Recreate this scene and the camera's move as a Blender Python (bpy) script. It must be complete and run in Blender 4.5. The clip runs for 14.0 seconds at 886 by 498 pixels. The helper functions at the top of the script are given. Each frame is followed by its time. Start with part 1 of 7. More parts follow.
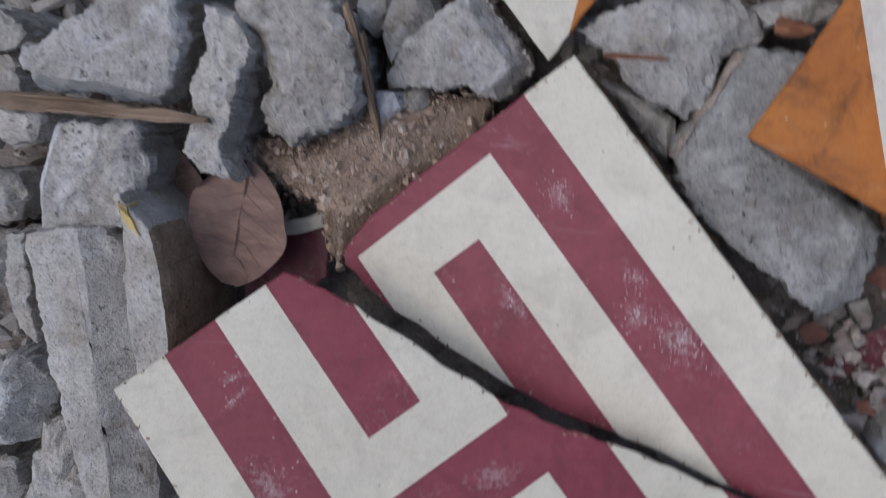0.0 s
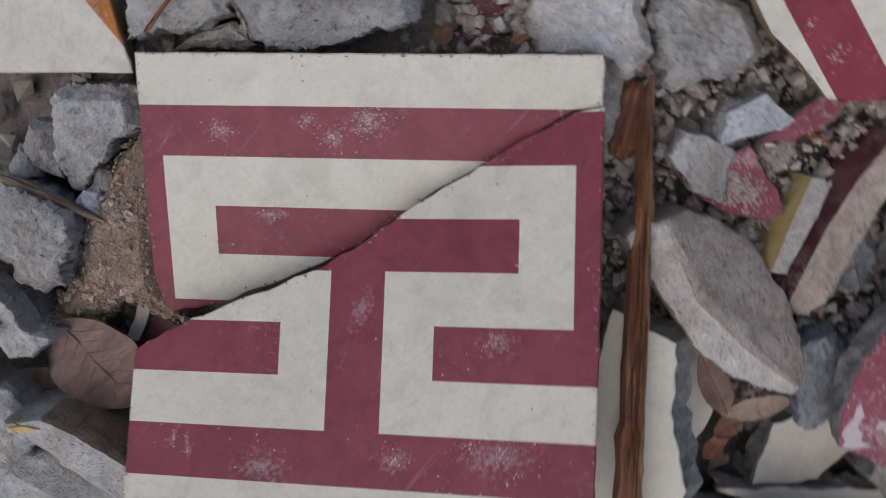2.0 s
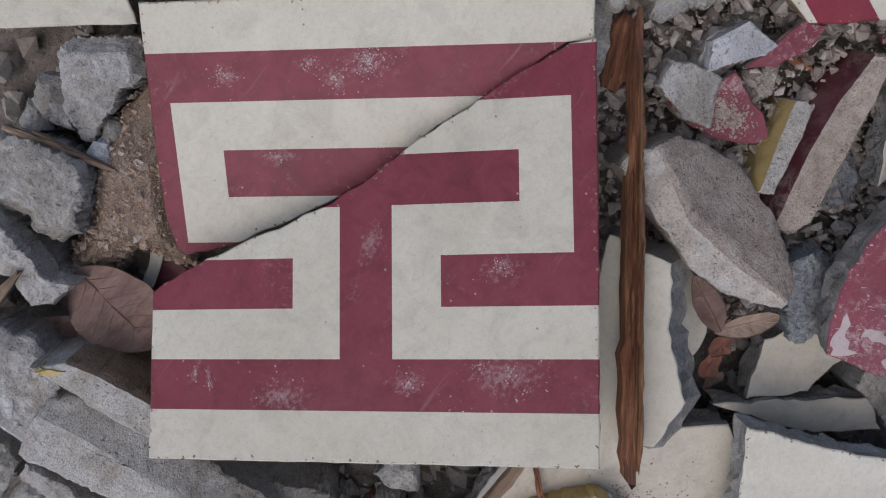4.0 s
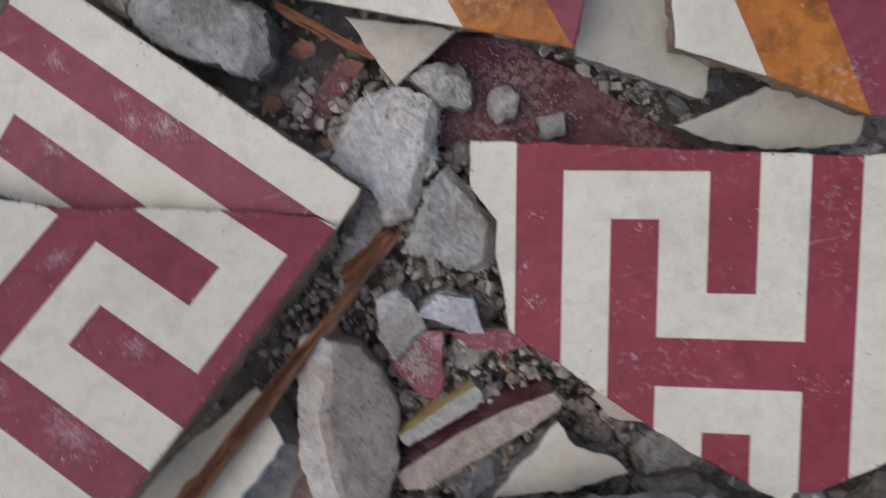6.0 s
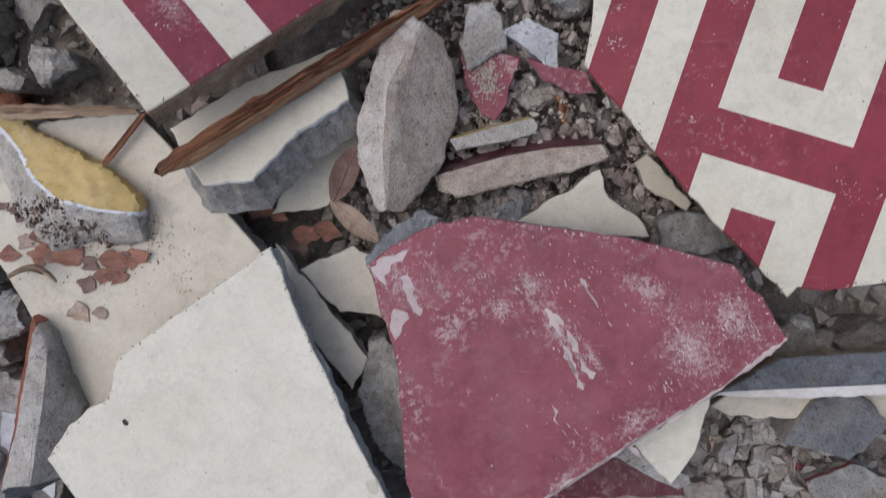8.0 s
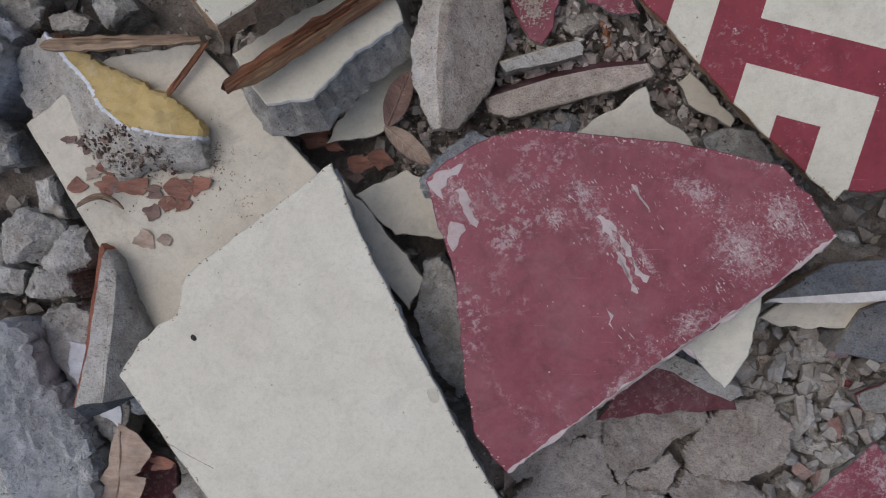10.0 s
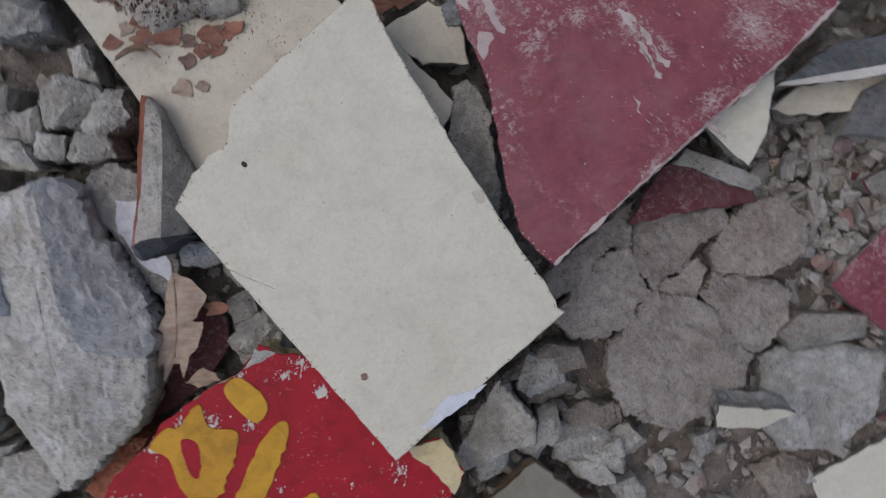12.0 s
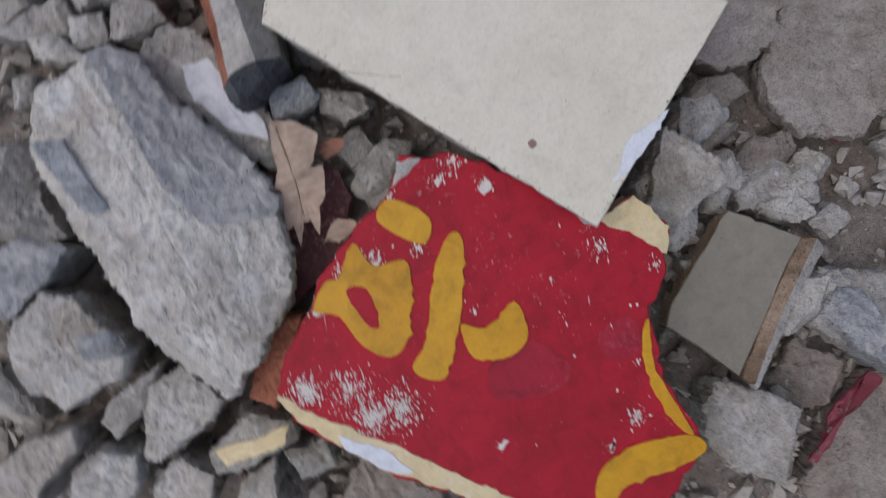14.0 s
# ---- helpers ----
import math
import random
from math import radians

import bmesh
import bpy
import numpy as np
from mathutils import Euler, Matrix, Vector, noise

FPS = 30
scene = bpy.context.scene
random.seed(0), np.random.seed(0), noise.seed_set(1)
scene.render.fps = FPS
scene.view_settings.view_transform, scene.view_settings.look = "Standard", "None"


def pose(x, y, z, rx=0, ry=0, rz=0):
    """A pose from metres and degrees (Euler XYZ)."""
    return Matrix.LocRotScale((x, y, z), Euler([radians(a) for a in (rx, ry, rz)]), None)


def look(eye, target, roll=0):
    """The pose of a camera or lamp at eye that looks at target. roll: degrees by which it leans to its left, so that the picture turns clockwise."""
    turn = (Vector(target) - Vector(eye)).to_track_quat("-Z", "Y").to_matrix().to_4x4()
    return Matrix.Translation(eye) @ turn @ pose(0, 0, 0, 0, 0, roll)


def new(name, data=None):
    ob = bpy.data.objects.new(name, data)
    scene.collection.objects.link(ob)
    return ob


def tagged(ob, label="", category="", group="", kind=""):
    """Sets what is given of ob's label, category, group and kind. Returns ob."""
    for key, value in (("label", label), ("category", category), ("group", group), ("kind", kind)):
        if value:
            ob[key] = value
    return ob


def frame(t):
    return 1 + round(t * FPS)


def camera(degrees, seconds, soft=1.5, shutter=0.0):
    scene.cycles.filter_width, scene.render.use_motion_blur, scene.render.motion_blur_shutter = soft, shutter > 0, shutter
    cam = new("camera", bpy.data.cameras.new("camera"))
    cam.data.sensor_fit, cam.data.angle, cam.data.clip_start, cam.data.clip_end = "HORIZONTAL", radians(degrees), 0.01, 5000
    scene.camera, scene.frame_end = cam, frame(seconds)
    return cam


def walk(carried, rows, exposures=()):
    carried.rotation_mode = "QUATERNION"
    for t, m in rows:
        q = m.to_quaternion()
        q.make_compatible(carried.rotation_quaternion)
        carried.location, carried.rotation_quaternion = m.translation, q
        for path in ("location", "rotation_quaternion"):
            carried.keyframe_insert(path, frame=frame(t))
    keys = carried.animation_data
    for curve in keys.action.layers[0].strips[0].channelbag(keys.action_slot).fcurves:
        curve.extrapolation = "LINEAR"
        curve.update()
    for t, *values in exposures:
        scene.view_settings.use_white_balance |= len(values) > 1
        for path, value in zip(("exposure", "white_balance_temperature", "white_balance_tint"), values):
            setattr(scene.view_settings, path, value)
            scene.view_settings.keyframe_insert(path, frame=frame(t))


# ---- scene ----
cam = camera(53.2, 14.0, soft=1.1, shutter=0.5)
PATH = [
    (0, 0.0668, 0.4198, 0.3454, -11.98, 11.28, 2.19),
    (0.5, 0.0753, 0.3838, 0.3487, -13.11, 10.03, -2.34),
    (1, 0.091, 0.371, 0.3696, -14.42, 9.65, -2.79),
    (1.5, 0.1063, 0.364, 0.3803, -16.07, 4.4, -21.22),
    (2, 0.1279, 0.3242, 0.422, -11.9, -1.22, -49.3),
    (2.5, 0.1099, 0.3183, 0.4416, -14.11, -2.99, -52.98),
    (2.7, 0.1132, 0.3245, 0.4411, -14.14, -3.08, -52.73),
    (4.8, 0.114, 0.3223, 0.4412, -13.0, -1.7, -48.2),
    (5, 0.12, 0.3219, 0.4444, -9.08, -0.18, -40.92),
    (5.5, 0.1776, 0.3094, 0.4541, -5.08, 0.44, -23.7),
    (6, 0.2161, 0.265, 0.4738, -4.54, -0.01, -15.82),
    (6.5, 0.2287, 0.2269, 0.4892, -5.26, 0.27, -13.35),
    (7, 0.192, 0.2007, 0.4926, -5.8, -1.06, -10.58),
    (7.5, 0.1711, 0.1695, 0.5029, -5.39, 0.75, -2.61),
    (8, 0.1689, 0.1336, 0.5078, -5.41, 1.54, 1.59),
    (8.5, 0.1692, 0.1126, 0.5142, -5.94, 2.08, 1.29),
    (8.7, 0.1678, 0.1094, 0.5192, -6.56, 2.14, 1.33),
    (10.8, 0.146, 0.067, 0.5365, -2.75, 4.1, -0.33),
    (11, 0.1466, 0.0616, 0.5413, -2.8, 4.77, -0.0),
    (11.5, 0.1141, -0.0205, 0.522, -1.67, 1.23, 0.47),
    (12, 0.1047, -0.027, 0.5606, -3.42, -0.26, -4.99),
    (12.5, 0.1191, -0.0021, 0.5975, -0.02, 0.66, -14.82),
    (13, 0.0789, -0.0284, 0.5781, -0.1, 0.15, -24.9),
    (13.5, -0.0077, -0.0763, 0.4971, -0.75, -3.84, -29.85),
    (14, -0.0178, -0.1322, 0.4948, -1.69, -2.9, -22.89),
]
EXPOSURES = [(0, -0.12, 6080, 10), (1, -0.27, 6180, 10), (1.5, -0.3, 6230, 10), (2, -0.26, 6280, 10), (2.5, -0.12, 6310, 10), (5, -0.28, 6330, 10), (5.5, -0.24, 6330, 10), (6.5, -0.04, 6330, 10), (7.5, 0.08, 6330, 9), (8, 0.05, 6330, 9), (8.5, -0.12, 6330, 9), (11, -0.3, 6330, 8), (11.5, -0.34, 6330, 8), (12, -0.47, 6330, 8), (13, -0.42, 6330, 8), (13.5, -0.57, 6330, 8), (14, -0.2, 6330, 10)]
walk(cam, [(t, pose(x, y, z, rx, ry, rz)) for t, x, y, z, rx, ry, rz in PATH], EXPOSURES)
# ---- end of path ----

# world and light: bright shade under an overcast sky
world = bpy.data.worlds.new("sky")
scene.world = world
world.use_nodes = True
wn = world.node_tree.nodes
sky = wn.new("ShaderNodeTexSky")
sky.sky_type, sky.sun_disc = "NISHITA", False
sky.sun_elevation, sky.sun_rotation = radians(66), radians(-81)
sky.air_density, sky.dust_density, sky.ozone_density = 1.0, 4.0, 1.0
world.node_tree.links.new(sky.outputs[0], wn["Background"].inputs[0])
wn["Background"].inputs[1].default_value = 0.137
sun = new("sun", bpy.data.lights.new("sun", "SUN"))
sun.data.energy, sun.data.angle, sun.data.color = 0.75, radians(75), (0.97, 0.99, 1.04)
sun.matrix_world = look((-0.7, 0.1, 1.6), (0, 0, 0))

# ---- materials ----


def nodes_of(name):
    m = bpy.data.materials.new(name)
    m.use_nodes = True
    return m, m.node_tree.nodes, m.node_tree.links, m.node_tree.nodes["Principled BSDF"]


def noise_tex(n, l, coords, scale, detail=6.0, rough=0.6, distort=0.0):
    t = n.new("ShaderNodeTexNoise")
    t.inputs["Scale"].default_value, t.inputs["Detail"].default_value = scale, detail
    t.inputs["Roughness"].default_value, t.inputs["Distortion"].default_value = rough, distort
    l.new(coords, t.inputs["Vector"])
    return t.outputs["Fac"]


def ramp(n, l, fac, stops):
    r = n.new("ShaderNodeValToRGB")
    while len(r.color_ramp.elements) < len(stops):
        r.color_ramp.elements.new(0.5)
    for e, (p, c) in zip(r.color_ramp.elements, stops):
        e.position, e.color = p, (c, c, c, 1) if isinstance(c, (int, float)) else (*c, 1)
    l.new(fac, r.inputs[0])
    return r.outputs[0]


def mixed(n, l, fac, a, b, mode="MIX"):
    m = n.new("ShaderNodeMix")
    m.data_type, m.blend_type = "RGBA", mode
    for sock, v in ((0, fac), (6, a), (7, b)):
        if isinstance(v, bpy.types.NodeSocket):
            l.new(v, m.inputs[sock])
        else:
            m.inputs[sock].default_value = v if sock == 0 else (*v, 1)
    return m.outputs[2]


def shifted(n, l):
    """Object coordinates, moved by the object's own random number so that no two pieces share their grain."""
    tc, info, comb = n.new("ShaderNodeTexCoord"), n.new("ShaderNodeObjectInfo"), n.new("ShaderNodeVectorMath")
    comb.operation = "MULTIPLY_ADD"
    comb.inputs[1].default_value = (1, 1, 1)
    sc = n.new("ShaderNodeVectorMath")
    sc.operation = "SCALE"
    sc.inputs[0].default_value, sc.inputs[3].default_value = (3.1, 5.7, 1.9), 1.0
    l.new(info.outputs["Random"], sc.inputs[3])
    l.new(tc.outputs["Object"], comb.inputs[0])
    l.new(sc.outputs[0], comb.inputs[2])
    return comb.outputs[0], info.outputs["Random"]


def bumped(n, l, bsdf, layers):
    """layers: (height socket, strength, distance) from coarse to fine."""
    last = None
    for h, strength, dist in layers:
        b = n.new("ShaderNodeBump")
        b.inputs["Strength"].default_value, b.inputs["Distance"].default_value = strength, dist
        l.new(h, b.inputs["Height"])
        if last:
            l.new(last, b.inputs["Normal"])
        last = b.outputs[0]
    l.new(last, bsdf.inputs["Normal"])


def stone_material(name, dark, mid, light, stain, rough=0.95, grain=1.0, pits=0.5, vary=0.22, pale=0.35):
    """Broken mortar, concrete or plaster: mottled, gritty, with crumbs of sand and open pores of uneven shape."""
    m, n, l, bsdf = nodes_of(name)
    co, rnd = shifted(n, l)
    big = noise_tex(n, l, co, 26, 5, 0.62, 0.4)
    mid_n = noise_tex(n, l, co, 150, 8, 0.72, 0.2)
    fine = noise_tex(n, l, co, 900, 3, 0.7)
    holes = noise_tex(n, l, co, 430, 3, 0.55, 0.6)
    base = ramp(n, l, big, [(0.3, dark), (0.5, mid), (0.7, light)])
    base = mixed(n, l, 1.0, base, ramp(n, l, mid_n, [(0.32, 0.64), (0.45, 0.95), (0.56, 1.04), (0.68, 1.24)]), "MULTIPLY")
    base = mixed(n, l, 0.85 * grain, base, ramp(n, l, fine, [(0.35, 0.62), (0.46, 0.96), (0.6, 1.1)]), "MULTIPLY")
    st = ramp(n, l, noise_tex(n, l, co, 41, 7, 0.7, 0.4), [(0.53, 0.0), (0.68, 1.0)])
    base = mixed(n, l, ramp(n, l, st, [(0, 0.0), (1, 0.55)]), base, stain)
    dust = ramp(n, l, noise_tex(n, l, co, 60, 8, 0.75, 0.3), [(0.5, 0.0), (0.63, min(1.0, pale * 1.6))])
    base = mixed(n, l, dust, base, tuple(min(0.66, c * 1.45) for c in light))
    # each piece a little lighter, darker or warmer than the next
    base = mixed(n, l, 1.0, base, ramp(n, l, rnd, [(0.0, (1 - vary, 1 - vary, 1 - vary)), (0.35, (1.0, 0.97, 0.93)), (0.7, (0.98, 0.99, 1.0)), (1.0, (1 + vary * 0.6,) * 3)]), "MULTIPLY")
    # open pores, in swarms
    pores = n.new("ShaderNodeMath")
    pores.operation = "MULTIPLY"
    l.new(ramp(n, l, holes, [(0.32, 1.0), (0.38, 0.0)]), pores.inputs[0])
    l.new(ramp(n, l, noise_tex(n, l, co, 48, 3, 0.6), [(0.45, 0.04), (0.6, min(1.0, 1.8 * pits))]), pores.inputs[1])
    base = mixed(n, l, pores.outputs[0], base, tuple(c * 0.35 for c in dark))
    l.new(base, bsdf.inputs["Base Color"])
    bsdf.inputs["Roughness"].default_value = rough
    bsdf.inputs["Specular IOR Level"].default_value = 0.25
    bumped(n, l, bsdf, [(mid_n, 0.9, 0.0024), (ramp(n, l, holes, [(0.25, 0.0), (0.42, 1.0)]), pits * 1.4, 0.0009), (fine, 0.9 * grain, 0.0008)])
    return m


def tile_material(name, low, high, dust_col, dust=0.35, rough=0.5, scratch=0.4, specks=(0.05, 0.03, 0.02), speck_amount=0.5, blotch=0.25, spread=0.0, film_amount=0.16, smears=(), smear_deep=0.6):
    """Worn cement-tile face: faint mottling, grime, dust, fine scratches, small pits. smears: where mortar dust is rubbed in, on the tile's own face: x, y, half length, half width, turn."""
    m, n, l, bsdf = nodes_of(name)
    co, rnd = shifted(n, l)
    big = noise_tex(n, l, co, 22, 6, 0.65, 0.3)
    base = ramp(n, l, big, [(0.32, low), (0.68, high)])
    fine = noise_tex(n, l, co, 420, 4, 0.7)
    base = mixed(n, l, 0.6, base, ramp(n, l, fine, [(0.3, 0.82), (0.46, 0.99), (0.7, 1.05)]), "MULTIPLY")
    grain = noise_tex(n, l, co, 1500, 2, 0.6)
    base = mixed(n, l, 0.45, base, ramp(n, l, grain, [(0.3, 0.82), (0.5, 1.0), (0.7, 1.08)]), "MULTIPLY")
    base = mixed(n, l, 1.0, base, ramp(n, l, noise_tex(n, l, co, 75, 5, 0.7, 0.6), [(0.3, 1 - blotch), (0.52, 1.0), (0.75, 1 + blotch * 0.3)]), "MULTIPLY")
    # dust lies in smears and as grains
    zone = noise_tex(n, l, co, 14, 3, 0.6, 0.5)
    smear = noise_tex(n, l, co, 260, 7, 0.8, 0.2)
    both = n.new("ShaderNodeMath")
    both.operation = "MULTIPLY"
    l.new(ramp(n, l, zone, [(0.5 - spread, 0.05), (0.62 - spread, 1.0)]), both.inputs[0])
    l.new(ramp(n, l, smear, [(0.52 - spread, 0.0), (0.59 - spread, 1.0)]), both.inputs[1])
    amount = ramp(n, l, both.outputs[0], [(0, 0.0), (1, dust)])
    base = mixed(n, l, amount, base, dust_col)
    film = ramp(n, l, noise_tex(n, l, co, 33, 7, 0.75, 0.25), [(0.48, 0.0), (0.8, dust * film_amount)])
    base = mixed(n, l, film, base, dust_col)
    # rubbed-in mortar dust with grainy, broken outlines
    tc, grainy = n.new("ShaderNodeTexCoord"), noise_tex(n, l, co, 480, 5, 0.8, 0.1)
    for sx, sy, half_long, half_wide, turn in smears:
        at = n.new("ShaderNodeMapping")
        at.vector_type = "TEXTURE"
        at.inputs["Location"].default_value, at.inputs["Rotation"].default_value = (sx, sy, 0), (0, 0, turn)
        at.inputs["Scale"].default_value = (half_long, half_wide, 1)
        l.new(tc.outputs["Object"], at.inputs["Vector"])
        far = n.new("ShaderNodeVectorMath")
        far.operation = "LENGTH"
        l.new(at.outputs[0], far.inputs[0])
        fade = n.new("ShaderNodeMath")
        fade.operation = "MULTIPLY_ADD"
        fade.inputs[1].default_value, fade.inputs[2].default_value = -0.2, 0.17
        l.new(far.outputs["Value"], fade.inputs[0])
        total = n.new("ShaderNodeMath")
        total.operation = "ADD"
        l.new(fade.outputs[0], total.inputs[0])
        l.new(grainy, total.inputs[1])
        base = mixed(n, l, ramp(n, l, total.outputs[0], [(0.55, 0.0), (0.62, smear_deep * 0.5), (0.72, smear_deep)]), base, dust_col)
    # scratches: stretched noise
    mp = n.new("ShaderNodeMapping")
    mp.inputs["Rotation"].default_value, mp.inputs["Scale"].default_value = (0, 0, 0.9), (14, 260, 1)
    l.new(co, mp.inputs["Vector"])
    sc = noise_tex(n, l, mp.outputs[0], 1.0, 5, 0.6, 0.6)
    base = mixed(n, l, ramp(n, l, sc, [(0.67, 0.0), (0.73, scratch)]), base, dust_col)
    # pits and flecks
    v = n.new("ShaderNodeTexVoronoi")
    v.inputs["Scale"].default_value = 120
    l.new(co, v.inputs["Vector"])
    pk = noise_tex(n, l, co, 55, 2, 0.5)
    fleck = n.new("ShaderNodeMath")
    fleck.operation = "MULTIPLY"
    l.new(ramp(n, l, v.outputs["Distance"], [(0.03, 1.0), (0.08, 0.0)]), fleck.inputs[0])
    l.new(ramp(n, l, pk, [(0.5, 0.0), (0.58, speck_amount)]), fleck.inputs[1])
    base = mixed(n, l, fleck.outputs[0], base, specks)
    l.new(base, bsdf.inputs["Base Color"])
    rr = n.new("ShaderNodeMapRange")
    rr.inputs[3].default_value, rr.inputs[4].default_value = rough, 0.95
    l.new(amount, rr.inputs[0])
    l.new(rr.outputs[0], bsdf.inputs["Roughness"])
    bsdf.inputs["Specular IOR Level"].default_value = 0.3
    bumped(n, l, bsdf, [(big, 0.25, 0.002), (fine, 0.18, 0.0003), (fleck.outputs[0], -0.5, 0.0004), (amount, 0.4, 0.0003)])
    return m


def fibre_material(name, dark, mid, light, stretch=(400, 22, 400), rough=0.8):
    m, n, l, bsdf = nodes_of(name)
    co, rnd = shifted(n, l)
    mp = n.new("ShaderNodeMapping")
    mp.inputs["Scale"].default_value = stretch
    l.new(co, mp.inputs["Vector"])
    g = noise_tex(n, l, mp.outputs[0], 1.0, 6, 0.7, 0.3)
    base = ramp(n, l, g, [(0.3, dark), (0.5, mid), (0.7, light)])
    base = mixed(n, l, 0.7, base, ramp(n, l, noise_tex(n, l, co, 60, 5, 0.6), [(0.3, 0.45), (0.55, 1.0), (0.75, 1.15)]), "MULTIPLY")
    base = mixed(n, l, 0.8, base, ramp(n, l, rnd, [(0, 0.75), (1, 1.15)]), "MULTIPLY")
    l.new(base, bsdf.inputs["Base Color"])
    bsdf.inputs["Roughness"].default_value = rough
    bumped(n, l, bsdf, [(g, 0.9, 0.0012)])
    return m


CONCRETE = stone_material("grey_concrete", (0.3, 0.285, 0.264), (0.415, 0.398, 0.372), (0.505, 0.488, 0.46), (0.25, 0.2, 0.15))
MORTAR = stone_material("pale_mortar", (0.37, 0.348, 0.315), (0.5, 0.475, 0.437), (0.59, 0.568, 0.53), (0.31, 0.25, 0.18))
BEIGE = stone_material("beige_sandy_mortar", (0.33, 0.268, 0.222), (0.425, 0.352, 0.295), (0.505, 0.425, 0.365), (0.3, 0.235, 0.18), grain=1.1, pale=0.2)
SLATE_PALE = stone_material("pale_slate_skin", (0.38, 0.385, 0.39), (0.475, 0.48, 0.485), (0.55, 0.555, 0.56), (0.35, 0.32, 0.29), grain=0.5)
CLAY = stone_material("brown_grey_plaster", (0.23, 0.2, 0.176), (0.32, 0.282, 0.25), (0.395, 0.354, 0.318), (0.17, 0.125, 0.097), pale=0.14)
LIME = stone_material("white_lime", (0.4, 0.41, 0.43), (0.52, 0.53, 0.56), (0.62, 0.63, 0.66), (0.33, 0.31, 0.29), grain=0.6)
BLUEGREY = stone_material("blue_grey_mortar", (0.25, 0.268, 0.29), (0.35, 0.372, 0.405), (0.47, 0.485, 0.505), (0.24, 0.21, 0.18))
BRICK = stone_material("red_brick", (0.22, 0.075, 0.045), (0.33, 0.12, 0.075), (0.42, 0.18, 0.12), (0.3, 0.22, 0.18))
EDGE = stone_material("tile_backing", (0.19, 0.183, 0.172), (0.29, 0.281, 0.266), (0.38, 0.367, 0.348), (0.22, 0.18, 0.14), vary=0.15)
EDGE_BROWN = stone_material("tile_backing_brown", (0.19, 0.13, 0.088), (0.3, 0.218, 0.155), (0.39, 0.3, 0.225), (0.12, 0.08, 0.05), vary=0.12, pale=0.08)
EDGE_TAN = stone_material("tile_backing_tan", (0.2, 0.13, 0.08), (0.34, 0.235, 0.155), (0.45, 0.335, 0.235), (0.12, 0.07, 0.045), vary=0.1, pale=0.08)
PALE_LIT = stone_material("pale_lit_mortar", (0.46, 0.415, 0.365), (0.545, 0.498, 0.445), (0.62, 0.575, 0.525), (0.42, 0.36, 0.3))
PLASTER_BED = stone_material("sandy_plaster_bedding", (0.3, 0.26, 0.233), (0.39, 0.345, 0.314), (0.455, 0.412, 0.38), (0.2, 0.155, 0.125), grain=1.25, pale=0.12, vary=0.1, pits=0.35)
SLATE = stone_material("dark_slate_mortar", (0.1, 0.105, 0.115), (0.16, 0.167, 0.18), (0.24, 0.247, 0.26), (0.2, 0.17, 0.14), pale=0.2)
SOIL = stone_material("rubble_soil", (0.15, 0.125, 0.106), (0.225, 0.192, 0.168), (0.3, 0.265, 0.237), (0.11, 0.078, 0.056), vary=0.0, pale=0.3)
SAND = stone_material("brown_sand", (0.29, 0.205, 0.155), (0.41, 0.31, 0.24), (0.5, 0.4, 0.32), (0.15, 0.1, 0.07), grain=1.2, pale=0.2)
CREAM = tile_material("cream_tile", (0.565, 0.526, 0.43), (0.632, 0.598, 0.503), (0.45, 0.39, 0.3), dust=0.35, scratch=0.14, blotch=0.15, speck_amount=0.7)
IVORY = tile_material("ivory_tile", (0.6, 0.562, 0.468), (0.66, 0.624, 0.53), (0.48, 0.42, 0.33), dust=0.25, scratch=0.12, blotch=0.1)
STONE_CREAM = tile_material("greyed_cream_tile", (0.39, 0.362, 0.3), (0.45, 0.42, 0.355), (0.33, 0.28, 0.22), dust=0.4, scratch=0.12, blotch=0.2)
DUSTY = tile_material("dusty_cream_tile", (0.49, 0.445, 0.365), (0.585, 0.54, 0.45), (0.4, 0.32, 0.26), dust=0.5, scratch=0.1, blotch=0.2, speck_amount=0.9)
DRAB = tile_material("drab_tile", (0.2, 0.182, 0.145), (0.255, 0.235, 0.19), (0.3, 0.25, 0.2), dust=0.4, scratch=0.15, blotch=0.15)
RED = tile_material("maroon_tile", (0.18, 0.031, 0.048), (0.228, 0.044, 0.063), (0.46, 0.38, 0.375), dust=0.4, spread=-0.01, scratch=0.22, specks=(0.6, 0.5, 0.45), speck_amount=0.6)
RED_DEEP = tile_material("deep_red_tile", (0.19, 0.02, 0.034), (0.235, 0.029, 0.046), (0.5, 0.38, 0.37), dust=0.4, spread=-0.035, film_amount=0.08, scratch=0.3, specks=(0.6, 0.5, 0.45), speck_amount=0.6)
RED_LOWER = tile_material("maroon_tile_lower", (0.18, 0.031, 0.048), (0.228, 0.044, 0.063), (0.4, 0.31, 0.305), dust=0.3, spread=-0.02, scratch=0.2, specks=(0.6, 0.5, 0.45), speck_amount=0.6, smear_deep=0.5, smears=[(-0.0136, -0.0866, 0.020, 0.010, -0.86), (-0.0856, -0.0168, 0.016, 0.008, -0.86), (-0.0447, -0.0557, 0.011, 0.007, -0.86), (0.0189, -0.0552, 0.011, 0.007, -0.86), (-0.1039, 0.0215, 0.008, 0.0025, 0.4), (-0.1015, 0.0150, 0.009, 0.0018, 0.9), (-0.008, -0.004, 0.012, 0.006, 0.3)])
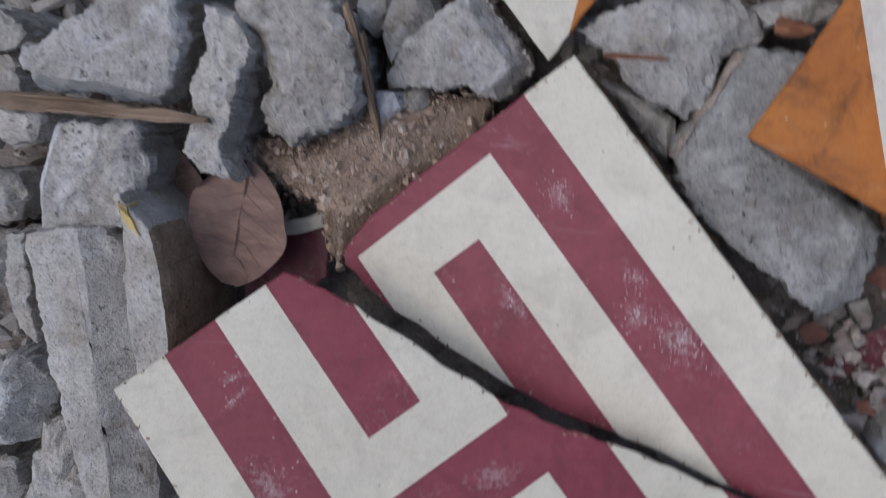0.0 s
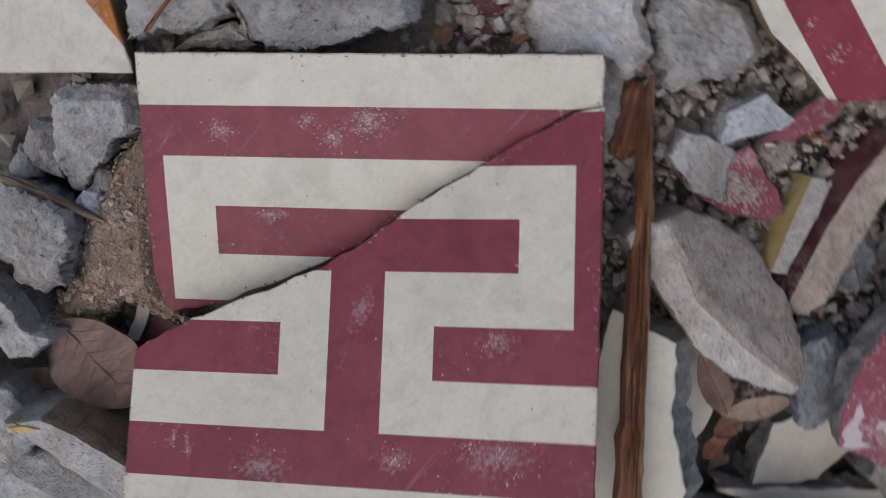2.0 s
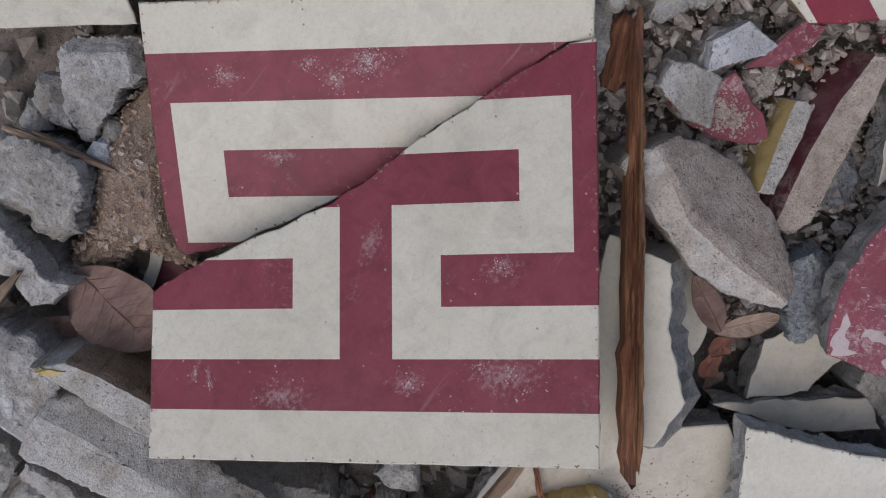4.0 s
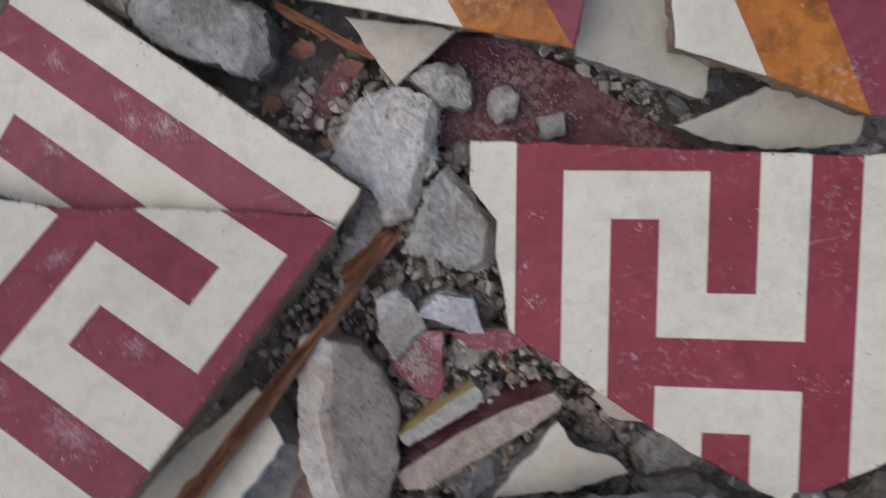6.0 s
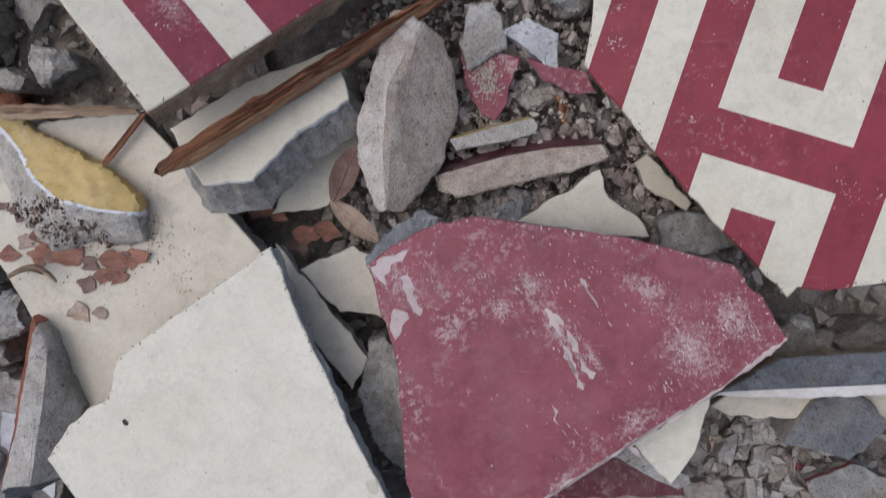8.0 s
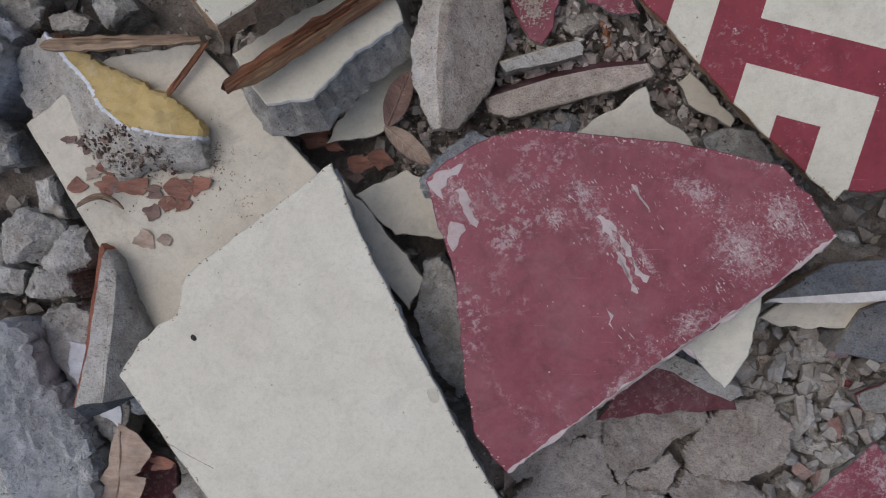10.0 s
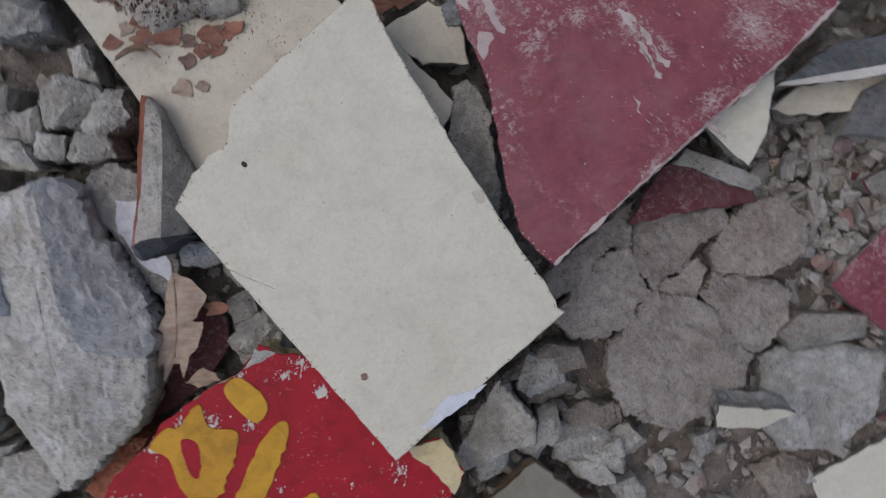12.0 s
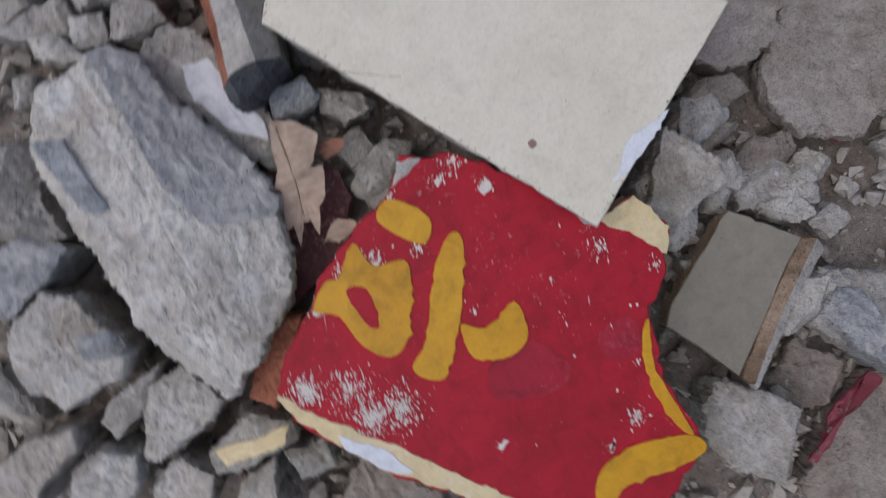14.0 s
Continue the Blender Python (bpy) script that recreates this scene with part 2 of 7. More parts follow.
RED_UPPER = tile_material("maroon_tile_upper", (0.18, 0.031, 0.048), (0.228, 0.044, 0.063), (0.4, 0.31, 0.305), dust=0.3, spread=-0.02, scratch=0.2, specks=(0.6, 0.5, 0.45), speck_amount=0.6, smear_deep=0.5, smears=[(0.0457, 0.0073, 0.013, 0.008, -0.86), (0.0303, 0.0138, 0.008, 0.007, -0.86), (-0.0001, 0.0537, 0.009, 0.006, -0.86), (0.0278, 0.0276, 0.008, 0.004, -0.86), (-0.0150, 0.0137, 0.012, 0.004, -0.86)])
SCRIBBLE = tile_material("scribbled_cream_tile", (0.56, 0.52, 0.45), (0.62, 0.58, 0.5), (0.36, 0.05, 0.09), dust=0.9, scratch=0.8)
RED_DUSTY = tile_material("dusty_maroon_tile", (0.19, 0.04, 0.058), (0.24, 0.06, 0.08), (0.52, 0.43, 0.42), dust=0.6, spread=0.01, film_amount=0.2, smears=[(0.0734, 0.0047, 0.024, 0.015, -0.97), (0.0918, 0.0215, 0.018, 0.014, -0.97), (0.0495, -0.0325, 0.018, 0.008, 0.7), (0.0100, 0.0120, 0.026, 0.006, -0.97), (-0.0182, 0.0205, 0.010, 0.007, -0.97), (-0.0040, 0.0330, 0.010, 0.006, -0.97), (-0.0680, 0.0300, 0.016, 0.010, -0.97), (0.0516, 0.0330, 0.022, 0.009, -0.5), (0.0280, -0.0020, 0.020, 0.003, -0.97), (-0.0400, 0.0118, 0.006, 0.004, -0.97), (0.0150, -0.0650, 0.014, 0.004, 0.7)], smear_deep=0.62, scratch=0.3, specks=(0.6, 0.5, 0.45), speck_amount=0.8)
RED_DARK = tile_material("shade_darkened_maroon_tile", (0.085, 0.016, 0.024), (0.13, 0.026, 0.035), (0.35, 0.27, 0.25), dust=0.6, film_amount=0.5, scratch=0.2, specks=(0.5, 0.42, 0.38), speck_amount=0.9)
BURIED = tile_material("maroon_tile_under_dust", (0.085, 0.02, 0.03), (0.125, 0.034, 0.045), (0.33, 0.25, 0.24), dust=0.7, film_amount=0.9, spread=0.04, scratch=0.1, specks=(0.5, 0.42, 0.38), speck_amount=0.9)
ORANGE = tile_material("orange_tile", (0.3, 0.09, 0.012), (0.455, 0.158, 0.023), (0.6, 0.45, 0.32), dust=0.4, blotch=0.6, scratch=0.1, specks=(0.75, 0.6, 0.45), speck_amount=0.9)
PAINT_RED = tile_material("crimson_paint", (0.285, 0.0035, 0.015), (0.375, 0.005, 0.02), (0.66, 0.6, 0.55), dust=0.95, spread=-0.07, blotch=0.28, film_amount=0.0, rough=0.6, scratch=0.04, specks=(0.65, 0.6, 0.55), speck_amount=0.2)
PAINT_WINE = tile_material("worn_crimson_paint", (0.26, 0.006, 0.02), (0.33, 0.01, 0.028), (0.4, 0.1, 0.12), dust=0.4, blotch=0.4, film_amount=0.1, rough=0.6, scratch=0.1)
PAINT_GOLD = tile_material("ochre_paint", (0.47, 0.225, 0.006), (0.58, 0.31, 0.012), (0.62, 0.5, 0.3), dust=0.15, blotch=0.3, spread=-0.03, rough=0.4, scratch=0.05)
PAINT_YELLOW = tile_material("faded_yellow_paint", (0.5, 0.36, 0.13), (0.56, 0.42, 0.19), (0.62, 0.58, 0.5), dust=0.5, rough=0.7, scratch=0.25)
PAINT_CREAM = tile_material("pale_yellow_paint", (0.6, 0.48, 0.26), (0.66, 0.55, 0.34), (0.65, 0.63, 0.6), dust=0.5, rough=0.7, scratch=0.1)
DUST = tile_material("pinkish_dust", (0.44, 0.35, 0.34), (0.54, 0.46, 0.45), (0.5, 0.45, 0.42), dust=0.3, rough=0.9)
CHIP = tile_material("white_plaster_chip", (0.56, 0.53, 0.5), (0.66, 0.63, 0.6), (0.5, 0.42, 0.36), dust=0.5, rough=0.9)
CHALK = tile_material("white_skim", (0.6, 0.62, 0.68), (0.68, 0.7, 0.75), (0.6, 0.56, 0.5), dust=0.4, rough=0.8, scratch=0.1)
WOOD = fibre_material("splintered_wood", (0.07, 0.027, 0.015), (0.27, 0.11, 0.056), (0.5, 0.255, 0.125))
WOOD_TORN = fibre_material("torn_wood_fibres", (0.16, 0.07, 0.035), (0.36, 0.19, 0.095), (0.56, 0.36, 0.2))
WOOD_PALE = fibre_material("weathered_wood", (0.14, 0.09, 0.055), (0.28, 0.19, 0.125), (0.42, 0.31, 0.22))
PIT = fibre_material("hole_shade_brown", (0.02, 0.016, 0.013), (0.045, 0.034, 0.027), (0.09, 0.07, 0.055), rough=0.95)
LEAF = fibre_material("dry_leaf_brown", (0.13, 0.075, 0.06), (0.21, 0.13, 0.105), (0.27, 0.18, 0.15), stretch=(60, 240, 60), rough=0.65)
LEAF_PALE = fibre_material("dry_leaf_pale", (0.3, 0.21, 0.16), (0.4, 0.3, 0.235), (0.47, 0.37, 0.3), stretch=(60, 240, 60), rough=0.65)
LEAF_RED = fibre_material("dry_leaf_rust", (0.13, 0.048, 0.033), (0.25, 0.1, 0.064), (0.33, 0.165, 0.11), stretch=(60, 240, 60), rough=0.55)

# ---- builders ----


def mesh_of(name, verts, faces, mats, smooth=False, angle=None):
    me = bpy.data.meshes.new(name)
    me.from_pydata(verts, [], faces)
    for m in mats:
        me.materials.append(m)
    if smooth:
        me.shade_smooth()
        if angle:
            me.set_sharp_from_angle(angle=radians(angle))
    return me


def part(name, me, parent, label=""):
    ob = new(name, me)
    ob.parent = parent
    return tagged(ob, label=label)


def centre_of(outline):
    return sum(p[0] for p in outline) / len(outline), sum(p[1] for p in outline) / len(outline)


def area_of(outline):
    return 0.5 * sum(a[0] * b[1] - b[0] * a[1] for a, b in zip(outline, outline[1:] + outline[:1]))


def ccw(outline):
    return list(outline) if area_of(outline) > 0 else list(outline)[::-1]


def ragged(outline, step, rough, seed, straight=()):
    """The outline with each side broken into short steps and roughened sideways, as a fracture runs. Sides in straight keep their line."""
    rng = random.Random(seed)
    out = []
    for i, a in enumerate(outline):
        b = outline[(i + 1) % len(outline)]
        dx, dy = b[0] - a[0], b[1] - a[1]
        length = math.hypot(dx, dy)
        k = max(1, int(length / step))
        amount = rough * (0.28 if i in straight else 1.0)
        for j in range(k):
            f = j / k
            x, y = a[0] + dx * f, a[1] + dy * f
            if j:
                s = amount * (noise.noise((x * 90, y * 90, seed)) * 1.5 + rng.uniform(-0.5, 0.5))
                x, y = x - dy / length * s, y + dx / length * s
            out.append((x, y))
    return out


def inset(outline, d):
    """The outline drawn in by d."""
    n, out = len(outline), []
    for i in range(n):
        a, p, b = Vector(outline[i - 1]), Vector(outline[i]), Vector(outline[(i + 1) % n])
        e, f = (p - a), (b - p)
        if e.length < 1e-7 or f.length < 1e-7:
            out.append(tuple(p))
            continue
        e.normalize(), f.normalize()
        m = Vector((-e.y - f.y, e.x + f.x))
        if m.length < 1e-4:
            out.append(tuple(p))
            continue
        m.normalize()
        k = max(0.45, m.dot(Vector((-e.y, e.x))))
        q = p + m * (d / k)
        out.append((q.x, q.y))
    return out


def slab_mesh(name, outline, zs, mats, seed, rough_side=0.0, cuts=(), pick=None, bevel=0.0006, flare=0.0):
    """A slab over an outline: zs = (top, bottom) heights at its own level. cuts: lines (point, normal) that divide the top, whose pieces
    take the material that pick(x, y) names. The rim is rounded, the sides are roughened and spread by flare towards the bottom."""
    top, bottom = zs
    rng = random.Random(seed)
    n = len(outline)
    inner = inset(outline, bevel)
    rows = 4 if rough_side else 2
    verts, faces = [], []
    ring_ids = []
    for k in range(rows):
        f = k / (rows - 1)
        z = top - bevel + (bottom - top + bevel) * f
        ids = []
        for i, (x, y) in enumerate(outline):
            c = (0.0, 0.0)
            if rough_side and k:
                s = rough_side * (noise.noise((x * 160 + seed, y * 160, z * 160)) * 1.6 + rng.uniform(-0.4, 0.4))
                a, b = outline[i - 1], outline[(i + 1) % n]
                tx, ty = b[0] - a[0], b[1] - a[1]
                q = math.hypot(tx, ty) or 1
                s += flare * f - rough_side * 0.5
                c = (ty / q * s, -tx / q * s)
            ids.append(len(verts))
            verts.append((x + c[0], y + c[1], z))
        ring_ids.append(ids)
    rim = [len(verts) + i for i in range(n)]
    verts += [(x, y, top) for x, y in inner]
    bm = bmesh.new()
    vs = [bm.verts.new(v) for v in verts]
    for k in range(rows - 1):
        for i in range(n):
            j = (i + 1) % n
            f = bm.faces.new([vs[ring_ids[k][i]], vs[ring_ids[k + 1][i]], vs[ring_ids[k + 1][j]], vs[ring_ids[k][j]]])
            f.material_index = 1
    side = len(bm.faces)
    for i in range(n):
        j = (i + 1) % n
        bm.faces.new([vs[rim[i]], vs[ring_ids[0][i]], vs[ring_ids[0][j]], vs[rim[j]]])
    cap = bm.faces.new([vs[i] for i in rim])
    base = bm.faces.new([vs[i] for i in reversed(ring_ids[-1])])
    base.material_index = 1
    bm.normal_update()
    bmesh.ops.triangulate(bm, faces=[cap, base], ngon_method='EAR_CLIP')
    for p, q in cuts:
        geom = [f for f in bm.faces if f.material_index == 0]
        geom = geom + list({e for f in geom for e in f.edges}) + list({v for f in geom for v in f.verts})
        bmesh.ops.bisect_plane(bm, geom=geom, plane_co=(*p, 0), plane_no=(*q, 0), dist=1e-6)
    if pick:
        for f in bm.faces:
            if f.material_index == 0:
                c = f.calc_center_median()
                f.material_index = pick(c.x, c.y)
    bmesh.ops.recalc_face_normals(bm, faces=bm.faces)
    me = bpy.data.meshes.new(name)
    bm.to_mesh(me)
    bm.free()
    for m in mats:
        me.materials.append(m)
    return me


def plane_pose(cx, cy, z, sx, sy):
    """A pose at (cx, cy, z) whose level rises by sx and sy per metre along x and y."""
    nrm = Vector((-sx, -sy, 1)).normalized()
    q = Vector((0, 0, 1)).rotation_difference(nrm)
    return Matrix.LocRotScale((cx, cy, z), q, None)


FACES = {}


def broken_tile(name, label, at, level, outline, face, edge=None, thick=0.02, layer=0.0045, seed=1, straight=(), rough=0.0012, category="tile", group="broken floor tiles", cuts=(), pick=None, faces=(), under=None, flare=0.0):
    """A broken cement tile lying face up: a backing with a coloured wearing layer on it. at: plan place; level: height there and
    rise along x and y; outline: on the tile's own face."""
    edge = edge or EDGE
    m = plane_pose(*at, *level)
    local = ragged(ccw(outline), 0.004, rough, seed, straight)
    body = new(name)
    body.matrix_world = m
    FACES[body.name] = local
    tagged(body, label, category, group)
    part("backing", slab_mesh("backing", inset(local, 0.0008), (-layer, -thick), [edge, edge], seed, 0.0016, bevel=0.0003, flare=flare), body, "rough cement backing of the tile")
    mats = [face, under or edge, *faces]
    part("face_layer", slab_mesh("face_layer", local, (0.0, -layer), mats, seed + 7, 0.0004, cuts, pick), body, "coloured wearing layer of the tile")
    return body


def near_line(x, y, line):
    """For arrays of places: the distance to an open run of points, whether it is to its right (positive) or left (negative), and the way to the right."""
    best, side, out_x, out_y = np.full(len(x), 1e9), np.zeros(len(x)), np.zeros(len(x)), np.zeros(len(x))
    for (ax, ay), (bx, by) in zip(line, line[1:]):
        dx, dy = bx - ax, by - ay
        q = math.hypot(dx, dy) + 1e-9
        f = np.clip(((x - ax) * dx + (y - ay) * dy) / (q * q), 0, 1)
        d = np.hypot(x - ax - f * dx, y - ay - f * dy)
        right = ((x - ax) * dy - (y - ay) * dx) / q
        pick = d < best
        best, side = np.where(pick, d, best), np.where(pick, right, side)
        out_x, out_y = np.where(pick, dy / q, out_x), np.where(pick, -dx / q, out_y)
    return best, side, out_x, out_y


def rock(name, label, outline, top, depth, mat, seed, tilt=(0, 0), rough=1.0, facets=6, category="rubble", group="rubble chunks", flat=0.55, fine=1.0, ridges=(), torn=1.2):
    """A broken chunk: an angular plan, a crown of flat fracture faces that fall to its sides, chipped rims, rough steep sides.
    ridges: runs of points in plan, to the right of which the crown falls with a slope, and that face's material and label."""
    rng = random.Random(seed)
    outline = ccw(outline)
    cx, cy = centre_of(outline)
    local = [(x - cx, y - cy) for x, y in outline]
    size = math.sqrt(abs(area_of(local)))
    step = max(0.0010, min(0.0018, size / 36)) / fine
    ring = ragged(local, step, min(0.0016, 0.028 * size) * min(1.2, rough) * torn, seed)
    calm = ragged(local, step, 0.0, seed)
    n = len(ring)
    pts = np.array(calm)
    pts = pts - pts.mean(0)
    axis = np.linalg.eigh(pts.T @ pts)[1][:, 1]
    ax, ay = float(axis[0]), float(axis[1])
    long = float(np.ptp(pts @ axis))
    wide = float(np.ptp(pts @ np.array([-ay, ax])))
    half = max(0.0, (long - wide) * 0.46)
    radial = int(min(44, max(8, wide * 0.5 / step)))
    levels = [(0.003, 0.0)] + [((k + 1) / radial, 0.0) for k in range(radial)]
    levels += [(1.01, 0.05), (1.01, 0.1), (1.0, 0.17), (0.99, 0.25), (0.975, 0.34), (0.955, 0.45), (0.9, 0.68), (0.76, 1.0)]

    # plan places of all corners, level by level
    u, v = np.array(calm).T
    rx, ry = np.array(ring).T
    along = np.clip(u * ax + v * ay, -half, half)
    sx, sy = along * ax, along * ay
    xs = np.concatenate([sx + (u + (rx - u) * r ** 6 - sx) * r for r, d in levels])
    ys = np.concatenate([sy + (v + (ry - v) * r ** 6 - sy) * r for r, d in levels])
    rho = np.repeat([r for r, d in levels], n)
    down = np.repeat([d for r, d in levels], n)

    # fracture faces: one along most runs of the rim, and a few across the crown
    crown = (tilt[0] + rng.uniform(-0.1, 0.1)) * xs + (tilt[1] + rng.uniform(-0.1, 0.1)) * ys
    fall = np.zeros(len(xs))
    runs = [[local[0]]]
    for i in range(len(local)):
        a, b, c = Vector(local[i - 1]), Vector(local[i]), Vector(local[(i + 1) % len(local)])
        if i and abs((b - a).angle_signed(c - b, 0.0)) > 0.42:
            runs.append([local[i]])
        runs[-1].append(local[(i + 1) % len(local)])
    calmness = min(1.0, max(0.0, (flat - 0.4) / 0.55))
    for run in runs:
        d = near_line(xs, ys, run)[0]
        if rng.random() < 0.75 - 0.55 * calmness:
            slope, band = rng.uniform(0.45, 1.5), wide * rng.uniform(0.1, 0.34) * (1 - 0.75 * calmness)
        else:
            slope, band = rng.uniform(0.3, 0.7), wide * (0.04 - 0.03 * calmness)
        fall = np.maximum(fall, slope * np.maximum(0, band - d))
    for k in range(max(0, facets // 3)):
        a, slope, off = rng.uniform(0, 6.283), rng.uniform(0.15, 0.55) * (1 - 0.6 * calmness), rng.uniform(0.0, 0.35) * wide
        fall = np.maximum(fall, slope * np.maximum(0, math.cos(a) * xs + math.sin(a) * ys - off))
    skins = []
    for line, slope, skin, *title in ridges:
        d, right, ox, oy = near_line(xs, ys, [(x - cx, y - cy) for x, y in line])
        past = np.where(right > 0, d, -d)
        snap = (np.abs(past) < 0.6 * step) & (rho < 0.97)
        xs, ys, past = np.where(snap, xs - ox * past, xs), np.where(snap, ys - oy * past, ys), np.where(snap, 0.0, past)
        fall = fall + slope * np.maximum(0, past)
        skins.append((past, skin))
    low = np.maximum(crown - fall, -depth * 0.62)
    rim = np.maximum(0, rho - 0.94) / 0.06
    low = low - 0.016 * min(size, 0.04) * rim * rim
    zs = low * (1 - 0.75 * down) - depth * down

    verts = []
    scale = min(size, 0.05)
    for x, y, z, r, dn in zip(xs.tolist(), ys.tolist(), zs.tolist(), rho.tolist(), down.tolist()):
        p = Vector((x + cx, y + cy, z + seed * 0.37))
        swell = noise.noise(p * (2.6 / size))
        ledge = abs(noise.noise(p * (6.5 / scale)))
        chip = abs(noise.noise(p * 95))
        crumb = abs(noise.noise(p * 210))
        dz = rough * (0.03 * scale * swell - 0.03 * scale * ledge - 0.0013 * chip - 0.0011 * crumb + 0.0005 * noise.noise(p * 420))
        w = noise.noise_vector(p * 150) * ((0.0009 if dn == 0 else 0.0022) * rough * r)
        verts.append((x + w.x, y + w.y, z + dz * (1.0 if dn < 0.5 else 0.4)))
    faces = []
    for k in range(len(levels) - 1):
        a, b = k * n, (k + 1) * n
        for i in range(n):
            j = (i + 1) % n
            faces.append((a + i, b + i, b + j, a + j))
    faces.append(tuple((len(levels) - 1) * n + i for i in reversed(range(n))))
    owner = [0] * len(faces)
    for k, (past, skin) in enumerate(skins):
        if skin:
            for i, f in enumerate(faces[:-1]):
                if past[list(f)].sum() > 0:
                    owner[i] = k + 1

    def piece(k, title, m):
        kept = [f for f, o in zip(faces, owner) if o == k]
        order = {q: i for i, q in enumerate(dict.fromkeys(q for f in kept for q in f))}
        return mesh_of(title, [verts[q] for q in order], [tuple(order[q] for q in f) for f in kept], [m], True, 22)
    ob = new(name, piece(0, name, mat))
    ob.location = (cx, cy, top)
    for k, (past, skin) in enumerate(skins):
        if skin and k + 1 in owner:
            part("broken_face", piece(k + 1, "broken_face", skin), ob, ridges[k][3])
    return tagged(ob, label, category, group)


def rounded(outline, k=4):
    """A closed run of points made into a flowing line through them."""
    out, n = [], len(outline)
    for i in range(n):
        a, b, c, d = (Vector(outline[(i + j) % n]) for j in (-1, 0, 1, 2))
        for f in (j / k for j in range(k)):
            p = 0.5 * (2 * b + (c - a) * f + (2 * a - 5 * b + 4 * c - d) * f * f + (3 * b - a - 3 * c + d) * f * f * f)
            out.append((p.x, p.y))
    return out


def patch(name, parent, outline, mat, seed, lift=0.0006, rough=0.0012, label="", thick=0.0012):
    """A thin skin of paint or plaster on the top of a thing; outline in the parent's own level."""
    line = ragged(ccw(outline), 0.0025, rough, seed)
    return part(name, slab_mesh(name, line, (lift, lift - thick), [mat, mat], seed, 0.0, bevel=0.0003), parent, label)


def flakes(name, parent, clusters, mat, seed, label="", size=0.0011, lift=0.0004, lean=None, long=2.5):
    """Many tiny flakes of dust, chipped paint or mortar stuck to a face. clusters: middle, spread and count, in the parent's own level."""
    rng = random.Random(seed)
    verts, faces = [], []
    for cx, cy, spread, count in clusters:
        for k in range(count):
            a, d = rng.uniform(0, 6.283), spread * abs(rng.gauss(0, 0.55))
            x, y = cx + d * math.cos(a), cy + d * math.sin(a)
            if not inside(x, y, FACES[parent.name]):
                continue
            r = size * (0.25 + rng.random() ** 2.5 * 1.6)
            m, o, b = rng.randint(5, 8), len(verts), rng.uniform(0, 6.283)
            st = rng.uniform(0.6, 1.6) if lean is None else rng.uniform(1.0, long)
            turn = 0.0 if lean is None else lean + rng.gauss(0, 0.12)
            rim = [(r * st * rng.uniform(0.55, 1.25) * math.cos(b + 6.283 * i / m), r / st * rng.uniform(0.55, 1.25) * math.sin(b + 6.283 * i / m)) for i in range(m)]
            rim = [(x + u * math.cos(turn) - v * math.sin(turn), y + u * math.sin(turn) + v * math.cos(turn)) for u, v in rim]
            verts += [(u, v, lift * rng.uniform(0.6, 1.4)) for u, v in rim] + [(u, v, -0.0003) for u, v in rim]
            faces.append(tuple(range(o, o + m)))
            faces += [(o + i, o + m + i, o + m + (i + 1) % m, o + (i + 1) % m) for i in range(m)]
    return tagged(part(name, mesh_of(name, verts, faces, [mat]), parent, label), kind="stuff")


def rim_chips(name, parent, step, mat, seed, label="", size=0.00036):
    """Small chips knocked out of the rim of a tile's face all the way round."""
    rng = random.Random(seed)
    line = FACES[parent.name]
    c = centre_of(line)
    spots, run = [], 0.0
    for (x1, y1), (x2, y2) in zip(line, line[1:] + line[:1]):
        run += math.hypot(x2 - x1, y2 - y1)
        if run > step * rng.uniform(0.4, 1.6):
            run = 0.0
            q = math.hypot(c[0] - x1, c[1] - y1)
            d = rng.uniform(0.0007, 0.0016)
            spots.append((x1 + (c[0] - x1) / q * d, y1 + (c[1] - y1) / q * d, 0.0014 * rng.random() + 0.0006, rng.randint(1, 6)))
    return flakes(name, parent, spots, mat, seed + 1, label, size, 0.00015)


def scrap(name, label, at, z, size, mat, seed, group="leaf scraps"):
    """A torn, curled scrap of dry leaf."""
    rng = random.Random(seed)
    m, a0 = rng.randint(7, 10), rng.uniform(0, 6.283)
    rim = [(size * rng.uniform(0.35, 1.15) * math.cos(a0 + 6.283 * i / m), size * rng.uniform(0.3, 0.8) * math.sin(a0 + 6.283 * i / m)) for i in range(m)]
    rim = ragged(rim, size * 0.18, size * 0.1, seed)
    n, verts, faces = len(rim), [], []
    ca, sa, curl = math.cos(a0), math.sin(a0), rng.uniform(10, 40)
    for lift in (0.0006, 0.0):
        for rho in (1.0, 0.66, 0.33):
            for x, y in rim:
                u = (x * ca + y * sa) * rho
                verts.append((x * rho, y * rho, min(0.006, curl * u * u) + 0.0006 * noise.noise((x * 300, y * 300, seed)) + lift))
        verts.append((0, 0, lift))
    half = 3 * n + 1
    for o, flip in ((0, False), (half, True)):
        for i in range(n):
            j = (i + 1) % n
            for k in range(2):
                f = (o + k * n + i, o + k * n + j, o + (k + 1) * n + j, o + (k + 1) * n + i)
                faces.append(f[::-1] if flip else f)
            f = (o + 2 * n + i, o + 2 * n + j, o + 3 * n)
            faces.append(f[::-1] if flip else f)
    faces += [(i, half + i, half + (i + 1) % n, (i + 1) % n) for i in range(n)]
    ob = new(name, mesh_of(name, verts, faces, [mat], True, 50))
    ob.location = (*at, z)
    return tagged(ob, label, "leaf", group)


def draped(name, parent, outline, mat, seed, lift=0.0014, label="", rough=0.001):
    """A skin of old paint or plaster that follows the crown of a chunk; outline in world plan."""
    tree_mesh = parent.data
    from_verts = [tuple(v.co) for v in tree_mesh.vertices]
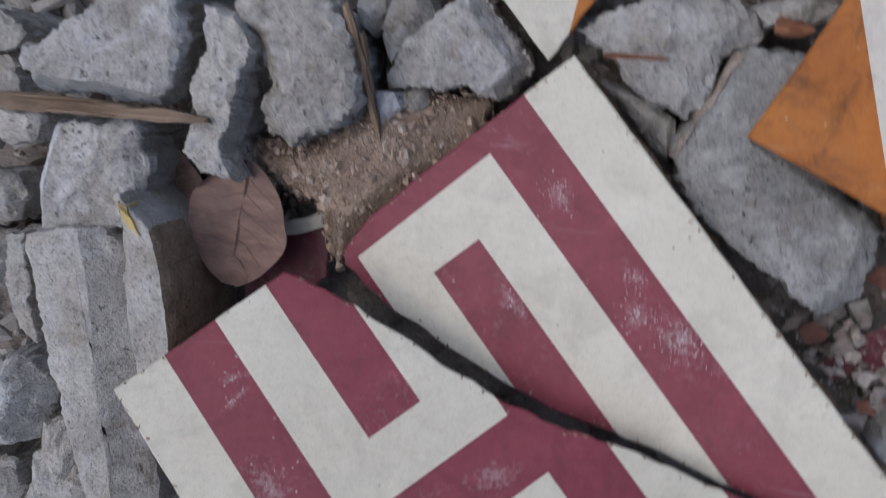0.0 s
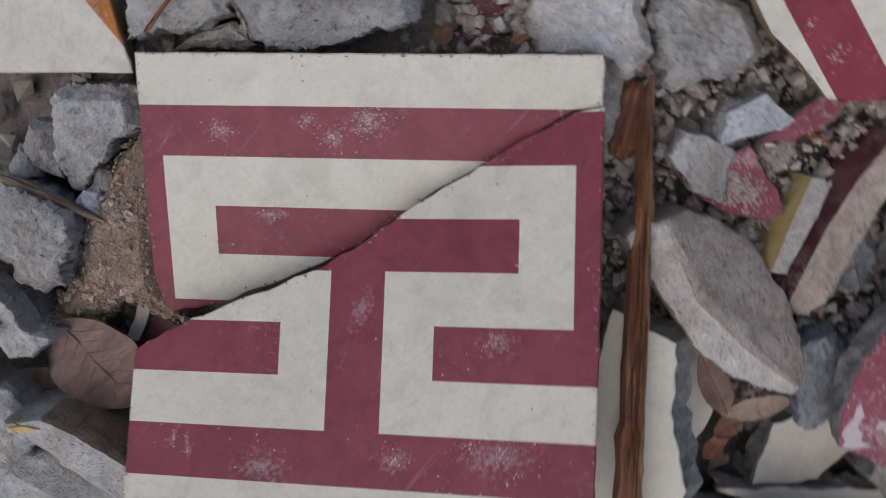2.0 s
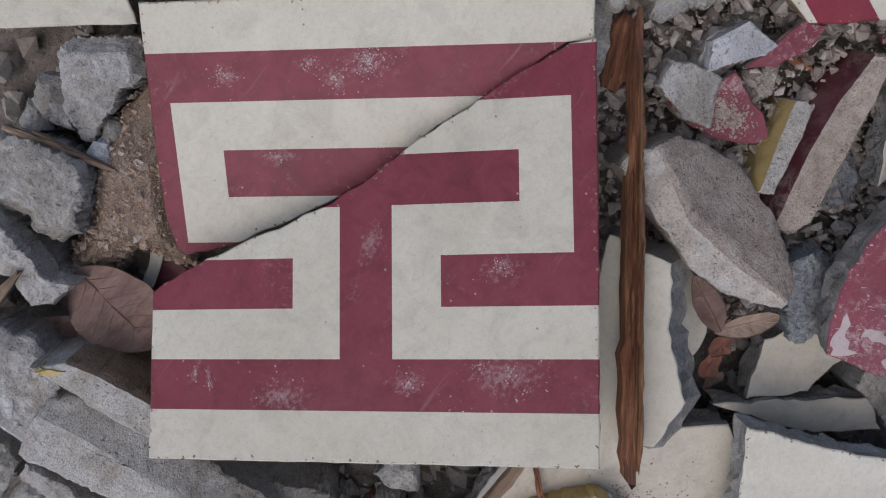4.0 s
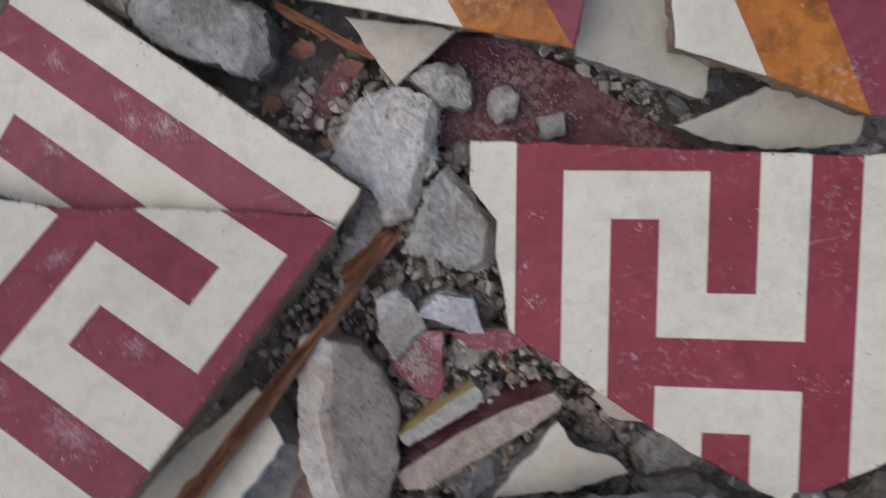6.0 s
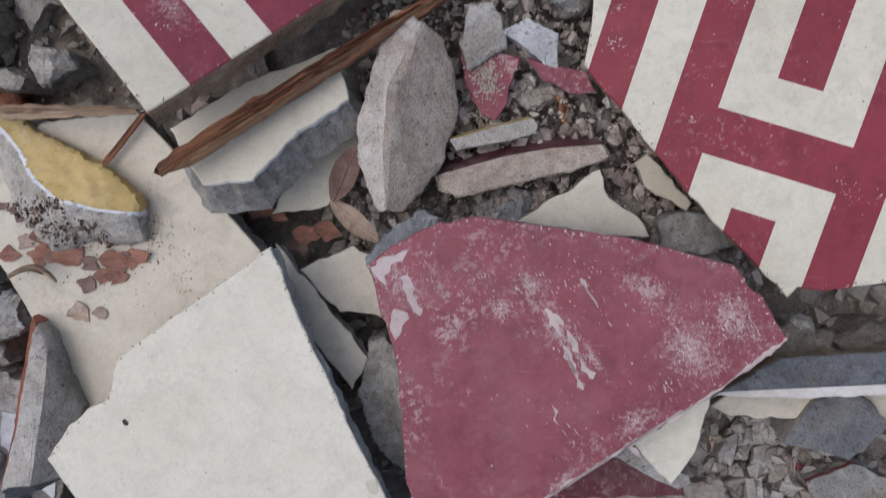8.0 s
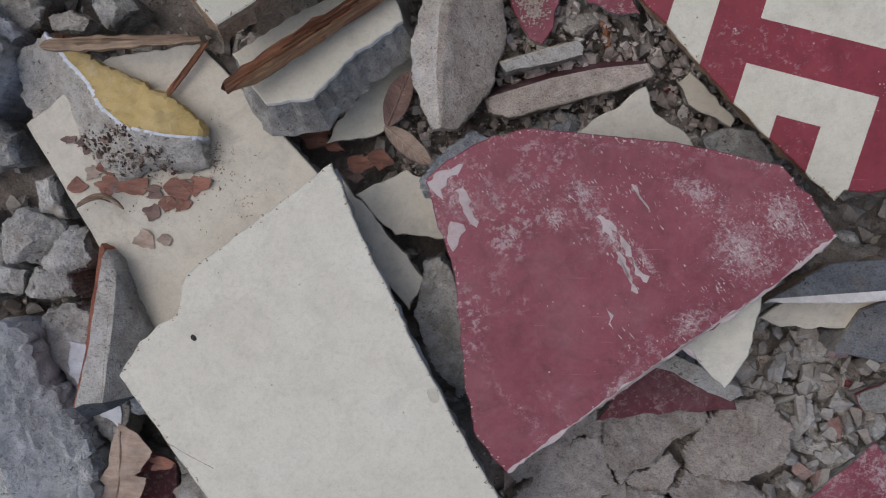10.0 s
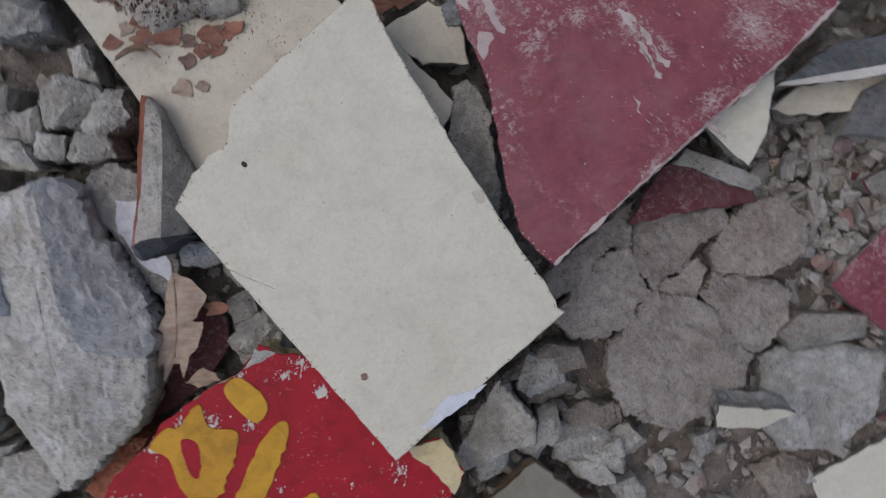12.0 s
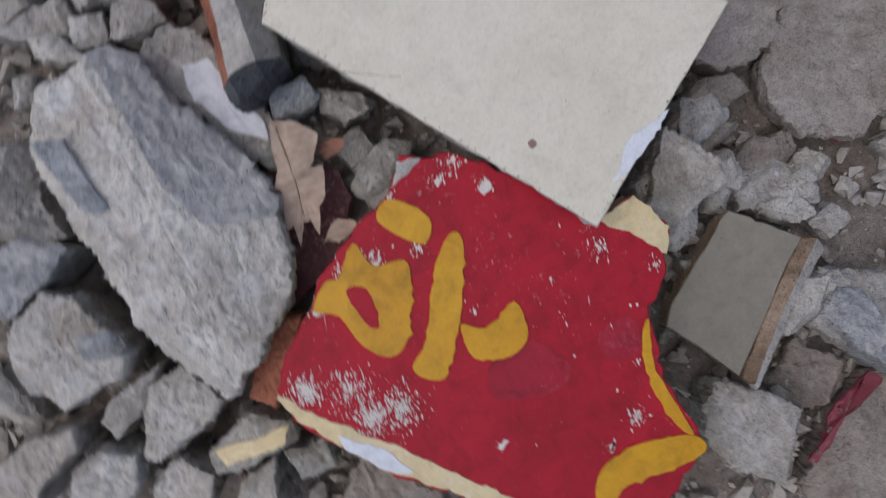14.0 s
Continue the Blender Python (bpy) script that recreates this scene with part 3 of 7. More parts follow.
    tops = np.array(from_verts)
    lx, ly, lz = parent.location
    tops = tops[: len(tops) * 4 // 5]
    line = ragged(ccw([(x - lx, y - ly) for x, y in outline]), 0.003, rough, seed)
    c = centre_of(line)
    verts, faces, n = [], [], len(line)

    def height(x, y):
        d = (tops[:, 0] - x) ** 2 + (tops[:, 1] - y) ** 2
        near = np.argsort(d)[:4]
        w = 1 / (d[near] + 1e-7)
        return max(float((tops[near, 2] * w).sum() / w.sum()), float(tops[near[0], 2])) + lift
    for rho in (0.35, 0.7, 0.9, 1.0):
        verts += [(c[0] + (x - c[0]) * rho, c[1] + (y - c[1]) * rho) for x, y in line]
    verts = [(x, y, height(x, y)) for x, y in verts]
    verts += [(x, y, z - 0.002) for x, y, z in verts[3 * n:]]
    verts.append((*c, height(*c)))
    for i in range(n):
        j = (i + 1) % n
        faces.append((len(verts) - 1, i, j))
        for k in range(4):
            faces.append((k * n + i, (k + 1) * n + i, (k + 1) * n + j, k * n + j))
    return part(name, mesh_of(name, verts, faces, [mat], True, 40), parent, label)


def wood_run(name, length, s, e, x0, width, height, mat, seed, bend, ends):
    """One torn length of wood along y: an uneven five-sided bar, stepped where fibres broke off, ragged at its ends."""
    verts, faces, steps = [], [], 34
    rng = random.Random(seed)
    bites = [(rng.random(), rng.uniform(0.25, 0.6), rng.choice((-1, 1))) for _ in range(6)]
    for i in range(steps + 1):
        f = i / steps
        y = s + (e - s) * f
        taper = min(1.0, ends + (1 - ends) * 7 * min(f, 1 - f))
        left, right = -0.5, 0.5
        for at, deep, hand in bites:
            if f > at:
                left, right = (left + 0.16 * deep, right) if hand < 0 else (left, right - 0.16 * deep)
        ww = width * taper * (1 + 0.38 * noise.noise((y * 120, x0 * 500, seed)))
        hh = height * (0.4 + 0.6 * taper) * (1 + 0.25 * noise.noise((y * 70, 9, seed)))
        cx = x0 + width * 0.1 * noise.noise((y * 30, 3.1, seed + 4)) + bend * math.sin(math.pi * y / length)
        ridge = 0.28 * noise.noise((y * 45, 1.7, seed + 8))
        for px, pz in ((left, -0.5), (left * 0.94, 0.2 + 0.2 * noise.noise((y * 150, 2, seed))), (-0.18 + ridge, 0.5), (0.14 + ridge, 0.34 + 0.2 * noise.noise((y * 150, 5, seed))), (right * 0.95, 0.22), (right, -0.5)):
            verts.append((cx + px * ww, y + height * 0.9 * noise.noise((px * 9, i // 32, seed)) * (1 if i in (0, steps) else 0), pz * hh))
    for i in range(steps):
        for j in range(6):
            q, r = i * 6 + j, i * 6 + (j + 1) % 6
            faces.append((q, r, r + 6, q + 6))
    faces += [(5, 4, 3, 2, 1, 0), tuple(steps * 6 + j for j in range(6))]
    return mesh_of(name, verts, faces, [mat], True, 30)


def splinter(name, label, a, b, width, height, mat, seed, strands=3, category="wood", group="wood splinters", bend=0.0, torn=None):
    """A torn piece of wood from a to b: a core with fibres split off along it."""
    rng = random.Random(seed)
    a, b = Vector(a), Vector(b)
    d = b - a
    length = d.length
    root = new(name)
    root.location = a
    root.rotation_mode = "QUATERNION"
    root.rotation_quaternion = d.to_track_quat("Y", "Z")
    tagged(root, label, category, group)
    part("core", wood_run("core", length, 0, length, 0, width, height, mat, seed, bend, 0.6), root)
    for k in range(strands - 1):
        s = rng.uniform(0.0, 0.55) * length
        e = min(length * 1.02, s + rng.uniform(0.25, 0.5) * length)
        part("strand", wood_run("strand", length, s, e, rng.uniform(-0.4, 0.4) * width, width * rng.uniform(0.2, 0.4), height * rng.uniform(1.15, 1.45), torn if torn and k % 2 == 0 else mat, seed * 7 + k, bend, 0.1), root)
    return root


def leaf(name, label, base, tip, width, mat, seed, z=0.02, curl=0.25, teeth=0.0, group="dry leaves"):
    """A dry leaf: a curled blade with its own thickness, a raised midrib and side veins."""
    rng = random.Random(seed)
    a, b = Vector((*base, z)), Vector((*tip, z))
    length = (b - a).length
    root_angle = math.atan2(b.y - a.y, b.x - a.x) - math.pi / 2
    rows, cols = 22, 12
    verts, faces = [], []

    def at(u, v):
        half = width / 2 * (math.sin(math.pi * min(1, v * 0.97 + 0.015)) ** 0.62) * (1 + teeth * (0.5 - ((v * 6) % 1)))
        half *= 1 + 0.12 * noise.noise((v * 4, seed, 1 if u > 0 else 5))
        x = u * half
        return (x, v * length, curl * (abs(u) ** 1.6 * half + 0.12 * length * (v - 0.4) ** 2) + 0.06 * width * noise.noise((u * 2, v * 3, seed)) - 0.03 * half * abs(math.sin(v * 20 + abs(u) * 4)))
    for side in (0.0, -0.0007):
        for i in range(rows + 1):
            for j in range(cols + 1):
                x, y, zz = at(j / cols * 2 - 1, i / rows)
                verts.append((x, y, zz + side))
    half_n = (rows + 1) * (cols + 1)
    for i in range(rows):
        for j in range(cols):
            q = i * (cols + 1) + j
            faces.append((q, q + 1, q + cols + 2, q + cols + 1))
            faces.append((half_n + q, half_n + q + cols + 1, half_n + q + cols + 2, half_n + q + 1))
    for i in range(rows):
        for q in (i * (cols + 1), i * (cols + 1) + cols):
            faces.append((q, q + cols + 1, half_n + q + cols + 1, half_n + q))
    ob = new(name, mesh_of(name, verts, faces, [mat], True, 60))
    ob.matrix_world = Matrix.Translation(a) @ Matrix.Rotation(root_angle, 4, "Z") @ Matrix.Rotation(radians(rng.uniform(-5, 5)), 4, "X")
    tagged(ob, label, "leaf", group)
    rib_verts, rib_faces = [], []

    def vein(p, q, r):
        o = len(rib_verts)
        for k in range(5):
            f = k / 4
            u, v = p[0] + (q[0] - p[0]) * f, p[1] + (q[1] - p[1]) * f
            x, y, zz = at(u, v)
            rr = r * (1 - 0.6 * f)
            rib_verts.extend([(x - rr, y, zz + 0.0001), (x, y, zz + rr * 1.1), (x + rr, y, zz + 0.0001)])
        for k in range(4):
            for m in range(2):
                s = o + k * 3 + m
                rib_faces.append((s, s + 1, s + 4, s + 3))
    vein((0, 0.0), (0, 0.97), 0.0008)
    for v in np.linspace(0.12, 0.75, 6):
        for s in (-1, 1):
            vein((0, v), (0.85 * s, min(0.95, v + 0.18)), 0.0004)
    part("midrib", mesh_of("midrib", rib_verts, rib_faces, [mat], True, 60), ob, "raised midrib with side veins")
    return ob


def torn_leaf(name, label, outline, rib, z, mat, seed, group="dry leaves"):
    """A flat, lobed leaf with torn rims: wavy blade with its own thickness and a raised midrib. rib: points from stalk to tip."""
    line = ragged(ccw(outline), 0.0016, 0.0006, seed)
    c = centre_of(line)
    n, verts, faces = len(line), [], []

    def height(x, y):
        d = min(math.hypot(x - a, y - b) for a, b in rib)
        return 0.12 * d + 0.0022 * noise.noise((x * 70, y * 70, seed)) + 0.0008 * noise.noise((x * 240, y * 240, seed))
    for lift in (0.0005, 0.0):
        for rho in (1.0, 0.8, 0.6, 0.4, 0.2):
            for x, y in line:
                u, v = (x - c[0]) * rho, (y - c[1]) * rho
                verts.append((u, v, height(u + c[0], v + c[1]) + lift))
    half_n = 5 * n
    for o, flip in ((0, False), (half_n, True)):
        for k in range(4):
            for i in range(n):
                j = (i + 1) % n
                f = (o + k * n + i, o + k * n + j, o + (k + 1) * n + j, o + (k + 1) * n + i)
                faces.append(f[::-1] if flip else f)
        f = tuple(o + 4 * n + i for i in range(n))
        faces.append(f[::-1] if flip else f)
    faces += [(i, half_n + i, half_n + (i + 1) % n, (i + 1) % n) for i in range(n)]
    ob = new(name, mesh_of(name, verts, faces, [mat], True, 50))
    ob.location = (*c, z)
    tagged(ob, label, "leaf", group)
    rv, rf = [], []
    for x, y in rib:
        h = height(x, y) + 0.0006
        rv += [(x - c[0] - 0.0007, y - c[1], h), (x - c[0], y - c[1], h + 0.0008), (x - c[0] + 0.0007, y - c[1], h)]
    for k in range(len(rib) - 1):
        for m in range(2):
            q = k * 3 + m
            rf.append((q, q + 1, q + 4, q + 3))
    part("midrib", mesh_of("midrib", rv, rf, [mat], True, 60), ob, "raised midrib")
    return ob


def inside(x, y, outline):
    hit = False
    for (x1, y1), (x2, y2) in zip(outline, outline[1:] + outline[:1]):
        if (y1 > y) != (y2 > y) and x < (x2 - x1) * (y - y1) / (y2 - y1) + x1:
            hit = not hit
    return hit


# ---- ground ----
def ground_height(x, y):
    return -0.02 + 0.016 * math.exp(-((x - 0.14) ** 2 + (y - 0.23) ** 2) / 0.006) + 0.02 * math.exp(-((x - 0.2) ** 2 + (y - 0.14) ** 2) / 0.014) + 0.009 * noise.noise((x * 9, y * 9, 3)) + 0.005 * noise.noise((x * 34, y * 34, 7)) + 0.0018 * noise.noise((x * 120, y * 120, 1))


def build_ground():
    # one sheet: fine in the middle, coarse out to the horizon
    fine = list(np.linspace(-0.5, 0.75, 250))
    fine_y = list(np.linspace(-0.6, 0.75, 270))
    xs = [-400, -60, -12, -3, -1.2, -0.75] + fine + [1.0, 1.5, 3, 12, 60, 400]
    ys = [-400, -60, -12, -3, -1.4, -0.85] + fine_y + [1.0, 1.5, 3, 12, 60, 400]
    verts = [(x, y, ground_height(x, y)) for y in ys for x in xs]
    w = len(xs)
    faces = [(j * w + i, j * w + i + 1, (j + 1) * w + i + 1, (j + 1) * w + i) for j in range(len(ys) - 1) for i in range(w - 1)]
    ob = new("ground", mesh_of("ground", verts, faces, [SOIL], True))
    tagged(ob, "dusty brown-grey soil of crushed rubble and grit", "ground", kind="structure")


build_ground()


def pebble_base():
    """A dozen angular pebbles: hulls of a few points each, as corners and triangles."""
    rng, made = random.Random(4), []
    for k in range(14):
        bm = bmesh.new()
        for i in range(11):
            w = Vector((rng.gauss(0, 1), rng.gauss(0, 1), rng.gauss(0, 1))).normalized()
            bm.verts.new(w * rng.uniform(0.75, 1.2))
        bmesh.ops.convex_hull(bm, input=bm.verts)
        bmesh.ops.delete(bm, geom=[v for v in bm.verts if not v.link_faces], context="VERTS")
        bmesh.ops.triangulate(bm, faces=bm.faces)
        bm.verts.index_update()
        made.append((np.array([v.co for v in bm.verts]), np.array([[v.index for v in f.verts] for f in bm.faces])))
        bm.free()
    return made


SHELTERED = [[(0.166, -0.083), (0.228, -0.039), (0.283, -0.050), (0.322, -0.045), (0.334, -0.063), (0.322, -0.108), (0.292, -0.145), (0.257, -0.180), (0.212, -0.174), (0.170, -0.114)]]


def scatter(name, label, count, smallest, largest, mat, seed, box, lift, power=2.2):
    """Loose grit: many small angular stones as one thing."""
    rs = np.random.RandomState(seed)
    bases, total = pebble_base(), 0
    all_v, all_f = [], []
    for k in range(count):
        x, y = rs.uniform(box[0], box[1]), rs.uniform(box[2], box[3])
        if any(inside(x, y, line) for line in SHELTERED):
            continue
        r = 0.5 * (smallest + (largest - smallest) * rs.rand() ** power)
        base, tri = bases[rs.randint(len(bases))]
        v = base * rs.uniform(0.65, 1.4, 3) * r
        a, b = rs.uniform(0, 6.28, 2)
        rz = np.array([[math.cos(a), -math.sin(a), 0], [math.sin(a), math.cos(a), 0], [0, 0, 1]])
        rx = np.array([[1, 0, 0], [0, math.cos(b), -math.sin(b)], [0, math.sin(b), math.cos(b)]])
        z = ground_height(x, y) + lift + r * 0.35 + rs.uniform(0, 1) ** 2 * 0.006
        all_f.append(tri + total)
        total += len(base)
        all_v.append(v @ rx.T @ rz.T + (x, y, z))
    me = bpy.data.meshes.new(name)
    me.from_pydata(np.concatenate(all_v).tolist(), [], np.concatenate(all_f).tolist())
    me.materials.append(mat)
    tagged(new(name, me), label, "gravel", kind="stuff")


def grains_on(name, label, parent, count, mat, seed, sizes=(0.0005, 0.0016), spot=None):
    """Loose grains and crumbs lying on the crown of a thing, or on one spot of it (x, y and radius from its own middle)."""
    rs = np.random.RandomState(seed)
    bases, total = pebble_base(), 0
    co = np.array([v.co for v in parent.data.vertices])
    co = co[: len(co) * 3 // 4]
    if spot:
        co = co[np.hypot(co[:, 0] - spot[0], co[:, 1] - spot[1]) < spot[2]]
    all_v, all_f = [], []
    for k in range(count):
        p, q = co[rs.randint(len(co))], rs.uniform(-1, 1, 3)
        r = sizes[0] + (sizes[1] - sizes[0]) * rs.rand() ** 2.5
        base, tri = bases[rs.randint(len(bases))]
        all_f.append(tri + total)
        total += len(base)
        all_v.append(base * rs.uniform(0.7, 1.3, 3) * r + p + q * (0.003, 0.003, 0.0004))
    me = bpy.data.meshes.new(name)
    me.from_pydata(np.concatenate(all_v).tolist(), [], np.concatenate(all_f).tolist())
    me.materials.append(mat)
    tagged(part(name, me, parent, label), kind="stuff")


def island_stone(name, stops):
    """Grit whose grains differ one from the next."""
    m, n, l, bsdf = nodes_of(name)
    geo = n.new("ShaderNodeNewGeometry")
    tc = n.new("ShaderNodeTexCoord")
    base = ramp(n, l, geo.outputs["Random Per Island"], stops)
    f = noise_tex(n, l, tc.outputs["Object"], 380, 5, 0.75)
    base = mixed(n, l, 0.9, base, ramp(n, l, f, [(0.3, 0.6), (0.5, 1.0), (0.7, 1.2)]), "MULTIPLY")
    l.new(base, bsdf.inputs["Base Color"])
    bsdf.inputs["Roughness"].default_value = 0.95
    bsdf.inputs["Specular IOR Level"].default_value = 0.25
    bumped(n, l, bsdf, [(f, 0.8, 0.0009)])
    return m


PEBBLE = island_stone("mixed_grit", [(0.0, (0.26, 0.225, 0.195)), (0.3, (0.36, 0.327, 0.293)), (0.55, (0.38, 0.35, 0.32)), (0.78, (0.31, 0.29, 0.27)), (0.92, (0.44, 0.415, 0.39)), (0.96, (0.3, 0.2, 0.17)), (0.98, (0.2, 0.05, 0.055)), (1.0, (0.4, 0.39, 0.38))])
SANDS = island_stone("sand_grains", [(0.0, (0.36, 0.26, 0.195)), (0.5, (0.43, 0.325, 0.25)), (0.85, (0.49, 0.385, 0.31)), (1.0, (0.56, 0.48, 0.41))])
LITTER = island_stone("leaf_litter", [(0.0, (0.05, 0.035, 0.028)), (0.45, (0.12, 0.08, 0.06)), (0.75, (0.26, 0.2, 0.165)), (1.0, (0.42, 0.36, 0.31))])
GRAINS = island_stone("fine_grains", [(0.0, (0.27, 0.225, 0.2)), (0.4, (0.375, 0.32, 0.29)), (0.75, (0.46, 0.405, 0.37)), (1.0, (0.57, 0.53, 0.495))])


def loose_rubble(count, seed, zone, sizes, lift, mats, label):
    """Fist-to-thumb sized lumps lying on the soil, each a thing of its own."""
    rng = random.Random(seed)
    for k in range(count):
        x, y = rng.uniform(zone[0], zone[1]), rng.uniform(zone[2], zone[3])
        r = sizes[0] + (sizes[1] - sizes[0]) * rng.random() ** 1.8
        m, a0 = rng.randint(5, 8), rng.uniform(0, 6.28)
        sx = rng.uniform(0.7, 1.3)
        line = [(x + r * sx * rng.uniform(0.65, 1.2) * math.cos(a0 + 6.283 * i / m), y + r / sx * rng.uniform(0.7, 1.15) * math.sin(a0 + 6.283 * i / m)) for i in [j + rng.uniform(-0.38, 0.38) for j in range(m)]]
        top = ground_height(x, y) + lift + r * rng.uniform(0.5, 0.95)
        if any(inside(x, y, kept) for kept in SHELTERED):
            continue
        rock("rubble_lump", label, line, top, r * 1.6, rng.choice(mats), seed * 1000 + k, fine=0.6, group="loose rubble lumps", rough=1.5, facets=9, flat=0.2, tilt=(rng.uniform(-0.4, 0.4), rng.uniform(-0.4, 0.4)))


# tile pattern: a maroon key meander on cream between two cream borders. u runs along the border from the middle, v across, in ninths of the side
STRIP = 0.2 / 9
U_LINES = (-4.05, -3.04, -1.5, -0.53, 0.53, 1.5, 3.04, 4.05)
V_LINES = (1, 2, 3, 4, 5, 6, 7, 8)


def meander_is_cream(u, v):
    a = abs(u)
    if v < 1 or v > 8:
        return True
    if v < 2 or v > 7:
        return False
    if v < 3:
        return a > 0.53
    if v < 4:
        return 0.53 < a < 1.5
    if v < 5:
        return 0.53 < a < 4.05
    if v < 6:
        return 3.04 < a < 4.05
    return a < 4.05


def meander_tile(label, at, level, outline, corner, along, seed, straight=(), edge=None, thick=0.02, pitch=1.0, shift=0.0, red=None):
    """A broken tile with the meander. corner: place of u = 0, v = 0 on the face; along: direction of u on it."""
    ux, uy = along
    q = math.hypot(ux, uy)
    ux, uy = ux / q, uy / q
    ox, oy = corner[0] - uy * shift * STRIP, corner[1] + ux * shift * STRIP
    across = STRIP * pitch
    cuts = [((ox + ux * u * STRIP, oy + uy * u * STRIP), (ux, uy)) for u in U_LINES]
    cuts += [((ox - uy * v * across, oy + ux * v * across), (-uy, ux)) for v in V_LINES]

    def pick(x, y):
        dx, dy = x - ox, y - oy
        return 0 if meander_is_cream((dx * ux + dy * uy) / STRIP, (-dx * uy + dy * ux) / across) else 2
    return broken_tile("patterned_tile", label, at, level, outline, CREAM, edge or EDGE_TAN, thick, 0.005, seed, straight, 0.0007, cuts=cuts, pick=pick, faces=(red or RED,), group="meander tiles")


def banded_tile(label, at, level, outline, lines, mats, seed, straight=(), **more):
    """A broken tile whose face is parted by lines (two points each, from near edge to far), with one colour between each two."""
    cuts = [((a, b), (d - b, a - c)) for a, b, c, d in lines]

    def pick(x, y):
        k = sum(1 for a, b, c, d in lines if (c - a) * (y - b) - (d - b) * (x - a) < 0)
        return k if k == 0 else k + 1
    return broken_tile("banded_tile", label, at, level, outline, mats[0], EDGE_BROWN, 0.02, 0.005, seed, straight, 0.0007, cuts=cuts, pick=pick, faces=mats[1:], group="banded tiles", **more)


# ---- things ----

# patterned tiles
thing = meander_tile("lower half of a cracked maroon and cream meander tile", (0.0427, 0.2819), (0.0627, -0.106, -0.402), [(-0.1480, 0.0132), (-0.0184, -0.1390), (0.0167, -0.1102), (0.0694, -0.0667), (0.1201, -0.0241), (0.1111, -0.0167), (0.0823, -0.0056), (0.0596, 0.0016), (0.0429, 0.0074), (0.0310, 0.0108), (0.0072, 0.0163), (-0.0107, 0.0235), (-0.0265, 0.0310), (-0.0410, 0.0398), (-0.0547, 0.0460), (-0.0665, 0.0522), (-0.0838, 0.0595), (-0.0906, 0.0611)], (-0.0824, -0.0639), (0.6487, -0.7610), 11, straight=(0, 1, 2, 3, 17), thick=0.019, red=RED_LOWER)
flakes("dust_cover", thing, [(-0.0136, -0.0866, 0.0164, 166), (-0.0192, -0.0759, 0.0143, 69), (-0.0856, -0.0168, 0.0155, 41), (-0.0447, -0.0557, 0.0098, 41), (0.0189, -0.0552, 0.0096, 41), (-0.1039, 0.0215, 0.0081, 48), (-0.1035, 0.0131, 0.0038, 27), (-0.0080, -0.0040, 0.0101, 13), (-0.0416, -0.0782, 0.0701, 55)], DUST, 12, "pale dust flecks", size=0.00025, lift=0.0001)
rim_chips("chipped_rim", thing, 0.005, EDGE_TAN, 70, "small brown chips along the rim")
thing = meander_tile("upper half of a cracked maroon and cream meander tile", (0.0484, 0.3190), (0.0363, 0.141, -0.063), [(0.0012, 0.1025), (0.1307, -0.0485), (0.1150, -0.0633), (0.1063, -0.0548), (0.0763, -0.0457), (0.0471, -0.0360), (0.0258, -0.0299), (0.0018, -0.0251), (-0.0158, -0.0179), (-0.0357, -0.0087), (-0.0566, 0.0020), (-0.0701, 0.0104), (-0.0828, 0.0196), (-0.0838, 0.0256), (-0.0736, 0.0388), (-0.0578, 0.0532), (-0.0282, 0.0779)], (-0.0862, -0.1028), (0.6511, -0.7590), 13, straight=(0, 1, 15, 16), red=RED_UPPER)
flakes("dust_cover", thing, [(0.0457, 0.0073, 0.0097, 220), (0.0303, 0.0138, 0.0074, 120), (-0.0001, 0.0537, 0.0076, 89), (0.0278, 0.0276, 0.0074, 50), (-0.0150, 0.0137, 0.0103, 39), (0.0447, 0.0066, 0.0600, 79)], DUST, 14, "pale dust flecks", size=0.00025, lift=0.0001)
rim_chips("chipped_rim", thing, 0.005, EDGE_TAN, 71, "small brown chips along the rim")
thing = meander_tile("broken maroon and cream meander floor tile with snapped-off corners", (0.2977, 0.1684), (0.0612, 0.142, -0.022), [(-0.0650, 0.1104), (-0.0240, 0.0980), (0.0219, 0.0823), (0.0713, 0.0655), (0.1236, 0.0492), (0.1053, -0.0160), (0.0850, -0.0842), (0.0610, -0.0899), (0.0499, -0.0920), (0.0376, -0.0905), (0.0330, -0.0960), (0.0183, -0.0816), (-0.0012, -0.0628), (-0.0194, -0.0439), (-0.0373, -0.0228), (-0.0529, -0.0036), (-0.0646, 0.0083), (-0.0717, 0.0179), (-0.0688, 0.0375), (-0.0682, 0.0545), (-0.0630, 0.0704), (-0.0709, 0.0893)], (0.0965, -0.0443), (0.2778, 0.9606), 15, straight=(0, 1, 2, 3, 4, 5), pitch=1.003, shift=-0.105, red=RED_DEEP)
flakes("dust_cover", thing, [(-0.0558, 0.0459, 0.0039, 67), (-0.0569, 0.0290, 0.0070, 90), (-0.0448, 0.0688, 0.0055, 22), (-0.0172, -0.0084, 0.0027, 31), (0.0570, -0.0441, 0.0103, 55), (0.0727, -0.0446, 0.0051, 33), (0.0011, 0.0494, 0.0067, 31), (0.0124, 0.0384, 0.0727, 157), (-0.0302, 0.0087, 0.0028, 18)], DUST, 16, "pale dust flecks", size=0.00025, lift=0.0001)
rim_chips("chipped_rim", thing, 0.005, EDGE_TAN, 72, "small brown chips along the rim")
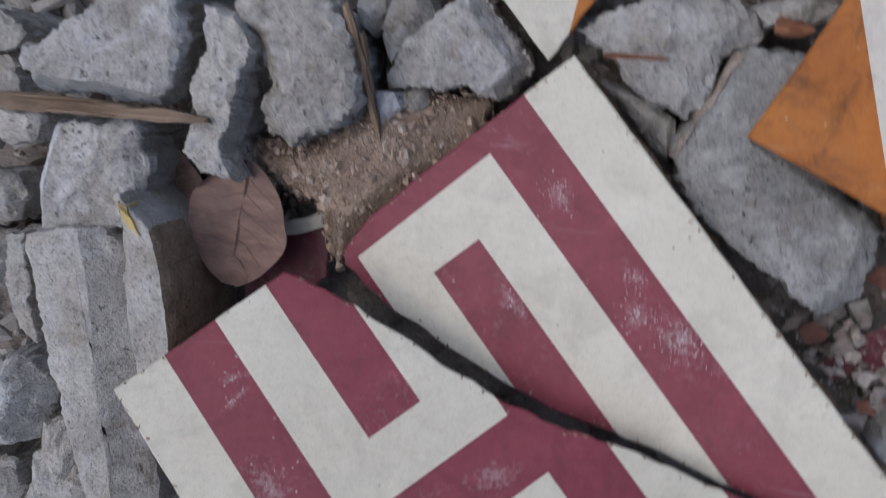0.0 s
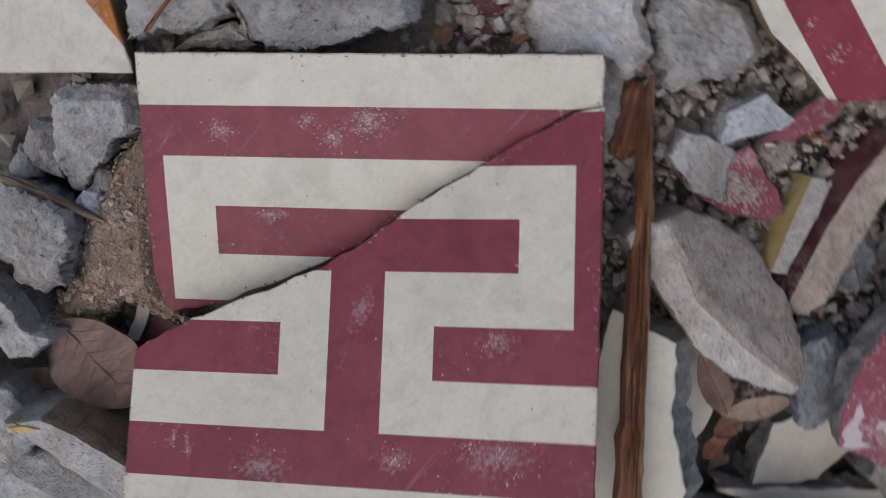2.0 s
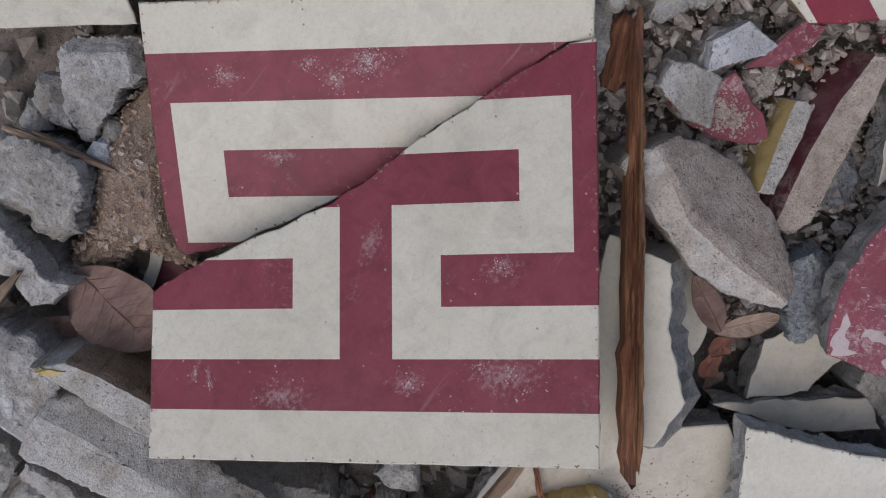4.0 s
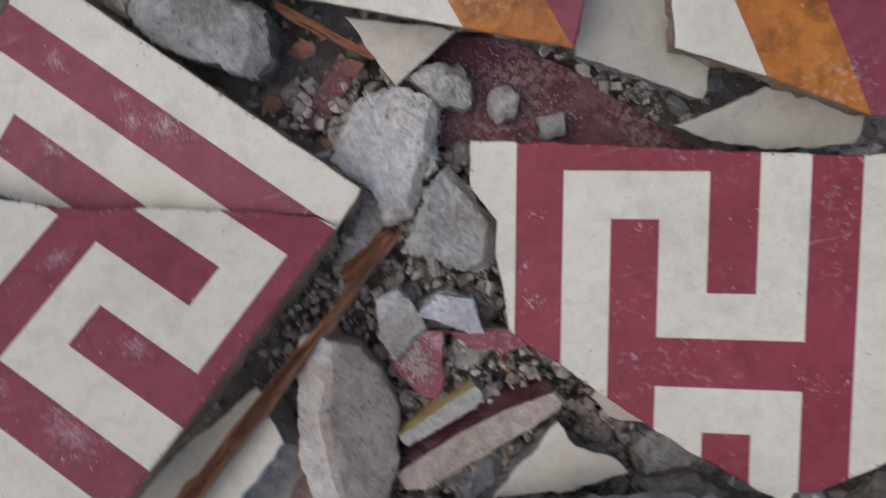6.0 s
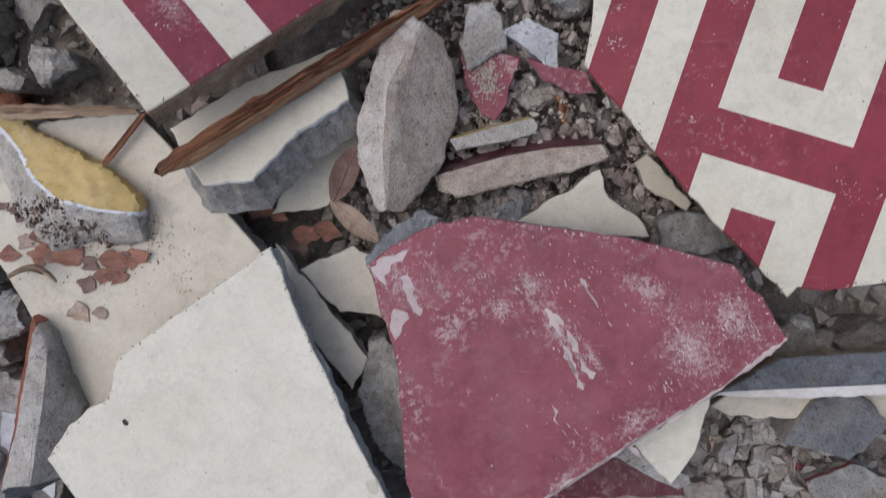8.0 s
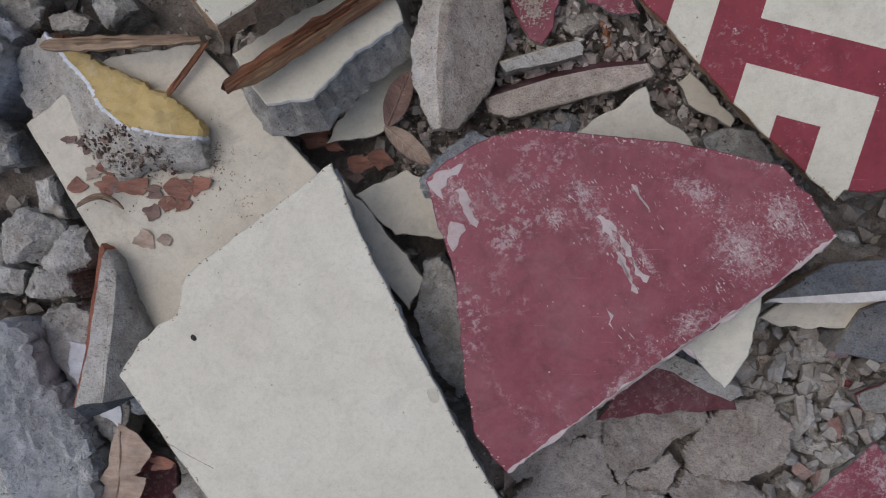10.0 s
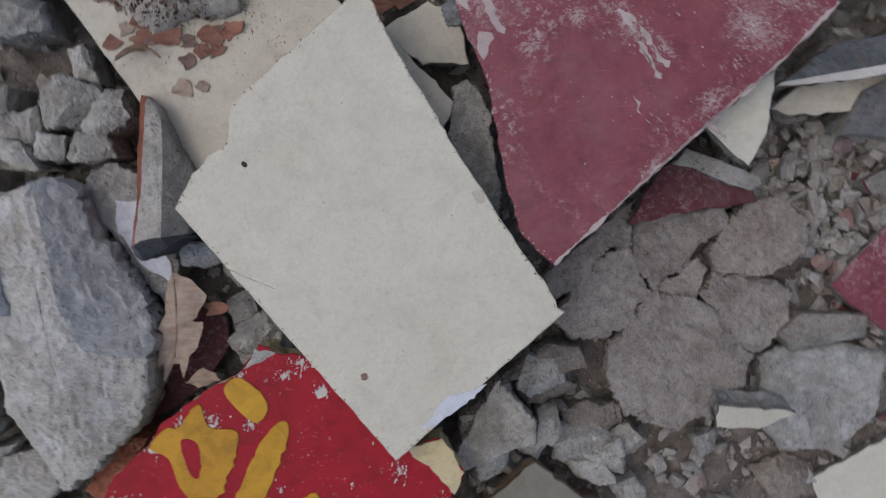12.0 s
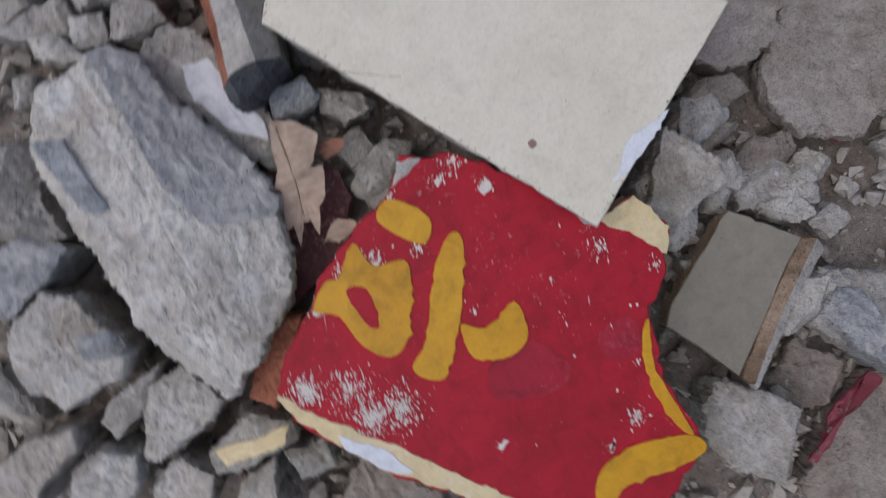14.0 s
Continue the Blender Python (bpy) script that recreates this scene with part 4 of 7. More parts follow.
# plain and painted tile pieces
thing = broken_tile("broken_tile", "broken maroon floor tile shard, dusty and scratched", (0.2059, 0.0435), (0.0776, 0.112, 0.005), [(-0.0855, 0.0387), (-0.0740, 0.0490), (-0.0502, 0.0618), (-0.0284, 0.0651), (0.0404, 0.0579), (0.0914, 0.0464), (0.1074, 0.0283), (0.1180, 0.0125), (0.0870, -0.0149), (0.0276, -0.0590), (-0.0415, -0.1145), (-0.0579, -0.0962), (-0.0645, -0.0646), (-0.0697, -0.0105)], RED_DUSTY, seed=17, straight=(8, 9))
LEAN_D = -0.973
patch("dust_smear", thing, [(-0.0846, 0.0378), (-0.0776, 0.0437), (-0.0650, 0.0474), (-0.0680, 0.0415), (-0.0740, 0.0357), (-0.0756, 0.0282), (-0.0795, 0.0312)], DUST, 18, label="pale mortar smear", lift=0.0002, rough=0.003)
patch("dust_smear", thing, [(-0.0735, 0.0139), (-0.0681, 0.0169), (-0.0637, 0.0127), (-0.0676, 0.0059), (-0.0706, 0.0014)], DUST, 19, label="pale mortar smear", lift=0.0002, rough=0.003)
patch("dust_smear", thing, [(0.0040, 0.0225), (0.0091, 0.0190), (0.0131, 0.0126), (0.0080, 0.0144)], DUST, 20, label="pale mortar smear", lift=0.0002, rough=0.003)
patch("dust_smear", thing, [(0.0131, 0.0132), (0.0165, 0.0098), (0.0281, -0.0127), (0.0261, -0.0121)], DUST, 21, label="pale mortar smear", lift=0.0002, rough=0.003)
patch("dust_smear", thing, [(0.0076, -0.0245), (0.0099, -0.0288), (0.0117, -0.0361), (0.0099, -0.0332)], DUST, 22, label="pale mortar smear", lift=0.0002, rough=0.003)
patch("bare_rim", thing, [(0.1172, 0.0133), (0.0870, -0.0138), (0.0275, -0.0578), (-0.0035, -0.0826), (-0.0415, -0.1130), (-0.0409, -0.1145), (-0.0035, -0.0847), (0.0276, -0.0596), (0.0870, -0.0155), (0.1180, 0.0120)], DUST, 24, label="thin pale rim where the face is chipped", lift=0.0002, rough=0.0012)
flakes("dust_cover", thing, [(0.0734, 0.0047, 0.0159, 147), (0.0629, -0.0152, 0.0108, 70), (0.0918, 0.0215, 0.0183, 105), (0.0516, 0.0330, 0.0162, 56), (-0.0040, 0.0321, 0.0071, 35), (-0.0182, 0.0205, 0.0080, 70), (0.0074, 0.0176, 0.0084, 70), (0.0173, 0.0075, 0.0070, 49), (0.0230, -0.0041, 0.0070, 49), (-0.0269, 0.0366, 0.0115, 21), (-0.0532, 0.0340, 0.0176, 42), (-0.0400, 0.0118, 0.0047, 28), (0.0495, -0.0325, 0.0163, 91), (0.1024, 0.0131, 0.0104, 56), (0.0129, 0.0333, 0.0865, 315), (-0.0711, 0.0341, 0.0119, 70)], DUST, 25, "pale dust flecks and fine scratches", size=0.00034, lift=0.0001, lean=LEAN_D, long=3.2)
flakes("scratch_marks", thing, [(0.0150, 0.0060, 0.0220, 40), (0.0700, 0.0030, 0.0240, 80), (-0.0100, 0.0300, 0.0200, 30), (0.0900, 0.0180, 0.0160, 50), (0.0200, -0.0450, 0.0260, 20)], DUST, 76, "whitish scratches and mortar specks", size=0.00042, lift=0.0001, lean=LEAN_D, long=3.4)
rim_chips("chipped_rim", thing, 0.003, DUST, 75, "small pale chips along the rim")
patch("dust_smear", thing, [(0.0023, 0.0208), (0.0045, 0.0217), (0.0127, 0.0085), (0.0111, 0.0073)], DUST, 26, label="pale mortar smear", lift=0.00015, rough=0.0022)
patch("dust_smear", thing, [(0.0123, 0.0029), (0.0140, 0.0035), (0.0242, -0.0181), (0.0229, -0.0182)], DUST, 27, label="pale mortar smear", lift=0.00015, rough=0.0022)
patch("dust_smear", thing, [(0.0193, 0.0368), (0.0201, 0.0374), (0.0294, 0.0232), (0.0283, 0.0226)], DUST, 28, label="pale mortar smear", lift=0.00015, rough=0.0022)
patch("dust_smear", thing, [(-0.0701, 0.0337), (-0.0655, 0.0350), (-0.0614, 0.0283), (-0.0582, 0.0141), (-0.0617, 0.0163), (-0.0653, 0.0224)], DUST, 29, label="pale mortar smear", lift=0.00015, rough=0.0022)
patch("dust_smear", thing, [(0.0446, -0.0438), (0.0457, -0.0432), (0.0559, -0.0517), (0.0549, -0.0529)], DUST, 30, label="pale mortar smear", lift=0.00015, rough=0.0022)
thing = broken_tile("broken_tile", "large broken plain cream floor tile with a small hole", (0.0598, -0.0014), (0.0760, 0.008, -0.019), [(0.0133, 0.0922), (-0.0018, 0.0807), (-0.0323, 0.0576), (-0.0626, 0.0348), (-0.0681, 0.0136), (-0.0885, -0.0016), (-0.0997, -0.0200), (0.0088, -0.1695), (0.1082, -0.0950), (0.0865, -0.0579), (0.0625, -0.0125), (0.0441, 0.0244), (0.0297, 0.0532)], IVORY, seed=31, straight=(6, 7), edge=CONCRETE, thick=0.02)
rim_chips("chipped_rim", thing, 0.004, EDGE_TAN, 76, "small brown chips along the rim")
patch("pit", thing, rounded([(-0.0612, 0.0012), (-0.0602, 0.0028), (-0.0588, 0.0022), (-0.0576, 0.0006), (-0.0584, -0.0008), (-0.0600, -0.0006)]), PIT, 32, label="dark disc drawn for a small shaded hole", lift=0.0002)
patch("hairline_crack", thing, [(-0.07205, -0.05593), (-0.06598, -0.05958), (-0.05809, -0.06358), (-0.04916, -0.06822), (-0.04924, -0.06838), (-0.05831, -0.06402), (-0.06622, -0.06002), (-0.07215, -0.05607)], LEAF, 301, label="thin dark hairline crack", lift=0.0001, rough=0.0003)
patch("white_chip", thing, [(0.0229, -0.1527), (0.0393, -0.1367), (0.0623, -0.1308), (0.0548, -0.1381), (0.0317, -0.1518)], CHALK, 33, label="white chipped corner", lift=0.0004)
patch("stain", thing, rounded([(-0.0067, -0.1198), (-0.0035, -0.1189), (-0.0026, -0.1221), (-0.0058, -0.1231)]), LEAF, 34, label="brown stain spot", lift=0.0002)
patch("stain", thing, rounded([(0.0629, -0.0249), (0.0677, -0.0238), (0.0696, -0.0301), (0.0655, -0.0313)]), DUSTY, 35, label="brown stain spot", lift=0.0002)
thing = broken_tile("broken_tile", "dirty plain cream floor tile half under other pieces", (-0.0106, 0.0906), (0.0400, 0.060, 0.000), [(-0.0973, 0.0226), (-0.0460, 0.0598), (0.0048, 0.0664), (0.0373, 0.0330), (0.0759, -0.0102), (0.0490, -0.0723), (-0.0237, -0.0992)], DUSTY, seed=36, straight=(1, 2, 3, 6))
flakes("dirt_cover", thing, [(-0.0370, 0.0021, 0.0204, 288), (0.0136, -0.0017, 0.0232, 160), (-0.0134, -0.0110, 0.0302, 288), (-0.0539, 0.0154, 0.0137, 108), (0.0299, -0.0210, 0.0198, 80), (0.0136, 0.0083, 0.0160, 160)], EDGE_TAN, 37, "brown crumbs of dirt", size=0.00034, lift=0.0002)
thing = broken_tile("painted_plaster_slab", "broken crimson painted plaster slab with ochre brush strokes", (0.0143, -0.2016), (0.0621, 0.000, 0.000), [(-0.0192, 0.0997), (-0.0057, 0.0926), (0.0055, 0.0909), (0.0376, 0.0595), (0.0591, 0.0308), (0.0801, 0.0371), (0.0912, 0.0158), (0.0824, -0.0018), (0.0648, -0.0218), (0.0601, -0.0444), (0.0635, -0.0736), (0.0654, -0.0931), (0.0444, -0.1088), (0.0162, -0.1244), (-0.0161, -0.1054), (-0.0421, -0.0799), (-0.0840, -0.0424), (-0.1167, 0.0003), (-0.1204, 0.0139), (-0.1009, 0.0372), (-0.0800, 0.0582), (-0.0563, 0.0721), (-0.0289, 0.0874)], PAINT_RED, seed=38, category="plaster", group="painted plaster", layer=0.002, thick=0.03, under=PAINT_CREAM, edge=PAINT_CREAM, rough=0.002)
LEAN_E = -1.729
patch("brush_stroke", thing, rounded([(-0.0312, 0.0818), (-0.0170, 0.0660), (-0.0241, 0.0549), (-0.0355, 0.0648), (-0.0411, 0.0761)]), PAINT_GOLD, 39, label="thick ochre paint stroke", lift=0.001, rough=0.0016)
patch("brush_stroke", thing, rounded([(-0.0561, 0.0690), (-0.0515, 0.0551), (-0.0365, 0.0517), (-0.0375, 0.0401), (-0.0499, 0.0152), (-0.0615, 0.0105), (-0.0718, 0.0216), (-0.0765, 0.0387), (-0.0867, 0.0461), (-0.0763, 0.0566), (-0.0689, 0.0565)]), PAINT_GOLD, 40, label="thick ochre paint stroke", lift=0.001, rough=0.0016)
patch("brush_stroke", thing, rounded([(-0.0113, 0.0546), (-0.0065, 0.0480), (-0.0218, 0.0153), (-0.0378, -0.0082), (-0.0480, -0.0074), (-0.0533, 0.0015), (-0.0415, 0.0116), (-0.0252, 0.0409)]), PAINT_GOLD, 41, label="thick ochre paint stroke", lift=0.001, rough=0.0016)
patch("brush_stroke", thing, rounded([(-0.0234, 0.0114), (-0.0125, 0.0052), (0.0055, 0.0118), (0.0058, -0.0057), (-0.0063, -0.0127), (-0.0235, -0.0067)]), PAINT_GOLD, 42, label="thick ochre paint stroke", lift=0.001, rough=0.0016)
patch("brush_stroke", thing, rounded([(0.0051, -0.0952), (0.0134, -0.0827), (0.0321, -0.0785), (0.0552, -0.0824), (0.0652, -0.0883), (0.0643, -0.0957), (0.0429, -0.0972), (0.0219, -0.0957), (0.0121, -0.1007)]), PAINT_GOLD, 43, label="thick ochre paint stroke", lift=0.001, rough=0.0016)
patch("brush_stroke", thing, rounded([(0.0638, -0.0229), (0.0578, -0.0449), (0.0611, -0.0720), (0.0628, -0.0851), (0.0569, -0.0785), (0.0519, -0.0531), (0.0569, -0.0307)]), PAINT_GOLD, 44, label="thick ochre paint stroke", lift=0.001, rough=0.0016)
patch("inner_paint", thing, rounded([(-0.0686, 0.0488), (-0.0586, 0.0455), (-0.0601, 0.0266), (-0.0657, 0.0302)]), PAINT_RED, 45, label="crimson paint inside the stroke", lift=0.0012)
patch("bare_rim", thing, [(-0.1185, 0.0155), (-0.1056, -0.0016), (-0.0782, -0.0288), (-0.0556, -0.0540), (-0.0335, -0.0775), (-0.0178, -0.0984), (-0.0250, -0.0974), (-0.0419, -0.0794), (-0.0837, -0.0419), (-0.1154, -0.0000), (-0.1202, 0.0130)], PAINT_CREAM, 46, label="rim of older pale yellow paint")
patch("bare_patch", thing, [(-0.0993, -0.0149), (-0.0798, -0.0326), (-0.0714, -0.0485), (-0.0835, -0.0414), (-0.0995, -0.0225)], CHALK, 47, label="white skim under the paint", lift=0.001)
flakes("chipped_area", thing, [(-0.0855, 0.0034, 0.0152, 340), (-0.0660, -0.0142, 0.0125, 420), (-0.0809, -0.0139, 0.0125, 420), (-0.1044, 0.0116, 0.0069, 160), (-0.0499, 0.0589, 0.0069, 70), (-0.0070, 0.0812, 0.0033, 40), (0.0137, 0.0710, 0.0039, 50), (-0.0842, 0.0450, 0.0069, 80), (-0.0678, 0.0590, 0.0055, 40), (-0.0338, 0.0083, 0.0045, 18), (0.0396, -0.0663, 0.0057, 90), (0.0545, 0.0198, 0.0062, 70), (0.0505, -0.0402, 0.0028, 16), (-0.1063, 0.0108, 0.0082, 220), (-0.0310, 0.0823, 0.0033, 40), (0.0039, 0.0871, 0.0083, 80), (-0.0280, 0.0541, 0.0066, 50), (-0.0288, -0.0519, 0.0028, 16), (0.0317, -0.0907, 0.0046, 40), (0.0217, -0.0739, 0.0028, 16), (0.0263, 0.0144, 0.0017, 6), (-0.0143, 0.0151, 0.0022, 14), (0.0771, 0.0004, 0.0045, 36), (0.0258, -0.0051, 0.0710, 60)], CHIP, 48, "chips showing white plaster", size=0.00052, lift=0.0003, lean=LEAN_E, long=2.2)
patch("bare_patch", thing, [(0.0101, 0.0696), (0.0163, 0.0721), (0.0165, 0.0669), (0.0117, 0.0656)], CHIP, 49, label="chip showing white plaster", lift=0.0004, rough=0.0025)
patch("bare_patch", thing, [(-0.0082, 0.0811), (-0.0039, 0.0841), (-0.0039, 0.0805), (-0.0075, 0.0778)], CHIP, 50, label="chip showing white plaster", lift=0.0004, rough=0.0025)
patch("bare_patch", thing, [(-0.0307, -0.0526), (-0.0257, -0.0495), (-0.0234, -0.0512), (-0.0283, -0.0542)], CHIP, 51, label="chip showing white plaster", lift=0.0004, rough=0.0025)
patch("bare_patch", thing, [(0.0201, -0.0763), (0.0250, -0.0704), (0.0254, -0.0731), (0.0213, -0.0778)], CHIP, 52, label="chip showing white plaster", lift=0.0004, rough=0.0025)
patch("bare_patch", thing, [(0.0308, -0.0891), (0.0363, -0.0871), (0.0366, -0.0916), (0.0312, -0.0942)], CHIP, 53, label="chip showing white plaster", lift=0.0004, rough=0.0025)
patch("bare_patch", thing, [(-0.0523, 0.0569), (-0.0471, 0.0598), (-0.0462, 0.0564), (-0.0497, 0.0537)], CHIP, 54, label="chip showing white plaster", lift=0.0004, rough=0.0025)
patch("bare_patch", thing, [(-0.0881, 0.0449), (-0.0829, 0.0474), (-0.0821, 0.0435), (-0.0862, 0.0423)], CHIP, 55, label="chip showing white plaster", lift=0.0004, rough=0.0025)
patch("dark_stain", thing, rounded([(-0.0164, -0.0114), (0.0034, -0.0077), (0.0197, -0.0270), (0.0091, -0.0377), (-0.0163, -0.0328), (-0.0231, -0.0237)]), PAINT_WINE, 56, label="darker worn patch of crimson paint", lift=0.00015, rough=0.002)
patch("dark_stain", thing, rounded([(0.0381, -0.0196), (0.0544, -0.0174), (0.0579, -0.0311), (0.0458, -0.0382), (0.0364, -0.0311)]), PAINT_WINE, 57, label="darker worn patch of crimson paint", lift=0.00015, rough=0.002)
patch("bare_patch", thing, [(0.0596, 0.0321), (0.0801, 0.0371), (0.0912, 0.0158), (0.0845, 0.0034), (0.0746, 0.0167)], PAINT_CREAM, 58, label="patch of older pale yellow paint")
patch("bare_patch", thing, [(-0.0215, 0.0977), (-0.0095, 0.0942), (-0.0191, 0.0893), (-0.0294, 0.0861)], MORTAR, 59, label="bare mortar where the paint is gone")
# banded tiles
thing = banded_tile("banded orange, cream and maroon floor tile over rubble", (0.2173, 0.3912), (0.0640, 0.138, 0.000), [(-0.1111, 0.0065), (-0.0654, -0.0162), (0.0257, -0.0628), (0.0717, -0.0865), (0.0917, -0.0467), (0.1186, 0.0091), (0.0260, 0.0651), (-0.0576, 0.1044), (-0.0995, 0.0271)], [(-0.0658, -0.0155, -0.0742, 0.0153), (-0.0649, -0.0153, -0.0290, -0.0057), (0.0263, -0.0626, 0.0179, -0.0306), (0.0709, -0.0849, 0.0616, -0.0503)], [ORANGE, SCRIBBLE, CREAM, ORANGE, RED], 60, straight=(0, 1, 2, 3, 4, 7, 8))
patch("red_mark", thing, [(-0.0697, 0.0111), (-0.0663, -0.0012), (-0.0631, -0.0113), (-0.0598, -0.0080), (-0.0617, 0.0015), (-0.0637, 0.0115)], RED, 61, label="red scribbled mark", lift=0.0002, rough=0.003)
patch("red_mark", thing, [(-0.0681, 0.0023), (-0.0583, -0.0011), (-0.0471, -0.0010), (-0.0452, -0.0030), (-0.0543, -0.0057), (-0.0655, -0.0043)], RED, 62, label="red scribbled mark", lift=0.0002, rough=0.003)
patch("red_mark", thing, [(-0.0621, -0.0128), (-0.0521, -0.0120), (-0.0400, -0.0075), (-0.0311, -0.0037), (-0.0290, -0.0051), (-0.0390, -0.0101), (-0.0509, -0.0142), (-0.0604, -0.0152)], RED, 63, label="red scribbled mark", lift=0.0002, rough=0.003)
patch("red_mark", thing, [(-0.0640, -0.0060), (-0.0501, -0.0076), (-0.0435, -0.0053), (-0.0420, -0.0071), (-0.0499, -0.0109), (-0.0627, -0.0104)], RED, 64, label="red scribbled mark", lift=0.0002, rough=0.003)
patch("red_mark", thing, [(-0.0519, 0.0055), (-0.0436, 0.0064), (-0.0419, 0.0040), (-0.0504, 0.0027)], RED, 65, label="red scribbled mark", lift=0.0002, rough=0.003)
patch("red_mark", thing, [(-0.0512, -0.0028), (-0.0415, -0.0009), (-0.0312, 0.0033), (-0.0305, 0.0013), (-0.0404, -0.0036), (-0.0502, -0.0054)], RED, 66, label="red scribbled mark", lift=0.0002, rough=0.003)
thing = banded_tile("banded cream, orange and maroon tile lying at a slant", (0.3893, 0.2917), (0.0689, 0.000, 0.000), [(-0.0515, 0.0247), (-0.0563, 0.0014), (-0.0212, -0.0209), (0.0230, -0.0531), (0.0621, -0.0571), (0.0836, 0.0351), (-0.0397, 0.0700)], [(-0.0196, -0.0219, -0.0253, 0.0147), (0.0219, -0.0523, 0.0150, -0.0019)], [CREAM, ORANGE, RED], 67, straight=(1, 2))
thing = banded_tile("cream tile corner with an orange tip", (0.0205, 0.4848), (0.0200, 0.000, 0.000), [(-0.0786, 0.0485), (-0.0338, -0.0029), (0.0200, -0.0659), (0.0334, -0.0469), (0.0445, -0.0296), (0.0520, 0.0098), (-0.0373, 0.0871)], [(0.0269, -0.0548, 0.0315, -0.0318)], [CREAM, ORANGE], 68, straight=(0, 1))
# loose tile shards
thing = broken_tile("broken_tile", "plain cream tile piece wedged between tiles", (0.3275, 0.3086), (0.0469, 0.000, 0.000), [(-0.0209, 0.0349), (0.0202, 0.0232), (0.0174, -0.0087), (0.0276, -0.0248), (0.0188, -0.0409), (-0.0343, -0.0045), (-0.0288, 0.0208)], STONE_CREAM, seed=69, straight=(3,))
thing = broken_tile("broken_tile", "curved cream tile piece with a grey broken rim", (0.3770, 0.2457), (0.0450, 0.000, 0.000), [(-0.0477, 0.0141), (0.0004, 0.0195), (0.0451, -0.0043), (0.0346, -0.0188), (-0.0004, -0.0119), (-0.0319, 0.0013)], STONE_CREAM, seed=70)
thing = broken_tile("broken_tile", "dark maroon tile buried under dust and grit", (0.2661, 0.2900), (0.0000, 0.000, 0.000), [(-0.0635, 0.0304), (-0.0246, 0.0470), (0.0033, 0.0360), (0.0310, 0.0129), (0.0838, -0.0453), (0.0407, -0.0549), (-0.0183, -0.0194), (-0.0523, -0.0067)], BURIED, seed=71)
flakes("dust_cover", thing, [(-0.0302, 0.0272, 0.0209, 300), (-0.0038, 0.0105, 0.0239, 300), (0.0219, -0.0091, 0.0180, 200), (-0.0432, 0.0031, 0.0180, 300), (-0.0054, 0.0048, 0.0599, 500)], DUST, 72, "grey dust and grit", size=0.0003, lift=0.0002)
thing = broken_tile("broken_tile", "small triangular cream tile shard", (0.2109, 0.3320), (0.0300, 0.000, 0.000), [(-0.0196, 0.0228), (0.0324, 0.0019), (-0.0046, -0.0165), (-0.0083, -0.0082)], DUSTY, seed=73, straight=(1,))
thing = broken_tile("broken_tile", "cream tile shard with a blue-broken side coloured greyer for shade", (0.0719, 0.1551), (0.0638, 0.050, -0.460), [(-0.0525, -0.0074), (-0.0317, -0.0373), (-0.0067, -0.0343), (0.0078, -0.0137), (0.0369, 0.0109), (0.0339, 0.0213), (0.0291, 0.0407), (-0.0167, 0.0197)], CREAM, seed=74, edge=EDGE, under=CHIP, thick=0.026, layer=0.003, flare=0.007)
thing = broken_tile("broken_tile", "cream tile shard under a mortar slab", (0.0913, 0.1255), (0.0200, 0.000, 0.000), [(-0.0302, -0.0221), (-0.0238, -0.0092), (0.0163, 0.0357), (0.0231, 0.0199), (0.0138, -0.0077), (0.0008, -0.0165)], CREAM, seed=75, thick=0.018)
thing = broken_tile("broken_tile", "pointed beige tile shard", (0.2396, 0.1104), (0.0419, 0.000, 0.000), [(-0.0435, -0.0055), (-0.0011, 0.0230), (0.0042, 0.0084), (0.0200, -0.0015), (0.0264, -0.0117), (-0.0061, -0.0127)], DUSTY, seed=76)
thing = broken_tile("broken_tile", "cream tile shard between larger tiles", (0.1087, 0.0684), (0.0300, 0.000, 0.000), [(-0.0296, 0.0057), (-0.0002, 0.0200), (0.0160, 0.0102), (0.0207, -0.0189), (-0.0069, -0.0171)], DUSTY, seed=77)
thing = broken_tile("broken_tile", "cream tile shard under a cream tile", (0.0945, 0.0472), (0.0350, 0.000, 0.000), [(-0.0276, 0.0415), (-0.0115, 0.0237), (0.0109, -0.0038), (0.0244, -0.0199), (0.0156, -0.0377), (-0.0117, -0.0037)], DUSTY, seed=78, edge=CONCRETE)
thing = broken_tile("broken_tile", "cream tile shard leaning under a maroon tile", (0.2787, -0.0009), (0.0689, 0.000, 0.000), [(-0.0263, 0.0024), (0.0177, 0.0287), (0.0101, -0.0070), (-0.0014, -0.0241)], CREAM, seed=79, thick=0.015)
thing = broken_tile("broken_tile", "maroon tile shard with a pale broken edge", (0.2590, -0.0374), (0.0250, 0.000, 0.000), [(-0.0422, -0.0174), (-0.0192, 0.0149), (0.0002, 0.0234), (0.0347, 0.0016), (0.0374, -0.0099), (-0.0109, -0.0126)], RED_DARK, seed=80)
thing = broken_tile("broken_tile", "pale rim of a broken tile shard", (0.2722, -0.0270), (0.0350, 0.000, 0.000), [(-0.0281, 0.0071), (-0.0191, 0.0157), (0.0232, -0.0048), (0.0246, -0.0092), (0.0176, -0.0130), (-0.0182, 0.0042)], MORTAR, seed=81, thick=0.012)
thing = broken_tile("broken_tile", "dusty maroon tile shard in gravel", (0.3789, -0.1096), (0.0050, 0.000, 0.000), [(-0.0325, 0.0051), (0.0046, 0.0395), (0.0286, 0.0087), (0.0117, -0.0368), (-0.0123, -0.0165)], RED_DUSTY, seed=82)
